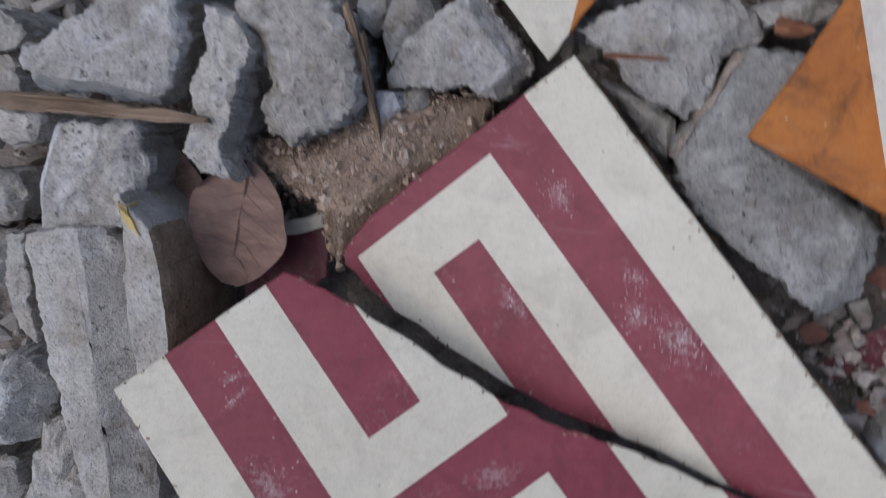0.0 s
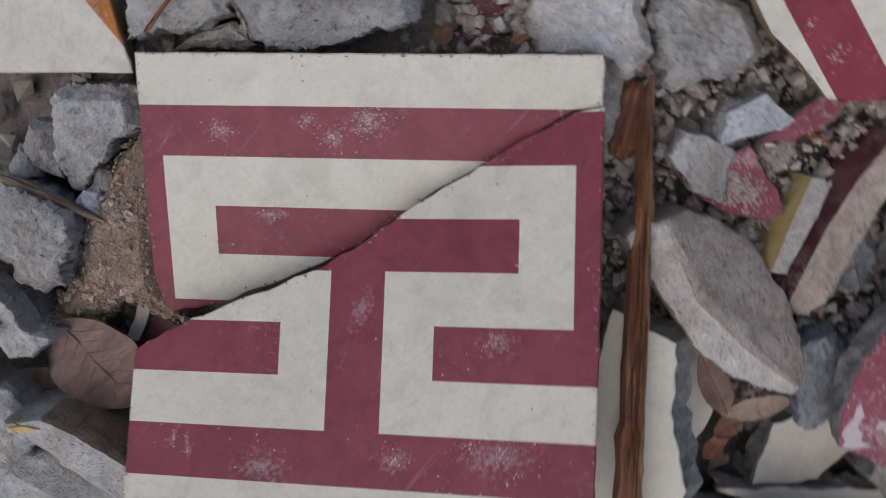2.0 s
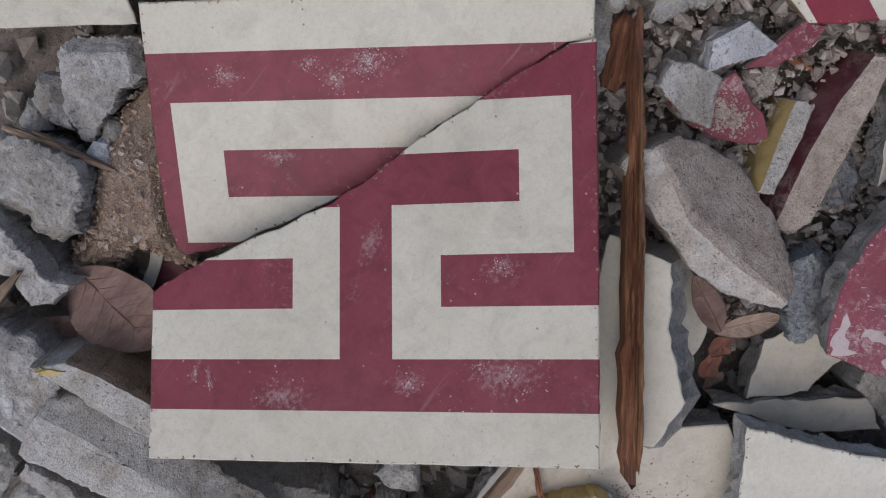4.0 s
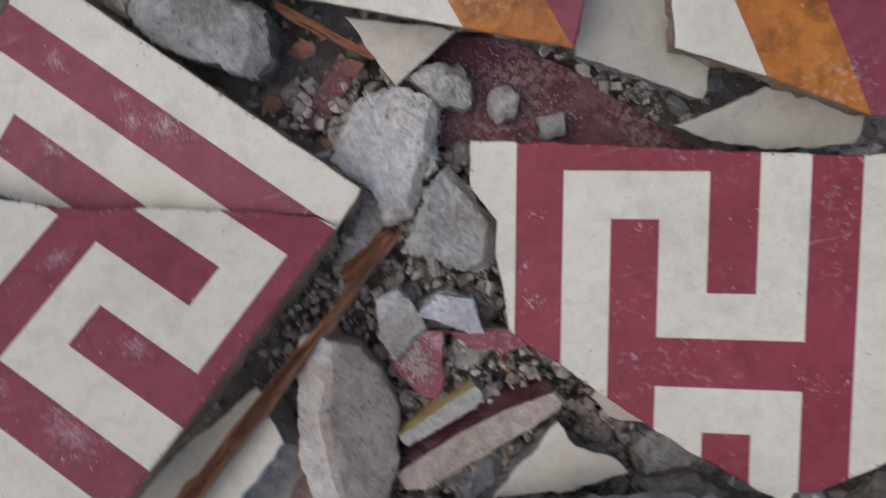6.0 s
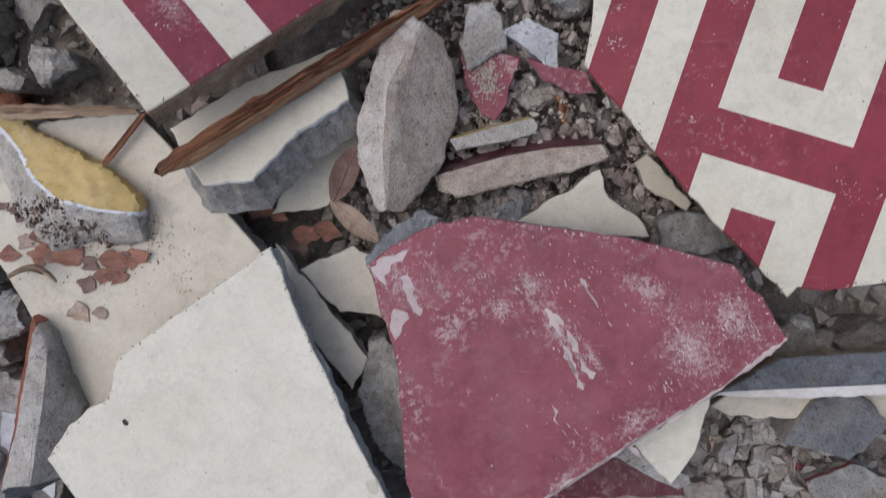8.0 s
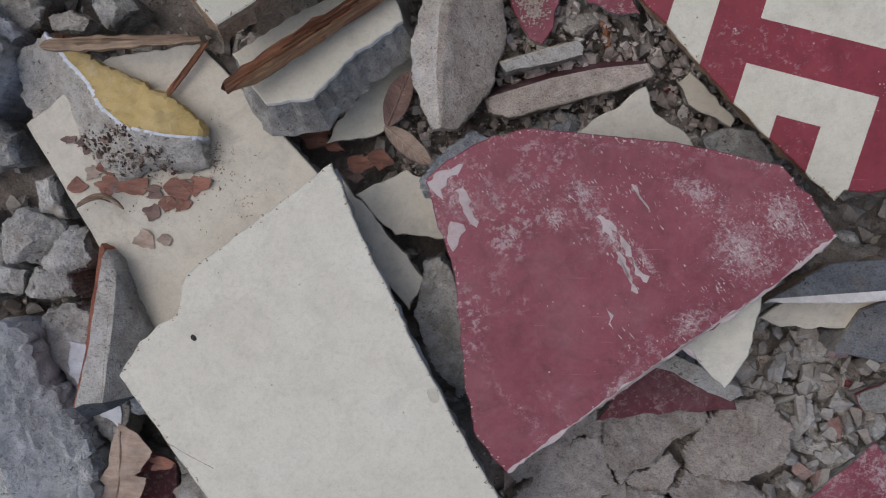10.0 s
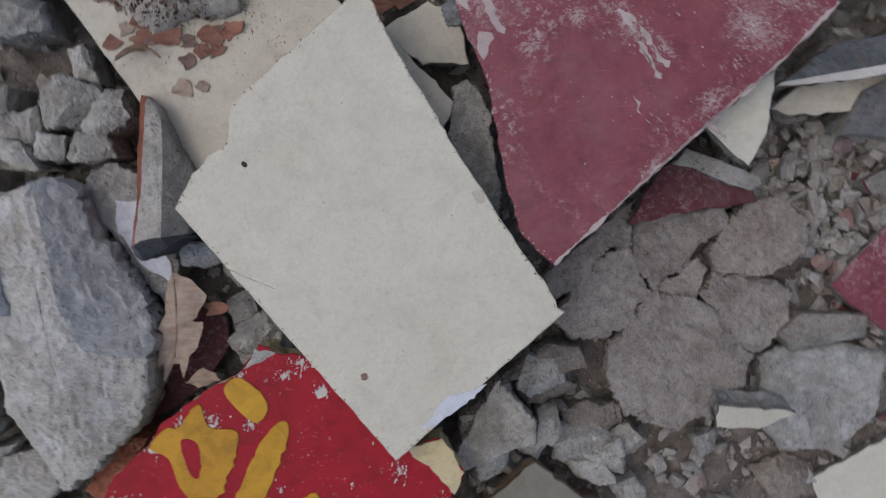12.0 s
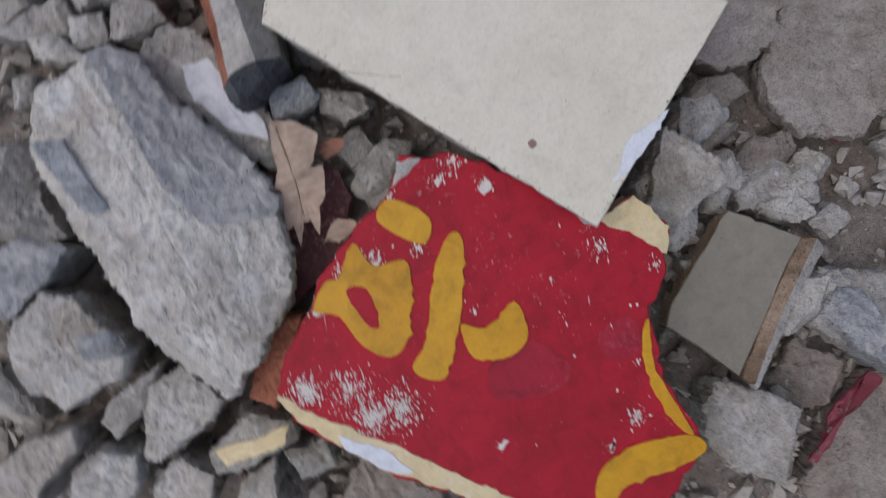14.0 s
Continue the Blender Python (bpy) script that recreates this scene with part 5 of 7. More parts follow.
thing = banded_tile("long grey tile rim with a white line standing on its side", (0.3760, 0.0315), (0.0550, 0.000, 0.000), [(-0.0760, -0.0136), (-0.0430, 0.0075), (0.0107, 0.0131), (0.0648, 0.0214), (0.0671, -0.0050), (0.0124, -0.0099), (-0.0359, -0.0134)], [(-0.0761, -0.0115, 0.0666, 0.0003)], [SLATE, CHIP], 83)
thing = broken_tile("broken_tile", "cream tile face leaning beside its rim", (0.3600, 0.0143), (0.0350, 0.000, 0.000), [(-0.0553, -0.0068), (-0.0291, 0.0108), (0.0140, 0.0160), (0.0583, 0.0204), (0.0564, -0.0158), (-0.0004, -0.0126), (-0.0439, -0.0121)], DUSTY, seed=84, thick=0.012)
thing = broken_tile("broken_tile", "grey tile rim on its side", (0.3718, 0.0015), (0.0400, 0.000, 0.000), [(-0.0286, -0.0120), (-0.0139, 0.0114), (0.0064, 0.0195), (0.0286, 0.0012), (0.0075, -0.0201)], SLATE, seed=85, thick=0.03, layer=0.015)
thing = broken_tile("broken_tile", "maroon-edged tile shard in the gravel", (0.3916, -0.0414), (0.0150, 0.000, 0.000), [(-0.0247, 0.0011), (0.0004, 0.0129), (0.0278, 0.0035), (0.0166, -0.0095), (-0.0200, -0.0080)], EDGE, seed=86, thick=0.02, under=RED)
thing = broken_tile("broken_tile", "drab grey-green tile shard with a chipped edge", (0.1370, -0.2380), (0.0240, 0.000, 0.000), [(0.0126, 0.0427), (0.0280, 0.0288), (0.0442, 0.0134), (0.0141, -0.0144), (-0.0164, -0.0432), (-0.0304, -0.0199), (-0.0429, -0.0022), (-0.0365, 0.0073), (-0.0115, 0.0260)], DRAB, seed=87, edge=EDGE_BROWN, straight=(0, 1, 2, 3, 4))
thing = rock("tile_edge", "chipped brown and pale broken edge of a tile", [(0.1816, -0.2249), (0.1914, -0.2285), (0.1945, -0.2363), (0.1576, -0.2662), (0.1274, -0.2922), (0.1212, -0.2820), (0.1515, -0.2530)], 0.0225, 0.035, EDGE_BROWN, 88, flat=0.95, facets=0, rough=0.6, category="tile", group="broken floor tiles", ridges=[([(0.1250, -0.2900), (0.1552, -0.2600), (0.1900, -0.2300)], 0.5, MORTAR, "pale outer edge")])
thing = broken_tile("broken_tile", "plain cream tile corner in the gravel", (0.3712, -0.2416), (-0.0050, 0.000, 0.000), [(-0.0391, 0.0111), (0.0094, 0.0331), (0.0508, 0.0350), (0.0469, -0.0400), (-0.0307, -0.0331), (-0.0372, -0.0060)], IVORY, seed=89)
thing = broken_tile("broken_tile", "small cream tile offcut with a grey side", (0.2883, -0.1755), (0.0260, 0.000, 0.550), [(-0.0245, 0.0072), (-0.0165, 0.0055), (0.0180, -0.0012), (0.0245, -0.0052), (0.0020, -0.0150), (-0.0245, -0.0100)], CREAM, seed=90, thick=0.018, edge=EDGE)
thing = broken_tile("broken_tile", "maroon tile fragment under dry leaves", (-0.0760, 0.3251), (0.0000, 0.000, 0.000), [(-0.0100, -0.0210), (-0.0090, 0.0050), (0.0078, 0.0170), (0.0288, 0.0305), (0.0279, 0.0015), (0.0077, -0.0178)], RED_DARK, seed=91)
thing = broken_tile("broken_tile", "cream tile fragment under a leaf", (-0.0562, 0.3497), (0.0040, 0.000, 0.000), [(-0.0104, -0.0007), (0.0104, 0.0072), (0.0092, -0.0004), (-0.0092, -0.0061)], DUSTY, seed=92, thick=0.012)
# rubble round the meander tile
thing = rock("rubble_chunk", "rough grey concrete chunk lying in the rubble", [(-0.1567, 0.4142), (-0.1441, 0.4220), (-0.1295, 0.4277), (-0.1221, 0.4351), (-0.1101, 0.4475), (-0.0923, 0.4438), (-0.0894, 0.4238), (-0.0933, 0.4051), (-0.1004, 0.3981), (-0.1262, 0.3999), (-0.1539, 0.4010)], 0.045, 0.080, CONCRETE, 93, facets=3, flat=0.75, rough=1.2, ridges=[([(-0.1532, 0.4073), (-0.1469, 0.4062), (-0.1234, 0.4051), (-0.0938, 0.3999)], 1.3, SLATE_PALE, "smooth grey side")])
thing = rock("rubble_chunk", "pale mortar chunk with pitted broken faces", [(-0.1831, 0.4111), (-0.1725, 0.4137), (-0.1667, 0.4050), (-0.1684, 0.3992), (-0.1842, 0.3974), (-0.1998, 0.4001), (-0.1990, 0.4094)], 0.030, 0.065, MORTAR, 94, facets=8, flat=0.4, rough=1.25)
thing = rock("rubble_chunk", "rough grey concrete chunk lying in the rubble", [(-0.1971, 0.4297), (-0.1739, 0.4304), (-0.1630, 0.4219), (-0.1673, 0.4151), (-0.1987, 0.4128)], 0.030, 0.065, CONCRETE, 95, facets=8, flat=0.4, rough=1.25)
thing = rock("rubble_chunk", "pale mortar chunk with pitted broken faces", [(-0.0791, 0.4342), (-0.0693, 0.4305), (-0.0628, 0.4197), (-0.0707, 0.4020), (-0.0766, 0.3849), (-0.0722, 0.3706), (-0.0849, 0.3726), (-0.0916, 0.3815), (-0.0855, 0.3950), (-0.0869, 0.4075), (-0.0805, 0.4180)], 0.045, 0.080, MORTAR, 96, facets=3, flat=0.72, rough=1.3)
thing = rock("rubble_chunk", "rough grey concrete chunk lying in the rubble", [(-0.0703, 0.4367), (-0.0528, 0.4451), (-0.0377, 0.4376), (-0.0267, 0.4200), (-0.0264, 0.4017), (-0.0350, 0.3930), (-0.0549, 0.3824), (-0.0639, 0.3932), (-0.0594, 0.4065), (-0.0649, 0.4227)], 0.040, 0.075, CONCRETE, 97, facets=3, flat=0.72, rough=1.3)
thing = rock("rubble_chunk", "rough grey concrete chunk lying in the rubble", [(-0.0211, 0.4098), (-0.0116, 0.4292), (0.0022, 0.4388), (0.0150, 0.4402), (0.0342, 0.4173), (0.0253, 0.4050), (0.0145, 0.4045), (0.0100, 0.4090), (-0.0188, 0.4060)], 0.020, 0.055, CONCRETE, 98, flat=0.7)
thing = rock("rubble_chunk", "rough grey concrete chunk lying in the rubble", [(-0.0197, 0.4393), (-0.0066, 0.4417), (-0.0019, 0.4336), (-0.0126, 0.4249), (-0.0190, 0.4163), (-0.0215, 0.4267)], 0.020, 0.055, CONCRETE, 99, facets=8, flat=0.4, rough=1.25)
thing = rock("rubble_chunk", "rough grey concrete chunk lying in the rubble", [(-0.0345, 0.4392), (-0.0232, 0.4416), (-0.0207, 0.4312), (-0.0274, 0.4263), (-0.0332, 0.4308)], 0.015, 0.050, CONCRETE, 100, facets=8, flat=0.4, rough=1.25)
thing = rock("rubble_chunk", "small whitish lime flake", [(-0.0244, 0.4042), (-0.0176, 0.4056), (-0.0145, 0.3993), (-0.0207, 0.3920), (-0.0235, 0.3978)], 0.020, 0.055, LIME, 101, facets=8, flat=0.4, rough=1.25)
thing = rock("rubble_chunk", "rough grey concrete chunk lying in the rubble", [(-0.0166, 0.4044), (-0.0064, 0.4070), (-0.0040, 0.4006), (-0.0106, 0.3948), (-0.0164, 0.3989)], 0.015, 0.050, CONCRETE, 102, facets=8, flat=0.4, rough=1.25)
thing = rock("rubble_chunk", "pale mortar chunk with pitted broken faces", [(0.0495, 0.4297), (0.0647, 0.4379), (0.0834, 0.4450), (0.1025, 0.4418), (0.1121, 0.4298), (0.1024, 0.4238), (0.0904, 0.4004), (0.0729, 0.4099), (0.0621, 0.4213)], 0.030, 0.065, MORTAR, 103, facets=3, flat=0.72, rough=1.3)
thing = rock("rubble_chunk", "rough grey concrete chunk lying in the rubble", [(0.0854, 0.3880), (0.0942, 0.4072), (0.1054, 0.4258), (0.1265, 0.4241), (0.1150, 0.3966), (0.1338, 0.3860), (0.1553, 0.3678), (0.1503, 0.3432), (0.1416, 0.3372), (0.1274, 0.3453), (0.1168, 0.3537), (0.1023, 0.3638), (0.0881, 0.3801)], 0.035, 0.070, EDGE, 104, flat=0.8, tilt=(0.05, -0.15))
draped("ridge", thing, [(0.0849, 0.3877), (0.0938, 0.4056), (0.1032, 0.4243), (0.1069, 0.4237), (0.1011, 0.4134), (0.0922, 0.3982), (0.0876, 0.3875)], BEIGE, 105, label="pale beige ridge")
thing = rock("rubble_chunk", "rough grey concrete chunk lying in the rubble", [(0.0585, 0.4131), (0.0700, 0.4095), (0.0872, 0.3990), (0.0854, 0.3850), (0.0741, 0.3973)], 0.020, 0.055, CONCRETE, 106, facets=8, flat=0.4, rough=1.25)
thing = rock("rubble_chunk", "pale mortar chunk with pitted broken faces", [(0.1084, 0.4382), (0.1190, 0.4422), (0.1354, 0.4408), (0.1325, 0.4352), (0.1127, 0.4327)], 0.030, 0.065, MORTAR, 107, facets=8, flat=0.4, rough=1.25)
thing = rock("rubble_chunk", "square-cut grey concrete block", [(-0.1533, 0.3880), (-0.1116, 0.3908), (-0.1099, 0.3715), (-0.1143, 0.3504), (-0.1318, 0.3461), (-0.1547, 0.3456), (-0.1625, 0.3438), (-0.1570, 0.3686)], 0.040, 0.075, CONCRETE, 108, flat=0.8, ridges=[([(-0.144, 0.3934), (-0.1495, 0.3711), (-0.1558, 0.3372)], 1.2, LIME, "pale flat side")])
thing = rock("rubble_chunk", "long pale bar of mortar with a ridge", [(-0.1570, 0.3453), (-0.1436, 0.3495), (-0.1279, 0.3499), (-0.1217, 0.3412), (-0.1142, 0.3249), (-0.1119, 0.2802), (-0.1112, 0.2200), (-0.1300, 0.2100), (-0.1430, 0.2597), (-0.1500, 0.2959)], 0.045, 0.060, MORTAR, 109, flat=0.95, facets=0, rough=0.6, ridges=[([(-0.1250, 0.2100), (-0.1261, 0.2516), (-0.1303, 0.2880), (-0.1310, 0.3218), (-0.1353, 0.3550)], 0.75, None)])
thing = rock("rubble_chunk", "narrow mortar shard standing on edge with a maroon side", [(-0.1139, 0.3647), (-0.1079, 0.3586), (-0.0995, 0.3519), (-0.0950, 0.3374), (-0.0912, 0.3104), (-0.0940, 0.3000), (-0.1072, 0.2950), (-0.1105, 0.3147), (-0.1120, 0.3360)], 0.052, 0.060, MORTAR, 110, flat=0.95, facets=0, rough=0.5, ridges=[([(-0.0932, 0.2950), (-0.0931, 0.3088), (-0.0964, 0.3374), (-0.1005, 0.3540)], 2.5, EDGE_BROWN, "maroon side coloured brown for shade")])
draped("painted_tip", thing, [(-0.1173, 0.3634), (-0.1090, 0.3608), (-0.1034, 0.3499), (-0.1082, 0.3526)], PAINT_YELLOW, 111, label="faded yellow paint at the tip")
thing = rock("rubble_chunk", "pale mortar chunk with pitted broken faces", [(-0.1844, 0.3382), (-0.1733, 0.3402), (-0.1718, 0.3012), (-0.1739, 0.2906), (-0.1848, 0.2947)], 0.025, 0.060, MORTAR, 112, facets=8, flat=0.4, rough=1.25)
thing = rock("rubble_chunk", "rough grey concrete chunk lying in the rubble", [(-0.2009, 0.2780), (-0.1780, 0.2882), (-0.1625, 0.2744), (-0.1753, 0.2478), (-0.2043, 0.2387)], 0.035, 0.070, CONCRETE, 113, facets=8, flat=0.4, rough=1.25)
thing = rock("rubble_chunk", "pale mortar chunk with pitted broken faces", [(-0.1742, 0.2539), (-0.1558, 0.2596), (-0.1499, 0.2421), (-0.1550, 0.2251), (-0.1769, 0.2345)], 0.030, 0.065, MORTAR, 114, facets=8, flat=0.4, rough=1.25)
thing = rock("rubble_chunk", "pale mortar chunk with pitted broken faces", [(-0.2086, 0.2345), (-0.1885, 0.2330), (-0.1830, 0.2212), (-0.1879, 0.2006), (-0.2118, 0.1971)], 0.030, 0.065, MORTAR, 115, facets=8, flat=0.4, rough=1.25)
thing = rock("rubble_chunk", "rough grey concrete chunk lying in the rubble", [(-0.2027, 0.3634), (-0.1807, 0.3636), (-0.1772, 0.3552), (-0.1807, 0.3438), (-0.2046, 0.3408)], 0.020, 0.055, CONCRETE, 116, facets=8, flat=0.4, rough=1.25)
thing = rock("rubble_chunk", "pale mortar chunk with pitted broken faces", [(-0.1869, 0.3910), (-0.1669, 0.3896), (-0.1703, 0.3787), (-0.1825, 0.3768)], 0.020, 0.055, MORTAR, 117, facets=8, flat=0.4, rough=1.25)
thing = rock("rubble_chunk", "rough grey concrete chunk lying in the rubble", [(-0.2049, 0.3382), (-0.1853, 0.3384), (-0.1821, 0.3247), (-0.1899, 0.3137), (-0.2073, 0.3096)], 0.020, 0.055, CONCRETE, 118, facets=8, flat=0.4, rough=1.25)
thing = rock("rubble_chunk", "pale mortar chunk with pitted broken faces", [(-0.1348, 0.2504), (-0.1237, 0.2545), (-0.1187, 0.2388), (-0.1300, 0.2318)], 0.020, 0.055, MORTAR, 119, facets=8, flat=0.4, rough=1.25)
thing = rock("rubble_chunk", "pale mortar chunk with pitted broken faces", [(-0.1748, 0.2401), (-0.1559, 0.2486), (-0.1447, 0.2294), (-0.1513, 0.2066), (-0.1763, 0.1986), (-0.1809, 0.2144)], 0.030, 0.065, MORTAR, 120, facets=8, flat=0.4, rough=1.25)
thing = rock("rubble_chunk", "pale mortar chunk with pitted broken faces", [(-0.1978, 0.2187), (-0.1871, 0.2100), (-0.1883, 0.1950), (-0.2029, 0.1916)], 0.020, 0.055, MORTAR, 121, facets=8, flat=0.4, rough=1.25)
thing = rock("rubble_chunk", "pale white lime plaster chunk", [(-0.1706, 0.1705), (-0.1591, 0.1947), (-0.1492, 0.2014), (-0.1325, 0.1869), (-0.1166, 0.1654), (-0.1252, 0.1454), (-0.1676, 0.1430)], 0.030, 0.065, LIME, 122, facets=8, flat=0.4, rough=1.25)
thing = rock("rubble_chunk", "rough grey concrete chunk lying in the rubble", [(-0.1305, 0.2041), (-0.1126, 0.2118), (-0.0984, 0.1992), (-0.1075, 0.1842), (-0.1277, 0.1865)], 0.020, 0.055, CONCRETE, 123, facets=8, flat=0.4, rough=1.25)
thing = rock("rubble_chunk", "narrow pale mortar splinter", [(-0.1317, 0.2289), (-0.1131, 0.2402), (-0.0951, 0.2072), (-0.1017, 0.1999), (-0.1119, 0.2082)], 0.028, 0.063, MORTAR, 124, facets=8, flat=0.4, rough=1.25)
thing = rock("rubble_chunk", "small red brick crumb", [(-0.1100, 0.1805), (-0.0950, 0.1810), (-0.0888, 0.1565), (-0.1020, 0.1464), (-0.1112, 0.1586)], 0.000, 0.035, BRICK, 125, facets=8, flat=0.4, rough=1.25)
# rubble between the tiles
thing = rock("rubble_chunk", "pale mortar chunk with pitted broken faces", [(0.1701, 0.2998), (0.1912, 0.3174), (0.2056, 0.3161), (0.2246, 0.3036), (0.2166, 0.2779), (0.2069, 0.2671), (0.1980, 0.2498), (0.1867, 0.2481), (0.1817, 0.2539), (0.1810, 0.2664), (0.1640, 0.2895)], 0.035, 0.070, MORTAR, 126, facets=3, flat=0.72, rough=1.3)
thing = rock("rubble_chunk", "pale mortar chunk with pitted broken faces", [(0.1898, 0.2393), (0.2050, 0.2610), (0.2208, 0.2704), (0.2303, 0.2514), (0.2375, 0.2334), (0.2306, 0.2169), (0.2184, 0.2159), (0.1906, 0.2344)], 0.042, 0.077, MORTAR, 127, facets=3, flat=0.72, rough=1.3)
thing = rock("rubble_chunk", "rough grey concrete chunk lying in the rubble", [(0.1707, 0.2694), (0.1849, 0.2663), (0.1818, 0.2520), (0.1598, 0.2300), (0.1454, 0.2331)], 0.020, 0.055, CONCRETE, 128, facets=8, flat=0.4, rough=1.25)
thing = rock("rubble_chunk", "rough grey concrete chunk lying in the rubble", [(0.2115, 0.3179), (0.2215, 0.3234), (0.2403, 0.3179), (0.2428, 0.3011), (0.2352, 0.2953)], 0.025, 0.060, CONCRETE, 129, facets=8, flat=0.4, rough=1.25)
thing = rock("rubble_chunk", "rounded grey pebble of concrete", [(0.2512, 0.2993), (0.2593, 0.3025), (0.2657, 0.2959), (0.2614, 0.2855), (0.2516, 0.2843), (0.2484, 0.2912)], 0.018, 0.053, CONCRETE, 130, facets=8, flat=0.4, rough=1.25)
thing = rock("rubble_chunk", "rounded grey pebble of concrete", [(0.2735, 0.2819), (0.2851, 0.2800), (0.2839, 0.2696), (0.2718, 0.2702)], 0.012, 0.047, CONCRETE, 131, facets=8, flat=0.4, rough=1.25)
thing = rock("rubble_chunk", "pale thin flake of concrete", [(0.1861, 0.2064), (0.2003, 0.2111), (0.2152, 0.2030), (0.2149, 0.1876), (0.1988, 0.1930)], 0.030, 0.065, CONCRETE, 132, facets=8, flat=0.4, rough=1.25)
thing = broken_tile("broken_tile", "small maroon tile piece under dusty crumbs", (0.1774, 0.1804), (0.0300, 0.000, 0.000), [(-0.0136, 0.0084), (-0.0123, 0.0262), (0.0005, 0.0155), (0.018, 0.0105), (0.0123, -0.0132), (0.0059, -0.0229), (-0.0007, -0.0201), (-0.0103, -0.0047)], RED_DUSTY, seed=134, thick=0.018)
flakes("dust_cover", thing, [(0.0, 0.002, 0.012, 650), (0.002, -0.006, 0.008, 300)], BEIGE, 135, "grey crumbs of mortar", size=0.0005, lift=0.0004)
thing = rock("rubble_chunk", "thin maroon tile flake", [(0.2150, 0.1870), (0.2295, 0.1775), (0.2386, 0.1625), (0.2276, 0.1730), (0.2160, 0.1819)], 0.028, 0.063, CLAY, 136, facets=8, flat=0.4, rough=1.25)
thing = rock("rubble_chunk", "large leaf-shaped beige mortar slab with a sunlit-coloured side", [(0.1272, 0.2098), (0.1344, 0.2105), (0.1471, 0.2027), (0.1540, 0.1980), (0.1612, 0.1819), (0.1635, 0.1608), (0.1548, 0.1326), (0.1433, 0.1170), (0.1359, 0.1090), (0.1245, 0.1090), (0.1140, 0.1318), (0.1122, 0.1493), (0.1165, 0.1700)], 0.059, 0.080, BEIGE, 137, flat=0.95, facets=0, tilt=(-0.06, 0.0), rough=0.5, ridges=[([(0.1475, 0.2110), (0.1365, 0.1894), (0.1278, 0.1711), (0.1262, 0.1386), (0.1289, 0.1020)], 0.45, PALE_LIT, "broken side coloured paler as if sunlit"), ([(0.1289, 0.1020), (0.1300, 0.1386), (0.1330, 0.1711), (0.1400, 0.1894), (0.1475, 0.2110)], 0.55, None)])
thing = rock("rubble_chunk", "narrow beige tile shard lying on its side", [(0.1590, 0.1480), (0.1822, 0.1556), (0.2026, 0.1608), (0.2060, 0.1560), (0.2054, 0.1512), (0.1835, 0.1456), (0.1631, 0.1412)], 0.036, 0.050, MORTAR, 139, flat=0.98, facets=0, rough=0.4, tilt=(0.0, -0.35), ridges=[([(0.2080, 0.1602), (0.2020, 0.1592), (0.1822, 0.1540), (0.1560, 0.1455)], 5.0, PAINT_YELLOW, "faded yellow side")])
thing = rock("rubble_chunk", "thick tile shard on its side with a maroon face", [(0.1522, 0.1284), (0.1560, 0.1363), (0.1691, 0.1424), (0.2139, 0.1502), (0.2400, 0.1500), (0.2455, 0.1399), (0.2290, 0.1334), (0.2126, 0.1290), (0.1653, 0.1165), (0.1540, 0.1200)], 0.036, 0.060, BEIGE, 140, flat=0.98, facets=0, rough=0.4, tilt=(0.0, -0.2), ridges=[([(0.2520, 0.1475), (0.2137, 0.1440), (0.1872, 0.1385), (0.1480, 0.1262)], 3.2, BURIED, "dusty maroon tile face")])
thing = broken_tile("broken_tile", "yellowed cream tile shard leaning under a patterned tile", (0.2734, 0.1265), (0.0280, 0.000, 0.000), [(-0.0149, 0.0105), (-0.0082, 0.0161), (0.0029, 0.0049), (0.0170, -0.0099), (0.0145, -0.0142), (-0.0026, -0.0059), (-0.0088, -0.0015)], DUSTY, seed=142, thick=0.015)
thing = broken_tile("broken_tile", "pinkish maroon tile flake on crumbs", (0.2168, 0.1812), (0.0360, 0.000, 0.000), [(-0.0189, 0.0092), (-0.0099, 0.0068), (0.0139, 0.0027), (0.0190, -0.0080), (0.0055, -0.0083), (-0.0096, -0.0023)], RED_DUSTY, seed=143, thick=0.012)
thing = rock("rubble_chunk", "flat grey mortar piece wedged between two tiles", [(0.2734, 0.1057), (0.2827, 0.1116), (0.3013, 0.1103), (0.3127, 0.0944), (0.3024, 0.0897), (0.2760, 0.0901)], 0.030, 0.065, CONCRETE, 144, flat=0.9, facets=2)
thing = rock("rubble_chunk", "flat angular grey concrete chip", [(0.1674, 0.2169), (0.18, 0.2196), (0.1851, 0.2099), (0.1881, 0.1951), (0.175, 0.1884), (0.1686, 0.1833), (0.1634, 0.1961)], 0.037, 0.030, CONCRETE, 145, flat=0.95, facets=1, rough=0.6)
thing = rock("rubble_chunk", "whitish flat plaster chip", [(0.1857, 0.2034), (0.1978, 0.2108), (0.2146, 0.2032), (0.2150, 0.1854), (0.2077, 0.1873), (0.1937, 0.1983)], 0.038, 0.073, LIME, 146, flat=0.9, facets=2, rough=0.6)
thing = rock("rubble_chunk", "blue-grey painted mortar crumb", [(0.1723, 0.1103), (0.1924, 0.1232), (0.2060, 0.1194), (0.2042, 0.1050), (0.1832, 0.0978)], 0.020, 0.055, BLUEGREY, 147, facets=8, flat=0.4, rough=1.25)
thing = rock("rubble_chunk", "pale mortar chunk with pitted broken faces", [(0.1948, 0.1799), (0.2127, 0.1815), (0.2182, 0.1712), (0.2036, 0.1634), (0.1941, 0.1704)], 0.018, 0.053, MORTAR, 148, facets=8, flat=0.4, rough=1.25)
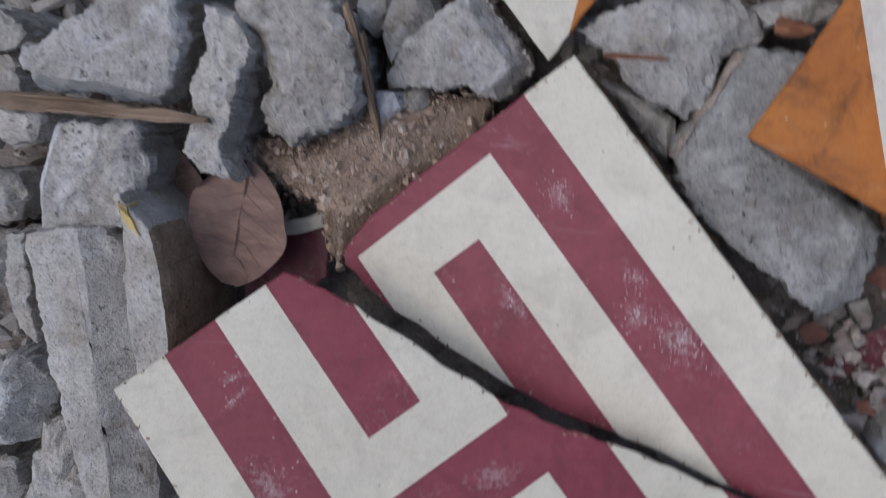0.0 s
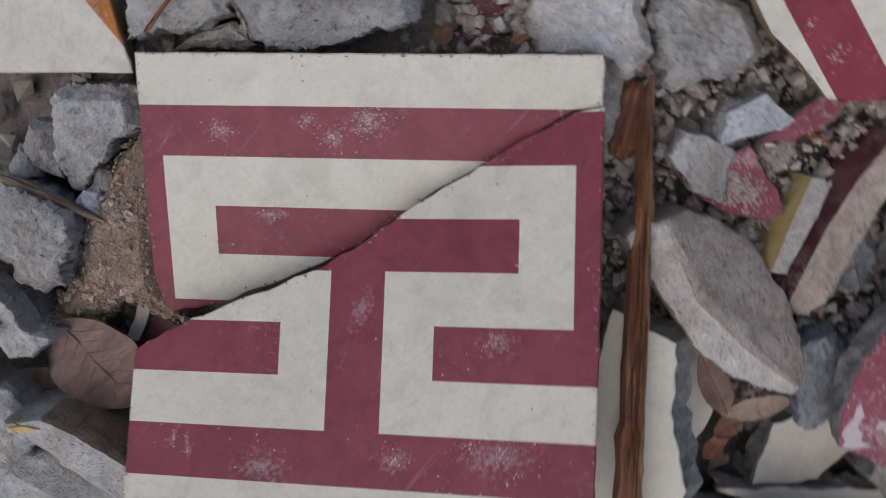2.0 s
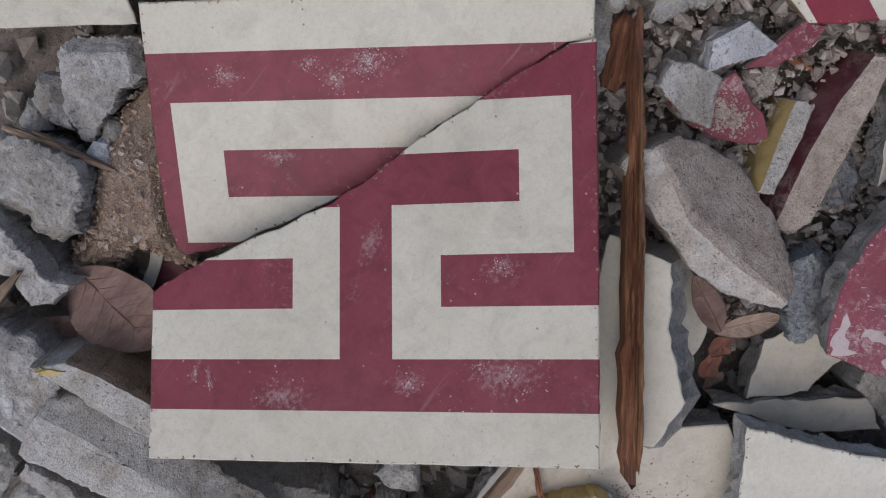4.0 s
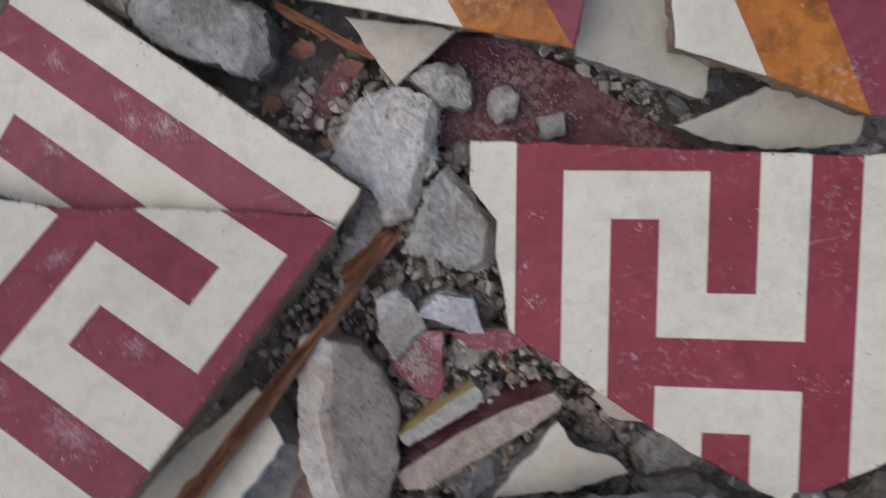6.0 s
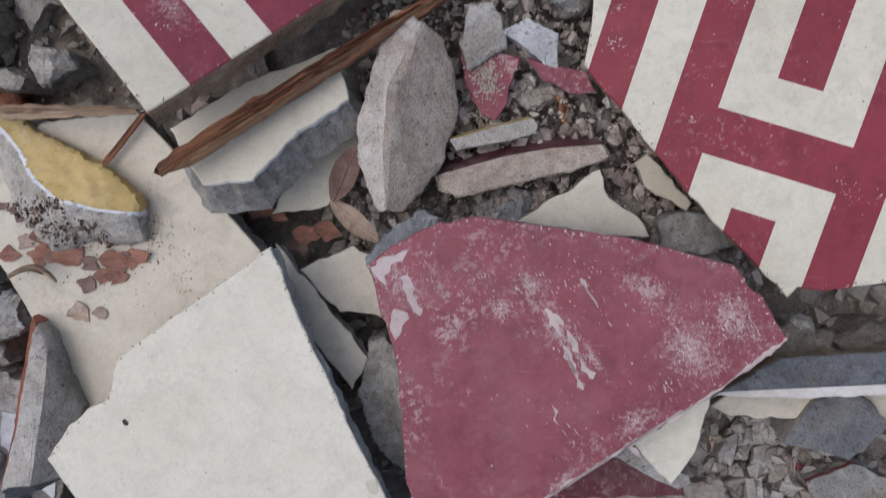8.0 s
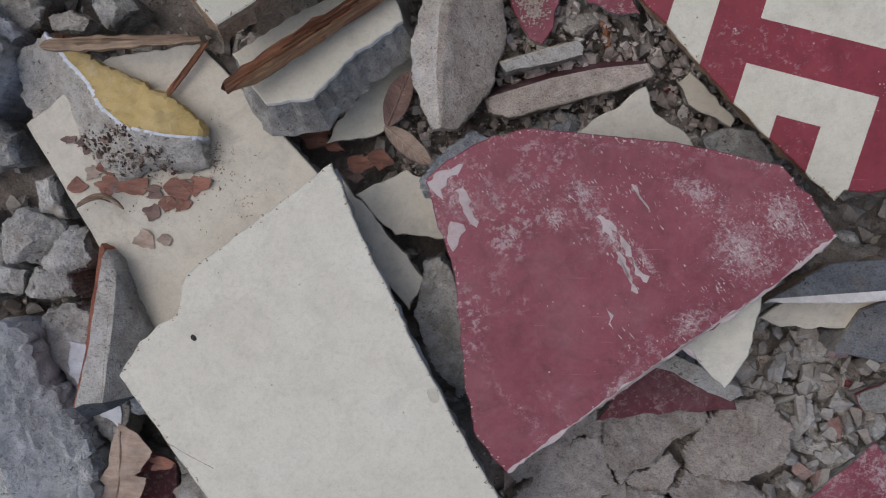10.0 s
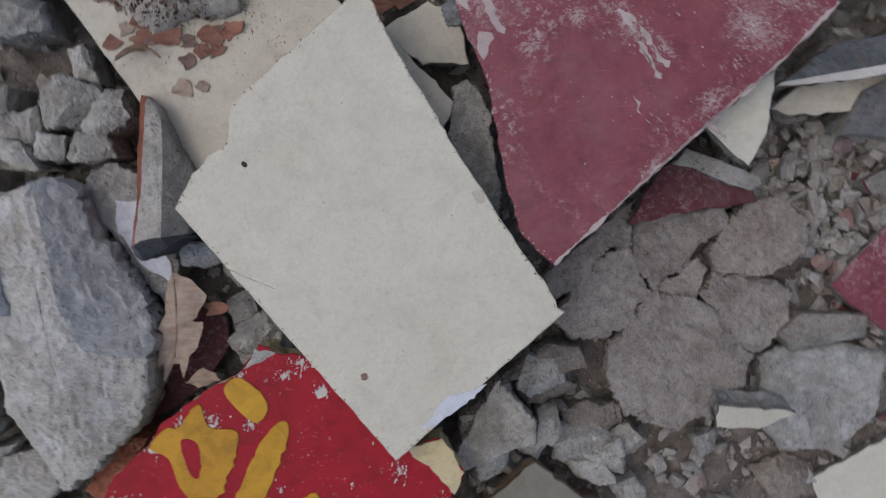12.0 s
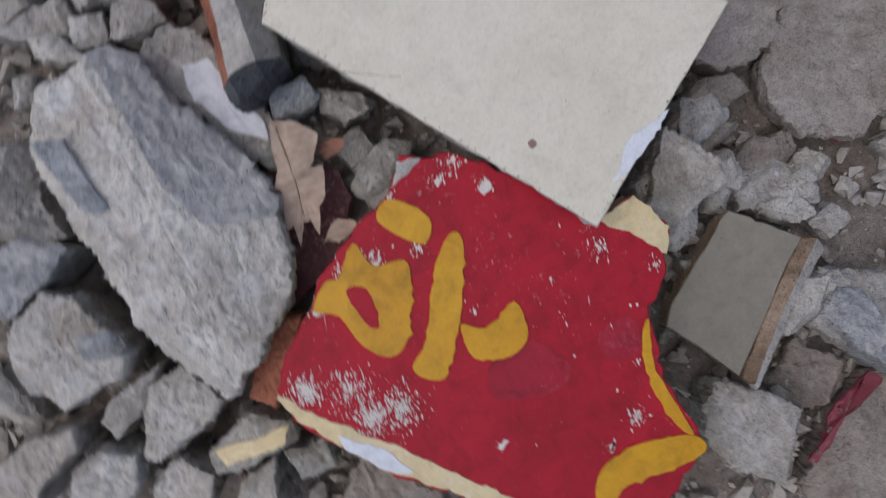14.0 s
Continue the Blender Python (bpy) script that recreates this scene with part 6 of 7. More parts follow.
thing = rock("rubble_chunk", "brown-grey broken plaster piece in the rubble", [(0.2720, 0.1033), (0.2924, 0.1024), (0.3142, 0.0820), (0.3068, 0.0740), (0.2716, 0.0872)], 0.025, 0.060, CLAY, 149, facets=8, flat=0.4, rough=1.25)
thing = rock("rubble_chunk", "blue-grey painted mortar lump", [(0.1160, 0.0819), (0.1257, 0.0956), (0.1447, 0.1096), (0.1584, 0.1022), (0.1582, 0.0911), (0.1359, 0.0740), (0.1200, 0.0729)], 0.040, 0.075, BLUEGREY, 150, facets=8, flat=0.4, rough=1.25)
thing = rock("rubble_chunk", "brown-grey broken plaster piece in the rubble", [(0.2445, 0.1167), (0.2597, 0.1263), (0.2722, 0.1102), (0.2698, 0.0992), (0.2512, 0.1035)], 0.012, 0.047, CLAY, 151, facets=8, flat=0.4, rough=1.25)
thing = rock("rubble_chunk", "brown-grey broken plaster piece in the rubble", [(0.2717, 0.0880), (0.2958, 0.0869), (0.3116, 0.0754), (0.3048, 0.0723), (0.2732, 0.0807)], 0.045, 0.080, CLAY, 152, facets=8, flat=0.4, rough=1.25)
thing = rock("rubble_chunk", "rough grey concrete chunk lying in the rubble", [(0.3517, 0.0538), (0.3643, 0.0531), (0.3660, 0.0455), (0.3562, 0.0445)], 0.020, 0.055, CONCRETE, 153, facets=8, flat=0.4, rough=1.25)
thing = rock("rubble_chunk", "brown-grey broken plaster piece in the rubble", [(0.3383, 0.0354), (0.3507, 0.0491), (0.3785, 0.0442), (0.3848, 0.0278), (0.3713, 0.0243), (0.3452, 0.0222)], 0.020, 0.055, CLAY, 154, facets=8, flat=0.4, rough=1.25)
thing = rock("rubble_chunk", "brown-grey broken plaster piece in the rubble", [(0.3775, 0.0410), (0.3942, 0.0534), (0.4306, 0.0465), (0.4532, 0.0330), (0.4286, 0.0225), (0.3859, 0.0276)], 0.025, 0.060, CLAY, 155, facets=8, flat=0.4, rough=1.25)
thing = rock("rubble_chunk", "pale mortar chunk with pitted broken faces", [(0.4115, 0.0891), (0.4209, 0.1058), (0.4427, 0.1101), (0.4621, 0.0960), (0.4588, 0.0779), (0.4269, 0.0727)], 0.030, 0.065, MORTAR, 156, facets=8, flat=0.4, rough=1.25)
thing = rock("rubble_chunk", "ribbed brown terracotta piece", [(0.4371, 0.1580), (0.4370, 0.1734), (0.4545, 0.1724), (0.4801, 0.1602), (0.4710, 0.1438)], 0.030, 0.065, CLAY, 157, facets=8, flat=0.4, rough=1.25)
thing = rock("rubble_chunk", "pale mortar chunk with pitted broken faces", [(0.4309, 0.1338), (0.4530, 0.1381), (0.4793, 0.1255), (0.4759, 0.1072), (0.4345, 0.1202)], 0.020, 0.055, MORTAR, 158, facets=8, flat=0.4, rough=1.25)
thing = rock("rubble_chunk", "rough grey concrete chunk lying in the rubble", [(0.1724, 0.3118), (0.1896, 0.3170), (0.1926, 0.3039), (0.1814, 0.2972), (0.1732, 0.3023)], 0.010, 0.045, CONCRETE, 159, facets=8, flat=0.4, rough=1.25)
thing = rock("rubble_chunk", "pale mortar chunk with pitted broken faces", [(0.2122, 0.3189), (0.2325, 0.3214), (0.2427, 0.3071), (0.2386, 0.2962), (0.2246, 0.3010)], 0.030, 0.065, MORTAR, 160, facets=8, flat=0.4, rough=1.25)
thing = broken_tile("broken_tile", "dark maroon tile strip with white flakes", (0.1676, 0.3210), (0.0080, 0.000, 0.000), [(-0.0207, -0.0099), (0.0019, 0.0095), (0.0164, 0.0214), (0.0167, 0.0045), (0.0010, -0.0101), (-0.0153, -0.0154)], RED_DARK, seed=161)
splinter("wood_splinter", "reddish brown torn wood strip", (0.1586, 0.3724, 0.0200), (0.2001, 0.3335, 0.0120), 0.0070, 0.0050, WOOD, 162, 4)
scrap("leaf_scrap", "reddish brown dry leaf scrap in rubble", (0.1857, 0.3322), 0.0140, 0.0080, LEAF_RED, 163)
scrap("leaf_scrap", "reddish brown dry leaf scrap in rubble", (0.1665, 0.2989), 0.0140, 0.0080, LEAF_RED, 164)
scrap("leaf_scrap", "reddish brown dry leaf scrap in rubble", (0.1650, 0.3473), 0.0140, 0.0080, LEAF_RED, 165)
scrap("leaf_scrap", "reddish brown dry leaf scrap in rubble", (0.1994, 0.3427), 0.0140, 0.0070, LEAF_RED, 166)
scrap("leaf_scrap", "reddish brown dry leaf scrap in rubble", (0.1778, 0.3522), 0.0140, 0.0070, LEAF_RED, 167)
scrap("leaf_scrap", "reddish brown dry leaf scrap in rubble", (0.1416, 0.3258), 0.0140, 0.0070, LEAF_RED, 168)
scrap("leaf_scrap", "dark brown dry leaf scrap in rubble", (-0.1106, 0.4303), 0.0120, 0.0120, LEAF, 169)
scrap("leaf_scrap", "dark brown dry leaf scrap in rubble", (-0.1252, 0.3687), 0.0120, 0.0120, LEAF, 170)
scrap("leaf_scrap", "dark brown dry leaf scrap in rubble", (-0.1061, 0.3294), 0.0120, 0.0100, LEAF, 171)
# plaster, rock and tile round the cream tiles
thing = rock("plaster_slab", "broken plaster slab with faded yellow paint on a tile", [(-0.1100, 0.1568), (-0.0936, 0.1632), (-0.0690, 0.1510), (-0.0429, 0.1384), (-0.0120, 0.1226), (0.0010, 0.1085), (-0.0015, 0.0885), (-0.0163, 0.0860), (-0.0277, 0.0888), (-0.0488, 0.0790), (-0.0602, 0.0862), (-0.0678, 0.0955), (-0.0830, 0.1086), (-0.1032, 0.1141), (-0.1126, 0.1309), (-0.1130, 0.1513)], 0.060, 0.045, PAINT_YELLOW, 172, flat=0.98, facets=0, rough=0.9, tilt=(-0.05, -0.42), category="plaster", group="painted plaster", ridges=[([(-0.0960, 0.1680), (-0.0780, 0.1484), (-0.0637, 0.1350), (-0.0544, 0.1216), (-0.0405, 0.1110), (-0.0171, 0.1060), (0.0060, 0.1050)], 0.5, CHALK, "white skim under the paint"), ([(-0.0975, 0.1668), (-0.0795, 0.1472), (-0.0652, 0.1338), (-0.0559, 0.1204), (-0.0411, 0.1096), (-0.0173, 0.1046), (0.0060, 0.1036)], 0.65, MORTAR, "crumbling broken side coloured greyer for shade")])
plaster, broken_side = thing, thing.children[-1]
for spot_x, spot_y, radius, crumbs in ((0.0122, -0.0178, 0.0130, 420), (0.0344, -0.0252, 0.0090, 160), (-0.0047, -0.0140, 0.0080, 120)):
    grains_on("crumb_clump", "dark crumbs of soil and leaf litter", broken_side, crumbs, LITTER, int(crumbs), (0.0003, 0.0016), (spot_x, spot_y, radius))
thing = rock("rubble_chunk", "big rough pale grey concrete boulder", [(-0.1535, -0.0060), (-0.1388, -0.0040), (-0.1174, 0.0025), (-0.1051, -0.0044), (-0.1010, -0.0229), (-0.0855, -0.0550), (-0.0740, -0.0752), (-0.0694, -0.1000), (-0.0745, -0.1291), (-0.0867, -0.1501), (-0.1051, -0.1650), (-0.1285, -0.1816), (-0.1375, -0.1700), (-0.1483, -0.1540), (-0.1579, -0.1360), (-0.1570, -0.1150), (-0.1605, -0.0892), (-0.1680, -0.0605), (-0.1710, -0.0321)], 0.064, 0.095, MORTAR, 174, flat=0.7, facets=3, rough=1.5, ridges=[([(-0.0700, -0.1060), (-0.0850, -0.1040), (-0.1049, -0.0972), (-0.1162, -0.0707), (-0.1198, -0.0324), (-0.1249, 0.0050)], 0.5, SLATE_PALE, "smoother slate-grey face"), ([(-0.1640, 0.0000), (-0.1545, -0.0809), (-0.1480, -0.1215), (-0.1290, -0.1560), (-0.1200, -0.1850)], 0.3, None)])
thing = rock("rubble_chunk", "grey plaster piece with a white skim coat", [(-0.1031, 0.0069), (-0.0897, 0.0096), (-0.0762, 0.0027), (-0.0695, -0.0138), (-0.0625, -0.0359), (-0.059, -0.0568), (-0.0659, -0.0812), (-0.078, -0.0655), (-0.087, -0.0479), (-0.1033, -0.0219), (-0.1095, -0.011)], 0.022, 0.055, CONCRETE, 176, flat=0.85, facets=1)
draped("skim_coat", thing, [(-0.0903, -0.0121), (-0.0764, -0.0137), (-0.0706, -0.0354), (-0.0627, -0.0525), (-0.064, -0.0652), (-0.0805, -0.052), (-0.0913, -0.0323)], CHALK, 177, label="bluish white skim coat")
thing = rock("rubble_chunk", "white limewashed plaster chunk", [(-0.1611, 0.1575), (-0.1342, 0.1618), (-0.1210, 0.1568), (-0.1107, 0.1455), (-0.1287, 0.1219), (-0.1374, 0.1098), (-0.1625, 0.1159)], 0.060, 0.095, LIME, 178, flat=0.8)
thing = rock("rubble_chunk", "rough grey concrete chunk lying in the rubble", [(-0.1600, 0.1755), (-0.1328, 0.1756), (-0.1148, 0.1552), (-0.1166, 0.1487), (-0.1607, 0.1560)], 0.050, 0.085, CONCRETE, 179, facets=8, flat=0.4, rough=1.25)
thing = rock("rubble_chunk", "rough grey concrete chunk lying in the rubble", [(-0.1420, 0.1949), (-0.1099, 0.1942), (-0.1097, 0.1738), (-0.1250, 0.1638), (-0.1372, 0.1743), (-0.1486, 0.2156), (-0.1199, 0.2216)], 0.020, 0.055, CONCRETE, 180, facets=8, flat=0.4, rough=1.25)
thing = rock("rubble_chunk", "rough grey concrete chunk lying in the rubble", [(-0.1032, 0.1771), (-0.0907, 0.1809), (-0.0767, 0.1748), (-0.0804, 0.1681), (-0.0999, 0.1685)], 0.020, 0.055, CONCRETE, 181, facets=8, flat=0.4, rough=1.25)
thing = rock("rubble_chunk", "rough grey concrete chunk lying in the rubble", [(-0.0746, 0.1934), (-0.0570, 0.1914), (-0.0502, 0.1811), (-0.0681, 0.1696), (-0.0766, 0.1833)], 0.020, 0.055, CONCRETE, 182, facets=8, flat=0.4, rough=1.25)
thing = rock("rubble_chunk", "rough grey concrete chunk lying in the rubble", [(-0.1543, 0.1110), (-0.1332, 0.1190), (-0.1196, 0.1072), (-0.1184, 0.0905), (-0.1410, 0.0874), (-0.1549, 0.0909), (-0.1757, 0.1011)], 0.040, 0.075, CONCRETE, 183, facets=8, flat=0.4, rough=1.25)
thing = rock("rubble_chunk", "rough grey concrete chunk lying in the rubble", [(-0.1280, 0.0569), (-0.1154, 0.0654), (-0.0979, 0.0584), (-0.0894, 0.0465), (-0.1092, 0.0328), (-0.1269, 0.0345)], 0.030, 0.065, CONCRETE, 184, facets=8, flat=0.4, rough=1.25)
thing = rock("rubble_chunk", "rough grey concrete chunk lying in the rubble", [(-0.1074, 0.0328), (-0.0910, 0.0533), (-0.0788, 0.0533), (-0.0756, 0.0362), (-0.0988, 0.0225)], 0.030, 0.065, CONCRETE, 185, facets=8, flat=0.4, rough=1.25)
thing = rock("rubble_chunk", "pale mortar chunk with pitted broken faces", [(-0.1128, 0.0809), (-0.1020, 0.0843), (-0.0954, 0.0600), (-0.1097, 0.0635)], 0.020, 0.055, MORTAR, 186, facets=8, flat=0.4, rough=1.25)
thing = rock("rubble_chunk", "pale mortar chunk with pitted broken faces", [(-0.1646, 0.0656), (-0.1485, 0.0620), (-0.1507, 0.0464), (-0.1653, 0.0430)], 0.025, 0.060, MORTAR, 187, facets=8, flat=0.4, rough=1.25)
thing = rock("rubble_chunk", "rough grey concrete chunk lying in the rubble", [(-0.1481, 0.0462), (-0.1335, 0.0497), (-0.1342, 0.0251), (-0.1470, 0.0234)], 0.020, 0.055, CONCRETE, 188, facets=8, flat=0.4, rough=1.25)
thing = rock("rubble_chunk", "worn mortar bar with a rust-red side", [(-0.0618, 0.0465), (-0.0507, 0.0386), (-0.0428, 0.0167), (-0.0339, -0.0022), (-0.0362, -0.0192), (-0.0385, -0.0374), (-0.0457, -0.0405), (-0.0603, -0.0473), (-0.0697, -0.0485), (-0.0655, -0.0096)], 0.068, 0.100, MORTAR, 189, flat=0.98, facets=0, rough=0.5, tilt=(0.0, -0.3), ridges=[([(-0.0553, 0.0545), (-0.0601, -0.0095), (-0.0643, -0.0378), (-0.0654, -0.0541)], 1.4, BRICK, "rust-red side"), ([(-0.0505, -0.0538), (-0.0498, -0.0376), (-0.0474, 0.0107), (-0.0479, 0.0545)], 1.3, CONCRETE, "broken side coloured greyer for shade"), ([(-0.0748, -0.0425), (-0.0664, -0.0399), (-0.0602, -0.0369), (-0.0539, -0.0364), (-0.0272, -0.0356)], 2.0, SLATE, "dark broken end")])
thing = rock("rubble_chunk", "grey concrete wedge between two tiles", [(0.1182, 0.0362), (0.1275, 0.0401), (0.1366, 0.0296), (0.1420, -0.0266), (0.1404, -0.0433), (0.1239, -0.0267), (0.1141, 0.0031)], 0.035, 0.070, CONCRETE, 191, flat=0.8)
thing = rock("rubble_chunk", "rough grey concrete chunk lying in the rubble", [(-0.0348, -0.1048), (-0.0139, -0.0922), (0.0063, -0.1048), (0.0017, -0.1152), (-0.0274, -0.1198)], 0.020, 0.055, CONCRETE, 192, facets=8, flat=0.4, rough=1.25)
thing = rock("rubble_chunk", "rough grey concrete chunk lying in the rubble", [(-0.0335, -0.0804), (-0.0167, -0.0746), (-0.0148, -0.0910), (-0.0296, -0.0952)], 0.015, 0.050, CONCRETE, 193, facets=8, flat=0.4, rough=1.25)
thing = rock("rubble_chunk", "rough grey concrete chunk lying in the rubble", [(-0.0306, -0.0484), (-0.0091, -0.0606), (-0.0084, -0.0709), (-0.0239, -0.0718), (-0.0325, -0.0609)], 0.020, 0.055, CONCRETE, 194, facets=8, flat=0.4, rough=1.25)
thing = rock("rubble_chunk", "rough grey concrete chunk lying in the rubble", [(-0.0289, -0.0960), (-0.0069, -0.0871), (0.0061, -0.0958), (-0.0126, -0.1162), (-0.0279, -0.1131)], 0.025, 0.060, CONCRETE, 195, facets=8, flat=0.4, rough=1.25)
thing = rock("rubble_chunk", "dark chip with a maroon side", [(-0.0547, -0.0409), (-0.0336, -0.0414), (-0.0300, -0.0544), (-0.0408, -0.0581), (-0.0559, -0.0551)], 0.025, 0.060, BLUEGREY, 196, facets=8, flat=0.4, rough=1.25)
thing = rock("rubble_chunk", "pale mortar chunk with pitted broken faces", [(-0.2197, -0.1075), (-0.1944, -0.0950), (-0.1793, -0.1061), (-0.1669, -0.1412), (-0.1730, -0.1481), (-0.2064, -0.1541), (-0.2210, -0.1383)], 0.050, 0.085, MORTAR, 197, facets=3, flat=0.72, rough=1.3)
draped("skim_coat", thing, [(-0.1880, -0.1226), (-0.1711, -0.1252), (-0.1633, -0.1418), (-0.1874, -0.1350)], BLUEGREY, 198, label="slate-grey skin")
thing = rock("rubble_chunk", "slate-grey shard of plaster", [(-0.2235, -0.0688), (-0.1912, -0.0653), (-0.1759, -0.0796), (-0.1895, -0.0896), (-0.2159, -0.1004), (-0.2340, -0.0926)], 0.045, 0.080, BLUEGREY, 199, flat=0.8)
thing = rock("rubble_chunk", "slate-grey splinter on a boulder", [(-0.1630, -0.0300), (-0.1494, -0.0335), (-0.1468, -0.0507), (-0.1415, -0.0735), (-0.1520, -0.0710), (-0.1575, -0.0539)], 0.067, 0.030, BLUEGREY, 200, flat=0.9, facets=0, rough=0.5, tilt=(-0.3, 0.0))
thing = rock("rubble_chunk", "rough grey concrete chunk lying in the rubble", [(-0.1712, -0.1620), (-0.1479, -0.1559), (-0.1368, -0.1817), (-0.1463, -0.1890), (-0.1787, -0.1976), (-0.1850, -0.1916)], 0.040, 0.075, MORTAR, 201, facets=3, flat=0.72, rough=1.3)
thing = rock("rubble_chunk", "pale mortar chunk with pitted broken faces", [(-0.1989, -0.1677), (-0.1870, -0.1583), (-0.1586, -0.1513), (-0.1760, -0.1696), (-0.1962, -0.1796)], 0.040, 0.075, MORTAR, 202, facets=8, flat=0.4, rough=1.25)
thing = rock("rubble_chunk", "pale wedge of mortar", [(-0.2552, -0.1690), (-0.2332, -0.1611), (-0.2100, -0.1648), (-0.2128, -0.1748), (-0.2342, -0.1846), (-0.2502, -0.2000), (-0.2762, -0.1885)], 0.045, 0.080, PALE_LIT, 203, flat=0.95, facets=0)
thing = rock("rubble_chunk", "rough grey concrete chunk lying in the rubble", [(-0.2236, -0.1844), (-0.2062, -0.1807), (-0.1882, -0.1902), (-0.1939, -0.2072), (-0.2157, -0.2172), (-0.2281, -0.2019)], 0.040, 0.075, MORTAR, 204, facets=3, flat=0.72, rough=1.3)
thing = rock("rubble_chunk", "rough grey concrete chunk lying in the rubble", [(-0.1879, -0.2082), (-0.1723, -0.2019), (-0.1571, -0.2151), (-0.1668, -0.2340), (-0.1948, -0.2316)], 0.035, 0.070, MORTAR, 205, facets=3, flat=0.72, rough=1.3)
thing = rock("rubble_chunk", "rough grey concrete chunk lying in the rubble", [(-0.2412, -0.1206), (-0.2338, -0.1401), (-0.2279, -0.1559), (-0.2378, -0.1565), (-0.2603, -0.1352)], 0.030, 0.065, MORTAR, 206, facets=8, flat=0.4, rough=1.25)
thing = rock("rubble_chunk", "grey plaster lump with pale yellow paint", [(-0.1562, -0.2056), (-0.1301, -0.1939), (-0.1089, -0.2048), (-0.1103, -0.2158), (-0.1409, -0.2189), (-0.1559, -0.2163)], 0.035, 0.070, CONCRETE, 207, facets=8, flat=0.4, rough=1.25)
draped("painted_face", thing, [(-0.1519, -0.2041), (-0.1331, -0.2059), (-0.1116, -0.2072), (-0.1164, -0.2148), (-0.1493, -0.2142)], PAINT_CREAM, 208, label="pale yellow paint")
thing = rock("brick_lump", "orange-red lump of broken brick", [(-0.1241, -0.1856), (-0.1094, -0.1627), (-0.0928, -0.1537), (-0.0813, -0.1570), (-0.0994, -0.1768), (-0.1137, -0.1950)], 0.040, 0.075, BRICK, 209, facets=8, flat=0.4, rough=1.25)
thing = rock("rubble_chunk", "rough grey concrete chunk lying in the rubble", [(-0.1206, -0.2193), (-0.0980, -0.2241), (-0.0984, -0.2391), (-0.1170, -0.2376)], 0.030, 0.065, CONCRETE, 210, facets=8, flat=0.4, rough=1.25)
thing = rock("rubble_chunk", "rough grey concrete chunk lying in the rubble", [(-0.1472, -0.2261), (-0.1254, -0.2207), (-0.1319, -0.2434), (-0.1468, -0.2629), (-0.1659, -0.2544)], 0.035, 0.070, MORTAR, 211, facets=3, flat=0.72, rough=1.3)
thing = rock("rubble_chunk", "brown-grey broken plaster piece in the rubble", [(-0.1058, -0.2601), (-0.0857, -0.2407), (-0.0723, -0.2570), (-0.0542, -0.2787), (-0.0654, -0.3050), (-0.1169, -0.2821)], 0.020, 0.055, CLAY, 212, facets=8, flat=0.4, rough=1.25)
thing = rock("rubble_chunk", "rough grey concrete chunk lying in the rubble", [(-0.1877, -0.0153), (-0.1733, -0.0244), (-0.1814, -0.0429), (-0.1762, -0.0732), (-0.1993, -0.0697), (-0.2206, -0.0482)], 0.045, 0.080, CONCRETE, 213, facets=8, flat=0.4, rough=1.25)
thing = rock("rubble_chunk", "rough grey concrete chunk lying in the rubble", [(-0.1348, 0.0325), (-0.1172, 0.0286), (-0.1204, 0.0138), (-0.1380, 0.0178)], 0.025, 0.060, CONCRETE, 214, facets=8, flat=0.4, rough=1.25)
thing = rock("rubble_chunk", "rough grey concrete chunk lying in the rubble", [(-0.1133, 0.0302), (-0.0917, 0.0279), (-0.0883, 0.0135), (-0.1089, 0.0107), (-0.1192, 0.0165)], 0.025, 0.060, CONCRETE, 215, facets=8, flat=0.4, rough=1.25)
thing = rock("rubble_chunk", "pale mortar chunk with pitted broken faces", [(-0.1559, 0.0304), (-0.1442, 0.0282), (-0.1331, 0.0099), (-0.1424, 0.0106), (-0.1566, 0.0180)], 0.030, 0.065, MORTAR, 216, facets=8, flat=0.4, rough=1.25)
thing = rock("rubble_chunk", "rough grey concrete chunk lying in the rubble", [(-0.1722, 0.0149), (-0.1609, 0.0118), (-0.1661, -0.0036), (-0.1766, -0.0025)], 0.030, 0.065, CONCRETE, 217, facets=8, flat=0.4, rough=1.25)
thing = rock("rubble_chunk", "rough grey concrete chunk lying in the rubble", [(-0.1703, 0.0515), (-0.1516, 0.0503), (-0.1361, 0.0376), (-0.1451, 0.0282), (-0.1655, 0.0333), (-0.1849, 0.0478)], 0.020, 0.055, CONCRETE, 218, facets=8, flat=0.4, rough=1.25)
# cracked plaster bed and gravel beside the maroon shard
thing = rock("rubble_chunk", "flat cracked plate of sandy plaster bedding", ragged(ccw([(0.2262, -0.053), (0.2539, -0.0485), (0.283, -0.05), (0.2825, -0.0644), (0.261, -0.0781), (0.2354, -0.0982), (0.2233, -0.0804), (0.2215, -0.0644)]), 0.007, 0.0030, 219), 0.006, 0.045, PLASTER_BED, 219, flat=0.96, torn=1.5, facets=2, rough=1.1, tilt=(0.03, -0.04))
thing = rock("rubble_chunk", "flat cracked plate of sandy plaster bedding", ragged(ccw([(0.2707, -0.0774), (0.286, -0.0572), (0.2967, -0.048), (0.3215, -0.0446), (0.3366, -0.0631), (0.33, -0.0812), (0.3045, -0.0947), (0.275, -0.0893)]), 0.007, 0.0030, 220), 0.008, 0.045, PLASTER_BED, 220, flat=0.96, torn=1.5, facets=2, rough=1.1, tilt=(-0.04, 0.03))
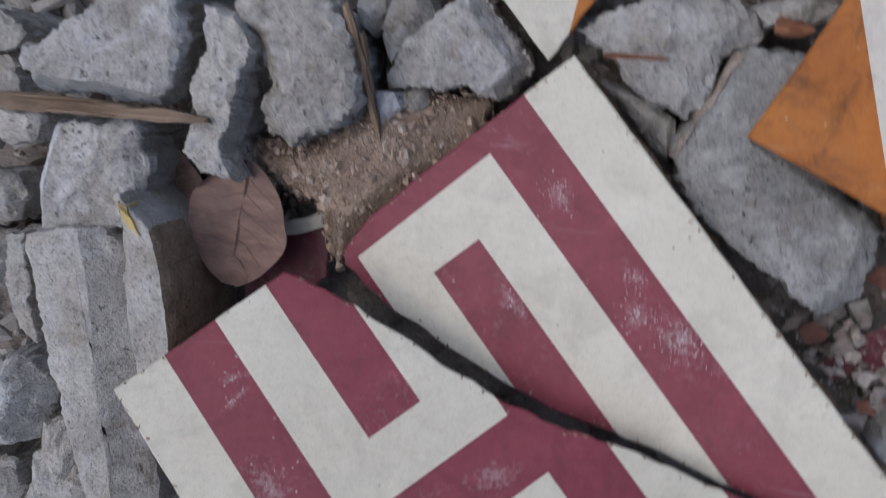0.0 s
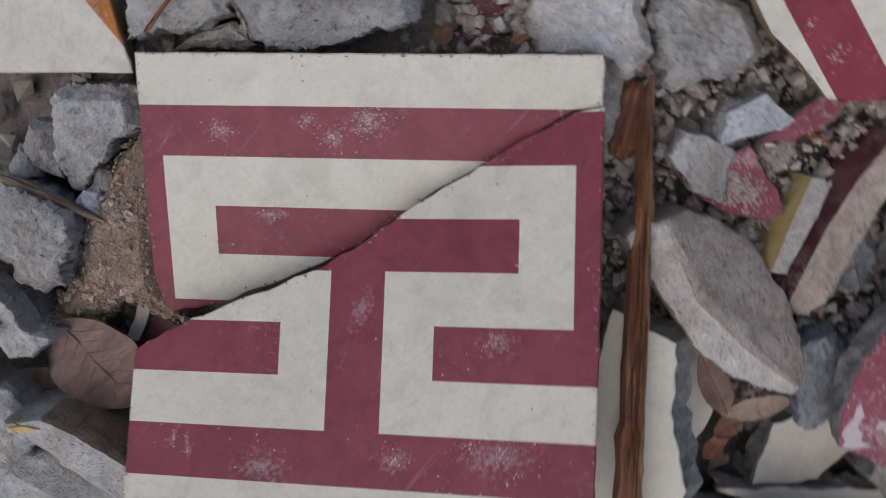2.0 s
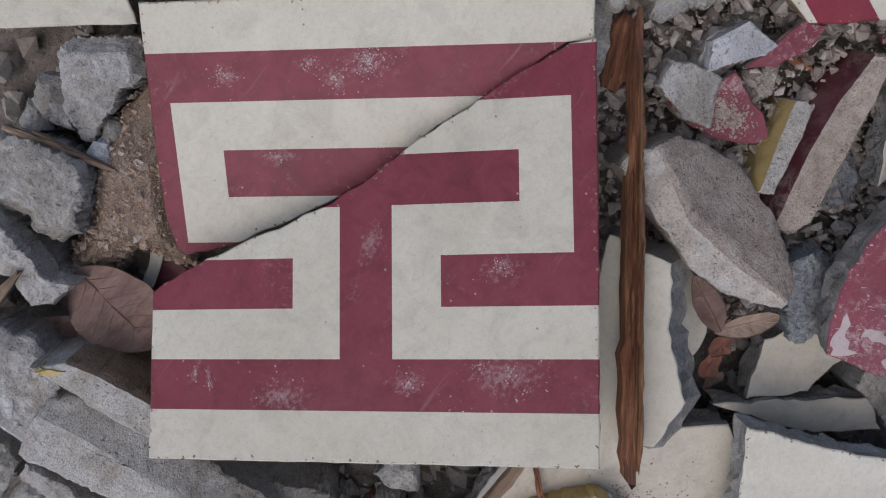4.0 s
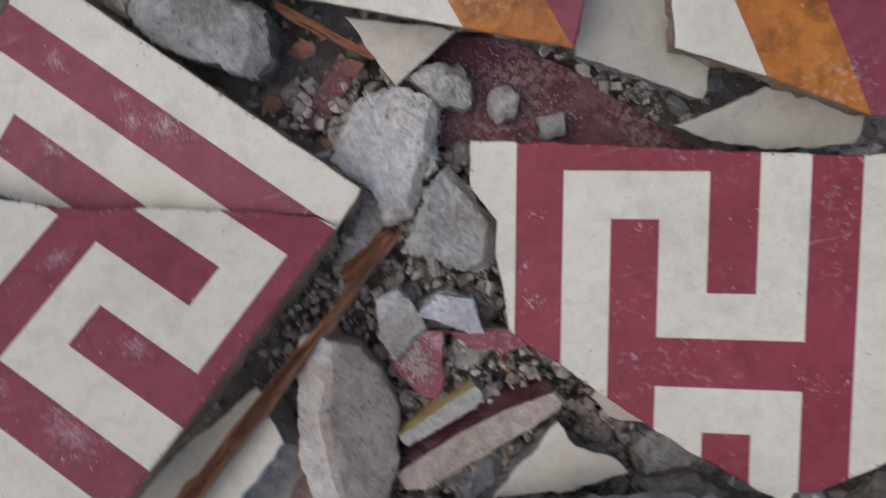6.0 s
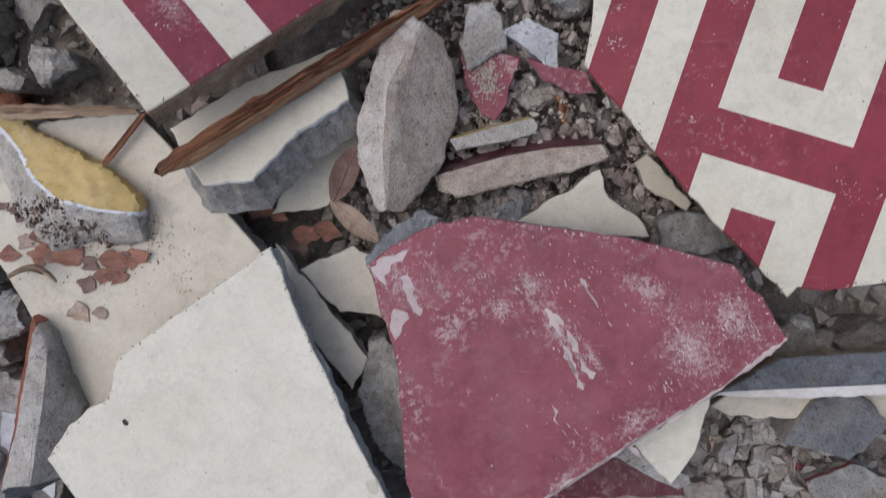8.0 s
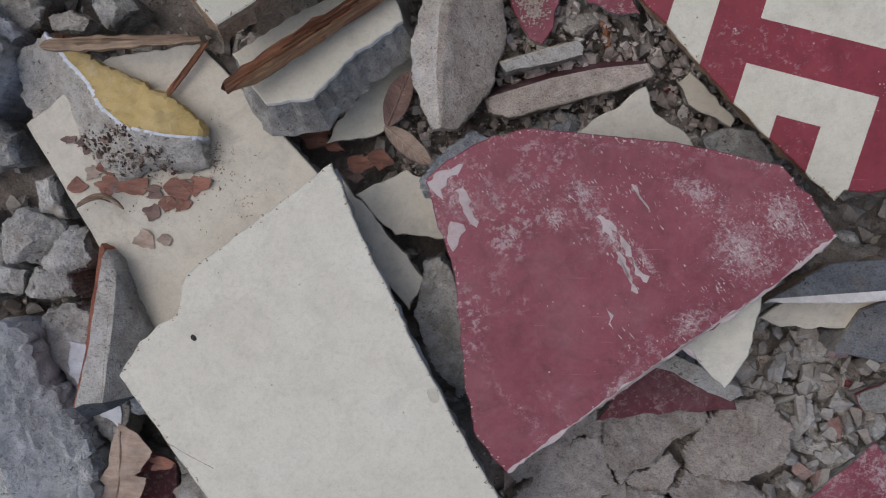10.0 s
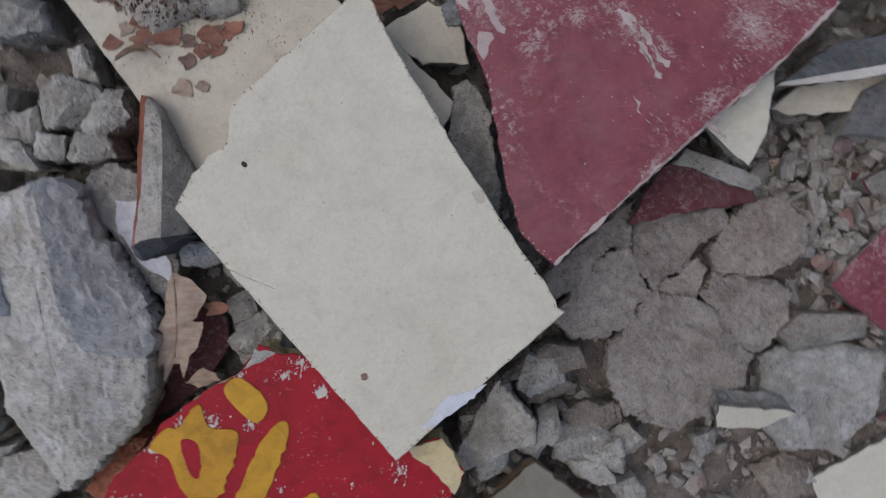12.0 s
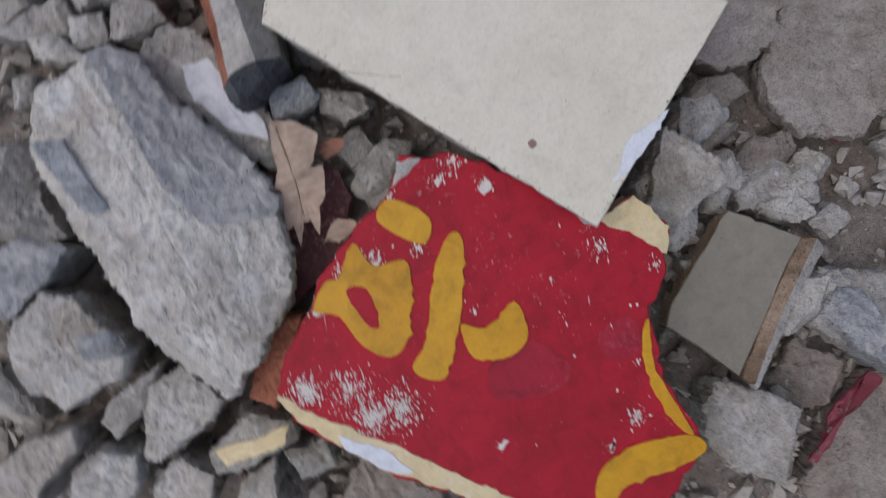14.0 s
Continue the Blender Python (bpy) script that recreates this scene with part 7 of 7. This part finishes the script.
thing = rock("rubble_chunk", "flat cracked plate of sandy plaster bedding", ragged(ccw([(0.17, -0.1136), (0.1842, -0.0892), (0.2089, -0.0717), (0.2217, -0.069), (0.2304, -0.0937), (0.2217, -0.1155), (0.1972, -0.125), (0.1796, -0.1236)]), 0.007, 0.0030, 221), 0.007, 0.045, PLASTER_BED, 221, flat=0.96, torn=1.5, facets=2, rough=1.1, tilt=(0.05, 0.02))
thing = rock("rubble_chunk", "flat cracked plate of sandy plaster bedding", ragged(ccw([(0.2024, -0.1373), (0.216, -0.1168), (0.2345, -0.0997), (0.2655, -0.1098), (0.2765, -0.1286), (0.2927, -0.1449), (0.2855, -0.1636), (0.2684, -0.1668), (0.2588, -0.18), (0.239, -0.1876), (0.2123, -0.1757), (0.202, -0.153)]), 0.007, 0.0030, 222), 0.009, 0.045, PLASTER_BED, 222, flat=0.96, torn=1.5, facets=2, rough=1.1, tilt=(-0.02, 0.04))
thing = rock("rubble_chunk", "flat cracked plate of sandy plaster bedding", ragged(ccw([(0.2622, -0.1024), (0.2744, -0.0896), (0.3146, -0.0992), (0.324, -0.1084), (0.3134, -0.1318), (0.2951, -0.145), (0.2799, -0.1395), (0.2737, -0.1249)]), 0.007, 0.0030, 223), 0.005, 0.045, PLASTER_BED, 223, flat=0.96, torn=1.5, facets=2, rough=1.1, tilt=(0.04, -0.05))
thing = rock("rubble_chunk", "flat cracked plate of sandy plaster bedding", ragged(ccw([(0.2372, -0.097), (0.2648, -0.0802), (0.2708, -0.0877), (0.2626, -0.105), (0.2435, -0.103)]), 0.007, 0.0030, 224), 0.003, 0.045, PLASTER_BED, 224, flat=0.96, torn=1.5, facets=2, rough=1.1, tilt=(0.06, 0.00))
thing = rock("rubble_chunk", "flat cracked plate of sandy plaster bedding", ragged(ccw([(0.166, -0.0829), (0.196, -0.06), (0.2277, -0.0388), (0.2222, -0.0679), (0.2014, -0.0732), (0.1821, -0.0938), (0.173, -0.0975)]), 0.007, 0.0030, 225), 0.010, 0.045, PLASTER_BED, 225, flat=0.96, torn=1.5, facets=2, rough=1.1, tilt=(-0.03, 0.05))
thing = rock("rubble_chunk", "flat grey concrete slab piece", [(0.2995, -0.1470), (0.3226, -0.1404), (0.3530, -0.1425), (0.3800, -0.1515), (0.3720, -0.1929), (0.3470, -0.2128), (0.3122, -0.2083), (0.2991, -0.1903), (0.3010, -0.1689)], 0.002, 0.040, CONCRETE, 226, flat=0.95, facets=2, rough=0.7)
thing = rock("rubble_chunk", "ridged brown tile piece", [(0.3109, -0.1308), (0.3243, -0.1194), (0.3663, -0.1240), (0.3655, -0.1395), (0.3181, -0.1447)], 0.012, 0.040, CLAY, 227, flat=0.95, facets=0, rough=0.6, ridges=[([(0.3080, -0.1370), (0.3700, -0.1310)], 0.6, EDGE, "grey side")])
thing = rock("rubble_chunk", "brown-grey broken plaster piece in the rubble", [(0.1306, -0.1448), (0.1638, -0.1242), (0.1833, -0.1280), (0.1874, -0.1405), (0.1585, -0.1460)], 0.018, 0.055, CLAY, 228, flat=0.8, facets=3)
thing = rock("rubble_chunk", "rough grey concrete chunk lying in the rubble", [(0.0950, -0.1899), (0.1304, -0.1404), (0.1507, -0.1667), (0.1497, -0.1789), (0.1158, -0.1900), (0.0980, -0.1955)], 0.040, 0.075, CONCRETE, 229, flat=0.85)
thing = rock("rubble_chunk", "pale mortar chunk with pitted broken faces", [(0.1517, -0.1810), (0.1565, -0.1650), (0.1673, -0.1652), (0.1689, -0.1807), (0.1619, -0.1881)], 0.020, 0.055, MORTAR, 230, facets=8, flat=0.4, rough=1.25)
thing = rock("rubble_chunk", "brown-grey broken plaster piece in the rubble", [(0.1707, -0.1741), (0.1861, -0.1661), (0.2115, -0.1720), (0.2105, -0.1851), (0.1842, -0.1903)], 0.000, 0.035, CLAY, 231, facets=8, flat=0.4, rough=1.25)
thing = rock("rubble_chunk", "brown-grey broken plaster piece in the rubble", [(0.1411, -0.1482), (0.1688, -0.1451), (0.1826, -0.1556), (0.1711, -0.1620), (0.1489, -0.1638)], 0.005, 0.040, CLAY, 232, facets=8, flat=0.4, rough=1.25)
thing = rock("rubble_chunk", "rough grey concrete chunk lying in the rubble", [(0.1808, -0.1953), (0.1976, -0.1913), (0.2093, -0.2053), (0.2068, -0.2144), (0.1852, -0.2088)], 0.010, 0.045, CONCRETE, 233, facets=8, flat=0.4, rough=1.25)
thing = rock("rubble_chunk", "rough grey concrete chunk lying in the rubble", [(0.2001, -0.1907), (0.2136, -0.1825), (0.2255, -0.1966), (0.2158, -0.2033), (0.2031, -0.2003)], 0.005, 0.040, CONCRETE, 234, facets=8, flat=0.4, rough=1.25)
thing = rock("rubble_chunk", "rough grey concrete chunk lying in the rubble", [(0.1997, -0.2206), (0.2147, -0.2182), (0.2212, -0.2300), (0.2059, -0.2362)], 0.005, 0.040, CONCRETE, 235, facets=8, flat=0.4, rough=1.25)
thing = rock("rubble_chunk", "brown-grey broken plaster piece in the rubble", [(0.2937, -0.2231), (0.3129, -0.2153), (0.3347, -0.2229), (0.3336, -0.2418), (0.3071, -0.2471)], -0.002, 0.033, CLAY, 236, facets=8, flat=0.4, rough=1.25)
thing = rock("rubble_chunk", "rough grey concrete chunk lying in the rubble", [(0.2546, -0.1969), (0.2697, -0.1926), (0.2707, -0.2059), (0.2592, -0.2105)], -0.002, 0.033, CONCRETE, 237, facets=8, flat=0.4, rough=1.25)
thing = rock("rubble_chunk", "square brownish mortar block", [(0.0984, -0.2934), (0.1102, -0.2818), (0.1294, -0.2947), (0.1497, -0.3139), (0.1346, -0.3337), (0.1243, -0.3503), (0.1011, -0.3295), (0.0929, -0.3154)], 0.020, 0.055, CONCRETE, 238, flat=0.85)
thing = rock("rubble_chunk", "rough grey concrete chunk lying in the rubble", [(0.1047, -0.1623), (0.1209, -0.1558), (0.1366, -0.1424), (0.1390, -0.1734), (0.1325, -0.1974), (0.1148, -0.2033)], 0.030, 0.065, CONCRETE, 239, facets=8, flat=0.4, rough=1.25)
thing = rock("rubble_chunk", "rough grey concrete chunk lying in the rubble", [(0.1502, -0.1299), (0.1708, -0.1344), (0.1732, -0.1497), (0.1510, -0.1574), (0.1419, -0.1502)], 0.020, 0.055, CONCRETE, 240, facets=8, flat=0.4, rough=1.25)
thing = rock("rubble_chunk", "rough grey concrete chunk lying in the rubble", [(0.1445, -0.1818), (0.1562, -0.1746), (0.1610, -0.1887), (0.1516, -0.1986), (0.1418, -0.1927)], 0.015, 0.050, CONCRETE, 241, facets=8, flat=0.4, rough=1.25)
thing = rock("rubble_chunk", "rough grey concrete chunk lying in the rubble", [(0.1633, -0.1823), (0.1902, -0.1778), (0.2024, -0.1917), (0.1852, -0.2074), (0.1626, -0.2014)], 0.005, 0.040, CONCRETE, 242, facets=8, flat=0.4, rough=1.25)
thing = rock("rubble_chunk", "pale mortar chunk with pitted broken faces", [(0.1895, -0.1970), (0.2050, -0.1896), (0.2090, -0.2017), (0.1983, -0.2060)], 0.010, 0.045, MORTAR, 243, facets=8, flat=0.4, rough=1.25)
thing = rock("rubble_chunk", "pale mortar chunk with pitted broken faces", [(0.1722, -0.2002), (0.1953, -0.2047), (0.2023, -0.2182), (0.1892, -0.2197), (0.1752, -0.2102)], 0.010, 0.045, MORTAR, 244, facets=8, flat=0.4, rough=1.25)
thing = rock("rubble_chunk", "pale mortar chunk with pitted broken faces", [(0.1469, -0.2691), (0.1769, -0.2473), (0.1991, -0.2532), (0.1804, -0.2731), (0.1618, -0.2755)], 0.020, 0.055, MORTAR, 245, facets=8, flat=0.4, rough=1.25)
thing = rock("rubble_chunk", "rough grey concrete chunk lying in the rubble", [(0.1747, -0.2501), (0.1959, -0.2504), (0.2275, -0.2674), (0.2111, -0.3080), (0.1903, -0.2991), (0.1752, -0.2749)], 0.015, 0.050, CONCRETE, 246, facets=8, flat=0.4, rough=1.25)
thing = rock("rubble_chunk", "slate-blue painted mortar chunk", [(0.1799, -0.2717), (0.1905, -0.2609), (0.2029, -0.2645), (0.2130, -0.2996), (0.2184, -0.3295), (0.1994, -0.3143), (0.1864, -0.2881)], 0.030, 0.065, BLUEGREY, 247, facets=8, flat=0.4, rough=1.25)
thing = rock("rubble_chunk", "brown-grey broken plaster piece in the rubble", [(0.1475, -0.3041), (0.1668, -0.2835), (0.1928, -0.3092), (0.1791, -0.3250), (0.1560, -0.3277)], 0.000, 0.035, CLAY, 248, facets=8, flat=0.4, rough=1.25)
thing = rock("rubble_chunk", "mortar slab with a maroon line along its edge", [(0.1344, -0.3608), (0.1731, -0.3276), (0.1995, -0.3159), (0.2309, -0.3277), (0.2001, -0.4042), (0.1386, -0.3770)], 0.012, 0.047, CLAY, 249, flat=0.9)
draped("face_layer", thing, [(0.1446, -0.3474), (0.1715, -0.3243), (0.1967, -0.3143), (0.2007, -0.3202), (0.1721, -0.3315), (0.1463, -0.3517)], RED, 250, label="maroon line")
thing = rock("rubble_chunk", "rough grey concrete chunk lying in the rubble", [(0.1210, -0.2134), (0.1327, -0.2149), (0.1263, -0.2261), (0.1186, -0.2235)], 0.015, 0.050, CONCRETE, 251, facets=8, flat=0.4, rough=1.25)
# wood
splinter("wood_splinter", "long splintered red-brown strip of wood beside a tile", (0.0240, 0.1272, 0.0940), (0.1877, 0.2453, 0.0300), 0.0096, 0.0115, WOOD, 252, 15, torn=WOOD_TORN)
splinter("wood_splinter", "weathered wooden stick among the rubble", (-0.1693, 0.3977, 0.0500), (-0.0797, 0.3939, 0.0450), 0.0070, 0.0040, WOOD_PALE, 253, 4)
splinter("wood_splinter", "thin pale sliver of wood", (-0.0308, 0.4354, 0.0350), (-0.0214, 0.3879, 0.0200), 0.0040, 0.0030, WOOD_PALE, 254, 3)
splinter("wood_splinter", "thin dry twig on sand", (-0.0263, 0.4260, 0.0300), (-0.0243, 0.3973, 0.0200), 0.0030, 0.0030, WOOD_PALE, 255, 2)
splinter("wood_splinter", "weathered wooden stick on a cream tile", (-0.0823, 0.1534, 0.0600), (0.0018, 0.1555, 0.0600), 0.0080, 0.0060, WOOD_PALE, 256, 4)
splinter("wood_splinter", "small dark wood splinter on a cream tile", (-0.0237, 0.1271, 0.0450), (0.0004, 0.1561, 0.0480), 0.0040, 0.0030, WOOD, 257, 3)
splinter("wood_splinter", "broken brown wood piece under a tile", (0.1528, 0.2292, 0.0200), (0.1846, 0.2461, 0.0200), 0.0120, 0.0060, WOOD, 258, 4)
splinter("wood_splinter", "thin twig lying on mortar", (0.0604, 0.4216, 0.0350), (0.0816, 0.4211, 0.0400), 0.0020, 0.0020, WOOD, 259, 2)
splinter("wood_splinter", "small brown chip of wood", (0.2191, 0.1752, 0.0150), (0.2232, 0.1548, 0.0120), 0.0060, 0.0040, WOOD, 260, 3)
splinter("wood_splinter", "red-brown chips of wood", (0.1145, 0.4332, 0.0300), (0.1268, 0.4327, 0.0300), 0.0060, 0.0030, WOOD, 261, 3)
# leaves
leaf("dry_leaf", "curled brown dry leaf lying in a hollow", (-0.0735, 0.3764), (-0.0833, 0.3254), 0.0420, LEAF, 262, z=0.022, curl=0.12)
leaf("dry_leaf", "dark dry leaf in a hollow", (-0.1144, 0.3783), (-0.1030, 0.3288), 0.0260, LEAF, 263, z=0.008, curl=0.1)
thing = broken_tile("broken_tile", "dark maroon tile fragment under a torn leaf", (-0.0639, -0.1201), (0.0000, 0.000, 0.000), [(-0.0098, 0.0437), (0.0275, 0.0281), (0.0286, 0.0106), (0.0102, -0.0123), (-0.0073, -0.0254), (-0.0258, -0.0330), (-0.0234, -0.0117)], RED_DARK, seed=264)
torn_leaf("dry_leaf", "pale torn lobed dry leaf between rubble pieces", [(-0.0577, -0.0577), (-0.0468, -0.0631), (-0.0380, -0.0741), (-0.0452, -0.0859), (-0.0542, -0.0878), (-0.0417, -0.0895), (-0.0465, -0.1043), (-0.0518, -0.1087), (-0.0574, -0.1219), (-0.0588, -0.1133), (-0.0625, -0.1131), (-0.0691, -0.1249), (-0.0675, -0.1122), (-0.0726, -0.1145), (-0.0703, -0.1054), (-0.0665, -0.0943), (-0.0696, -0.0914), (-0.0640, -0.0827), (-0.0624, -0.0708)], [(-0.0566, -0.0625), (-0.0573, -0.0729), (-0.0578, -0.0828), (-0.0583, -0.0914), (-0.0596, -0.1004), (-0.0612, -0.1092)], 0.034, LEAF_PALE, 265)
scrap("leaf_scrap", "pale torn piece of dry leaf", (-0.0482, -0.1249), 0.0300, 0.0110, LEAF_PALE, 266)
scrap("leaf_scrap", "rust-red dry leaf scrap in rubble", (-0.0358, -0.0822), 0.0300, 0.0090, LEAF_RED, 267)
leaf("dry_leaf", "pale curled dry leaf against mortar", (0.0978, 0.1123), (0.1108, 0.1422), 0.0140, LEAF, 268, z=0.035, curl=0.5)
leaf("dry_leaf", "pale curled dry leaf in rubble", (0.0959, 0.1126), (0.1216, 0.0915), 0.0120, LEAF_PALE, 269, z=0.032, curl=0.6)
def top_of(thing, x, y):
    """The height of a thing at a place in plan."""
    best, z = 1e9, 0.0
    for piece in (thing, *thing.children):
        if piece.data and len(piece.data.vertices):
            co = np.array([v.co for v in piece.data.vertices])
            co = co[: len(co) * 4 // 5] + np.array(thing.location)
            d = np.hypot(co[:, 0] - x, co[:, 1] - y)
            if d.min() < best:
                best, z = float(d.min()), float(co[d.argmin(), 2])
    return z


# scraps lying on the dirty cream tile
scrap("leaf_scrap", "small torn leaf scrap on a dirty cream tile", (-0.0786, 0.0784), 0.0365, 0.0075, LEAF_RED, 270)
scrap("leaf_scrap", "small torn leaf scrap on a dirty cream tile", (-0.0606, 0.0782), 0.0376, 0.0090, LEAF_RED, 271)
scrap("leaf_scrap", "small torn leaf scrap on a dirty cream tile", (-0.0680, 0.0858), 0.0372, 0.0070, LEAF_PALE, 272)
scrap("leaf_scrap", "small torn leaf scrap on a dirty cream tile", (-0.0414, 0.0781), 0.0388, 0.0110, LEAF_RED, 273)
scrap("leaf_scrap", "small torn leaf scrap on a dirty cream tile", (-0.0343, 0.0634), 0.0392, 0.0080, LEAF, 274)
scrap("leaf_scrap", "small torn leaf scrap on a dirty cream tile", (-0.0188, 0.0763), 0.0401, 0.0100, LEAF_RED, 275)
scrap("leaf_scrap", "small torn leaf scrap on a dirty cream tile", (-0.0087, 0.0794), 0.0407, 0.0110, LEAF_RED, 276)
scrap("leaf_scrap", "small torn leaf scrap on a dirty cream tile", (-0.0156, 0.0682), 0.0403, 0.0080, LEAF_RED, 277)
scrap("leaf_scrap", "small torn leaf scrap on a dirty cream tile", (-0.0323, 0.0748), 0.0393, 0.0080, LEAF, 278)
scrap("leaf_scrap", "small torn leaf scrap on a dirty cream tile", (-0.0694, 0.1011), 0.0371, 0.0080, LEAF, 279)
scrap("leaf_scrap", "small torn leaf scrap on a dirty cream tile", (-0.0576, 0.0896), 0.0378, 0.0080, LEAF_RED, 280)
scrap("leaf_scrap", "small torn leaf scrap on a dirty cream tile", (-0.0527, 0.0782), 0.0381, 0.0060, LEAF, 281)
scrap("leaf_scrap", "small torn leaf scrap on a dirty cream tile", (-0.0814, 0.1046), 0.0364, 0.0050, LEAF, 282)
scrap("leaf_scrap", "small torn leaf scrap on a dirty cream tile", (-0.0380, 0.0478), 0.0390, 0.0090, LEAF_PALE, 283)
scrap("leaf_scrap", "small torn leaf scrap on a dirty cream tile", (-0.0261, 0.0491), 0.0397, 0.0060, LEAF_PALE, 284)
scrap("leaf_scrap", "small torn leaf scrap on a dirty cream tile", (-0.0257, 0.0682), 0.0397, 0.0070, LEAF_RED, 285)
scrap("leaf_scrap", "rust-red dry leaf scrap in a crevice", (0.0550, 0.1081), 0.0120, 0.0120, LEAF_RED, 286)
scrap("leaf_scrap", "rust-red dry leaf scrap in a crevice", (0.0634, 0.1030), 0.0120, 0.0090, LEAF_RED, 287)
scrap("leaf_scrap", "rust-red dry leaf scrap in a crevice", (0.0803, 0.0928), 0.0120, 0.0090, LEAF_RED, 288)
scrap("leaf_scrap", "rust-red dry leaf scrap in a crevice", (0.0921, 0.0944), 0.0120, 0.0090, LEAF_RED, 289)
scrap("leaf_scrap", "rust-red dry leaf scrap in a crevice", (0.0768, 0.0861), 0.0120, 0.0080, LEAF, 290)
scrap("leaf_scrap", "tiny brown leaf crumb on fallen plaster", (-0.0557, 0.1040), top_of(plaster, -0.0557, 0.1040), 0.0032, LEAF, 291)
scrap("leaf_scrap", "tiny brown leaf crumb on fallen plaster", (-0.0409, 0.0961), top_of(plaster, -0.0409, 0.0961), 0.0030, LEAF, 292)
scrap("leaf_scrap", "tiny brown leaf crumb on fallen plaster", (-0.0349, 0.0927), top_of(plaster, -0.0349, 0.0927), 0.0025, LEAF, 293)
scrap("leaf_scrap", "tiny brown leaf crumb on fallen plaster", (-0.0185, 0.0872), top_of(plaster, -0.0185, 0.0872), 0.0030, LEAF_RED, 294)
scrap("leaf_scrap", "tiny brown leaf crumb on fallen plaster", (-0.0126, 0.0808), top_of(plaster, -0.0126, 0.0808), 0.0030, LEAF, 295)
scrap("leaf_scrap", "tiny brown leaf crumb on fallen plaster", (-0.0620, 0.0950), top_of(plaster, -0.0620, 0.0950), 0.0030, LEAF, 296)
splinter("wood_splinter", "curled bark strip on a dirty cream tile", (-0.0736, 0.0676, 0.0467), (-0.0479, 0.0661, 0.0467), 0.0040, 0.0030, WOOD_PALE, 297, 2, bend=-0.006)
# loose gravel and grit
thing = rock("sand_mound", "mound of brown crumbly sand", [(-0.0762, 0.3829), (-0.0594, 0.3861), (-0.0317, 0.4007), (-0.0048, 0.4041), (0.0171, 0.4030), (0.0113, 0.3856), (-0.0081, 0.3668), (-0.0307, 0.3469), (-0.0424, 0.3343), (-0.0498, 0.3594), (-0.0690, 0.3696)], 0.022, 0.057, SAND, 298, flat=0.15, facets=9, rough=0.6)
grains_on("sand_grain_cover", "loose brown sand grains and crumbs", thing, 5200, SANDS, 3, (0.0003, 0.0008))
grains_on("sand_lumps", "small lumps of caked brown sand", thing, 320, SANDS, 4, (0.0009, 0.0032))
loose_rubble(105, 3, (-0.36, 0.0, -0.42, 0.5), (0.005, 0.019), 0.0, (CONCRETE, MORTAR, CONCRETE, CLAY), "small broken lump of grey mortar")
loose_rubble(85, 6, (0.291, 0.417, -0.086, 0.006), (0.005, 0.012), 0.008, (CLAY, MORTAR, CONCRETE, BEIGE), "small broken lump of grey-brown mortar")
loose_rubble(45, 4, (0.0, 0.3, 0.08, 0.5), (0.005, 0.014), 0.0, (CONCRETE, MORTAR, CLAY), "small broken lump of grey mortar")
loose_rubble(65, 5, (0.1, 0.55, -0.42, 0.1), (0.006, 0.016), 0.0, (CONCRETE, MORTAR, CLAY, CLAY), "small broken lump of grey-brown mortar")
SHELTERED.append([(-0.1048, 0.2969), (0.0271, 0.1532), (0.0614, 0.1793), (0.1130, 0.2187), (0.1627, 0.2573), (0.1536, 0.2644), (0.1247, 0.2752), (0.1020, 0.2823), (0.0853, 0.2880), (0.0733, 0.2914), (0.0495, 0.2969), (0.0316, 0.3039), (0.0158, 0.3112), (0.0011, 0.3196), (-0.0126, 0.3257), (-0.0245, 0.3317), (-0.0418, 0.3387), (-0.0486, 0.3403)])
SHELTERED.append([(0.0500, 0.4213), (0.1776, 0.2712), (0.1620, 0.2564), (0.1534, 0.2648), (0.1237, 0.2738), (0.0949, 0.2833), (0.0738, 0.2894), (0.0501, 0.2940), (0.0327, 0.3011), (0.0130, 0.3102), (-0.0077, 0.3208), (-0.0209, 0.3291), (-0.0335, 0.3383), (-0.0344, 0.3442), (-0.0243, 0.3574), (-0.0086, 0.3719), (0.0209, 0.3967)])
SHELTERED.append([(0.2027, 0.3205), (0.2415, 0.3370), (0.2694, 0.3261), (0.2971, 0.3029), (0.3499, 0.2448), (0.3069, 0.2351), (0.2478, 0.2706), (0.2139, 0.2833)])
scatter("rubble_bed", "small broken mortar lumps between larger pieces", 900, 0.009, 0.02, PEBBLE, 15, (-0.4, 0.56, -0.45, 0.55), 0.002, 1.6)
scatter("gravel", "mixed grey gravel with brick and maroon chips", 8500, 0.004, 0.015, PEBBLE, 5, (-0.42, 0.62, -0.5, 0.62), 0.002)
scatter("crumbs", "grey mortar crumbs between the tiles", 9000, 0.0012, 0.009, GRAINS, 8, (0.1, 0.34, 0.06, 0.33), 0.012, 3.4)
scatter("pebbles", "pale grey pebbles beside cracked plaster", 420, 0.006, 0.017, PEBBLE, 9, (0.24, 0.4, -0.1, 0.04), 0.012)
scatter("grit", "fine brown-grey grit and dust crumbs", 9000, 0.0012, 0.004, GRAINS, 6, (-0.3, 0.5, -0.4, 0.55), 0.001)
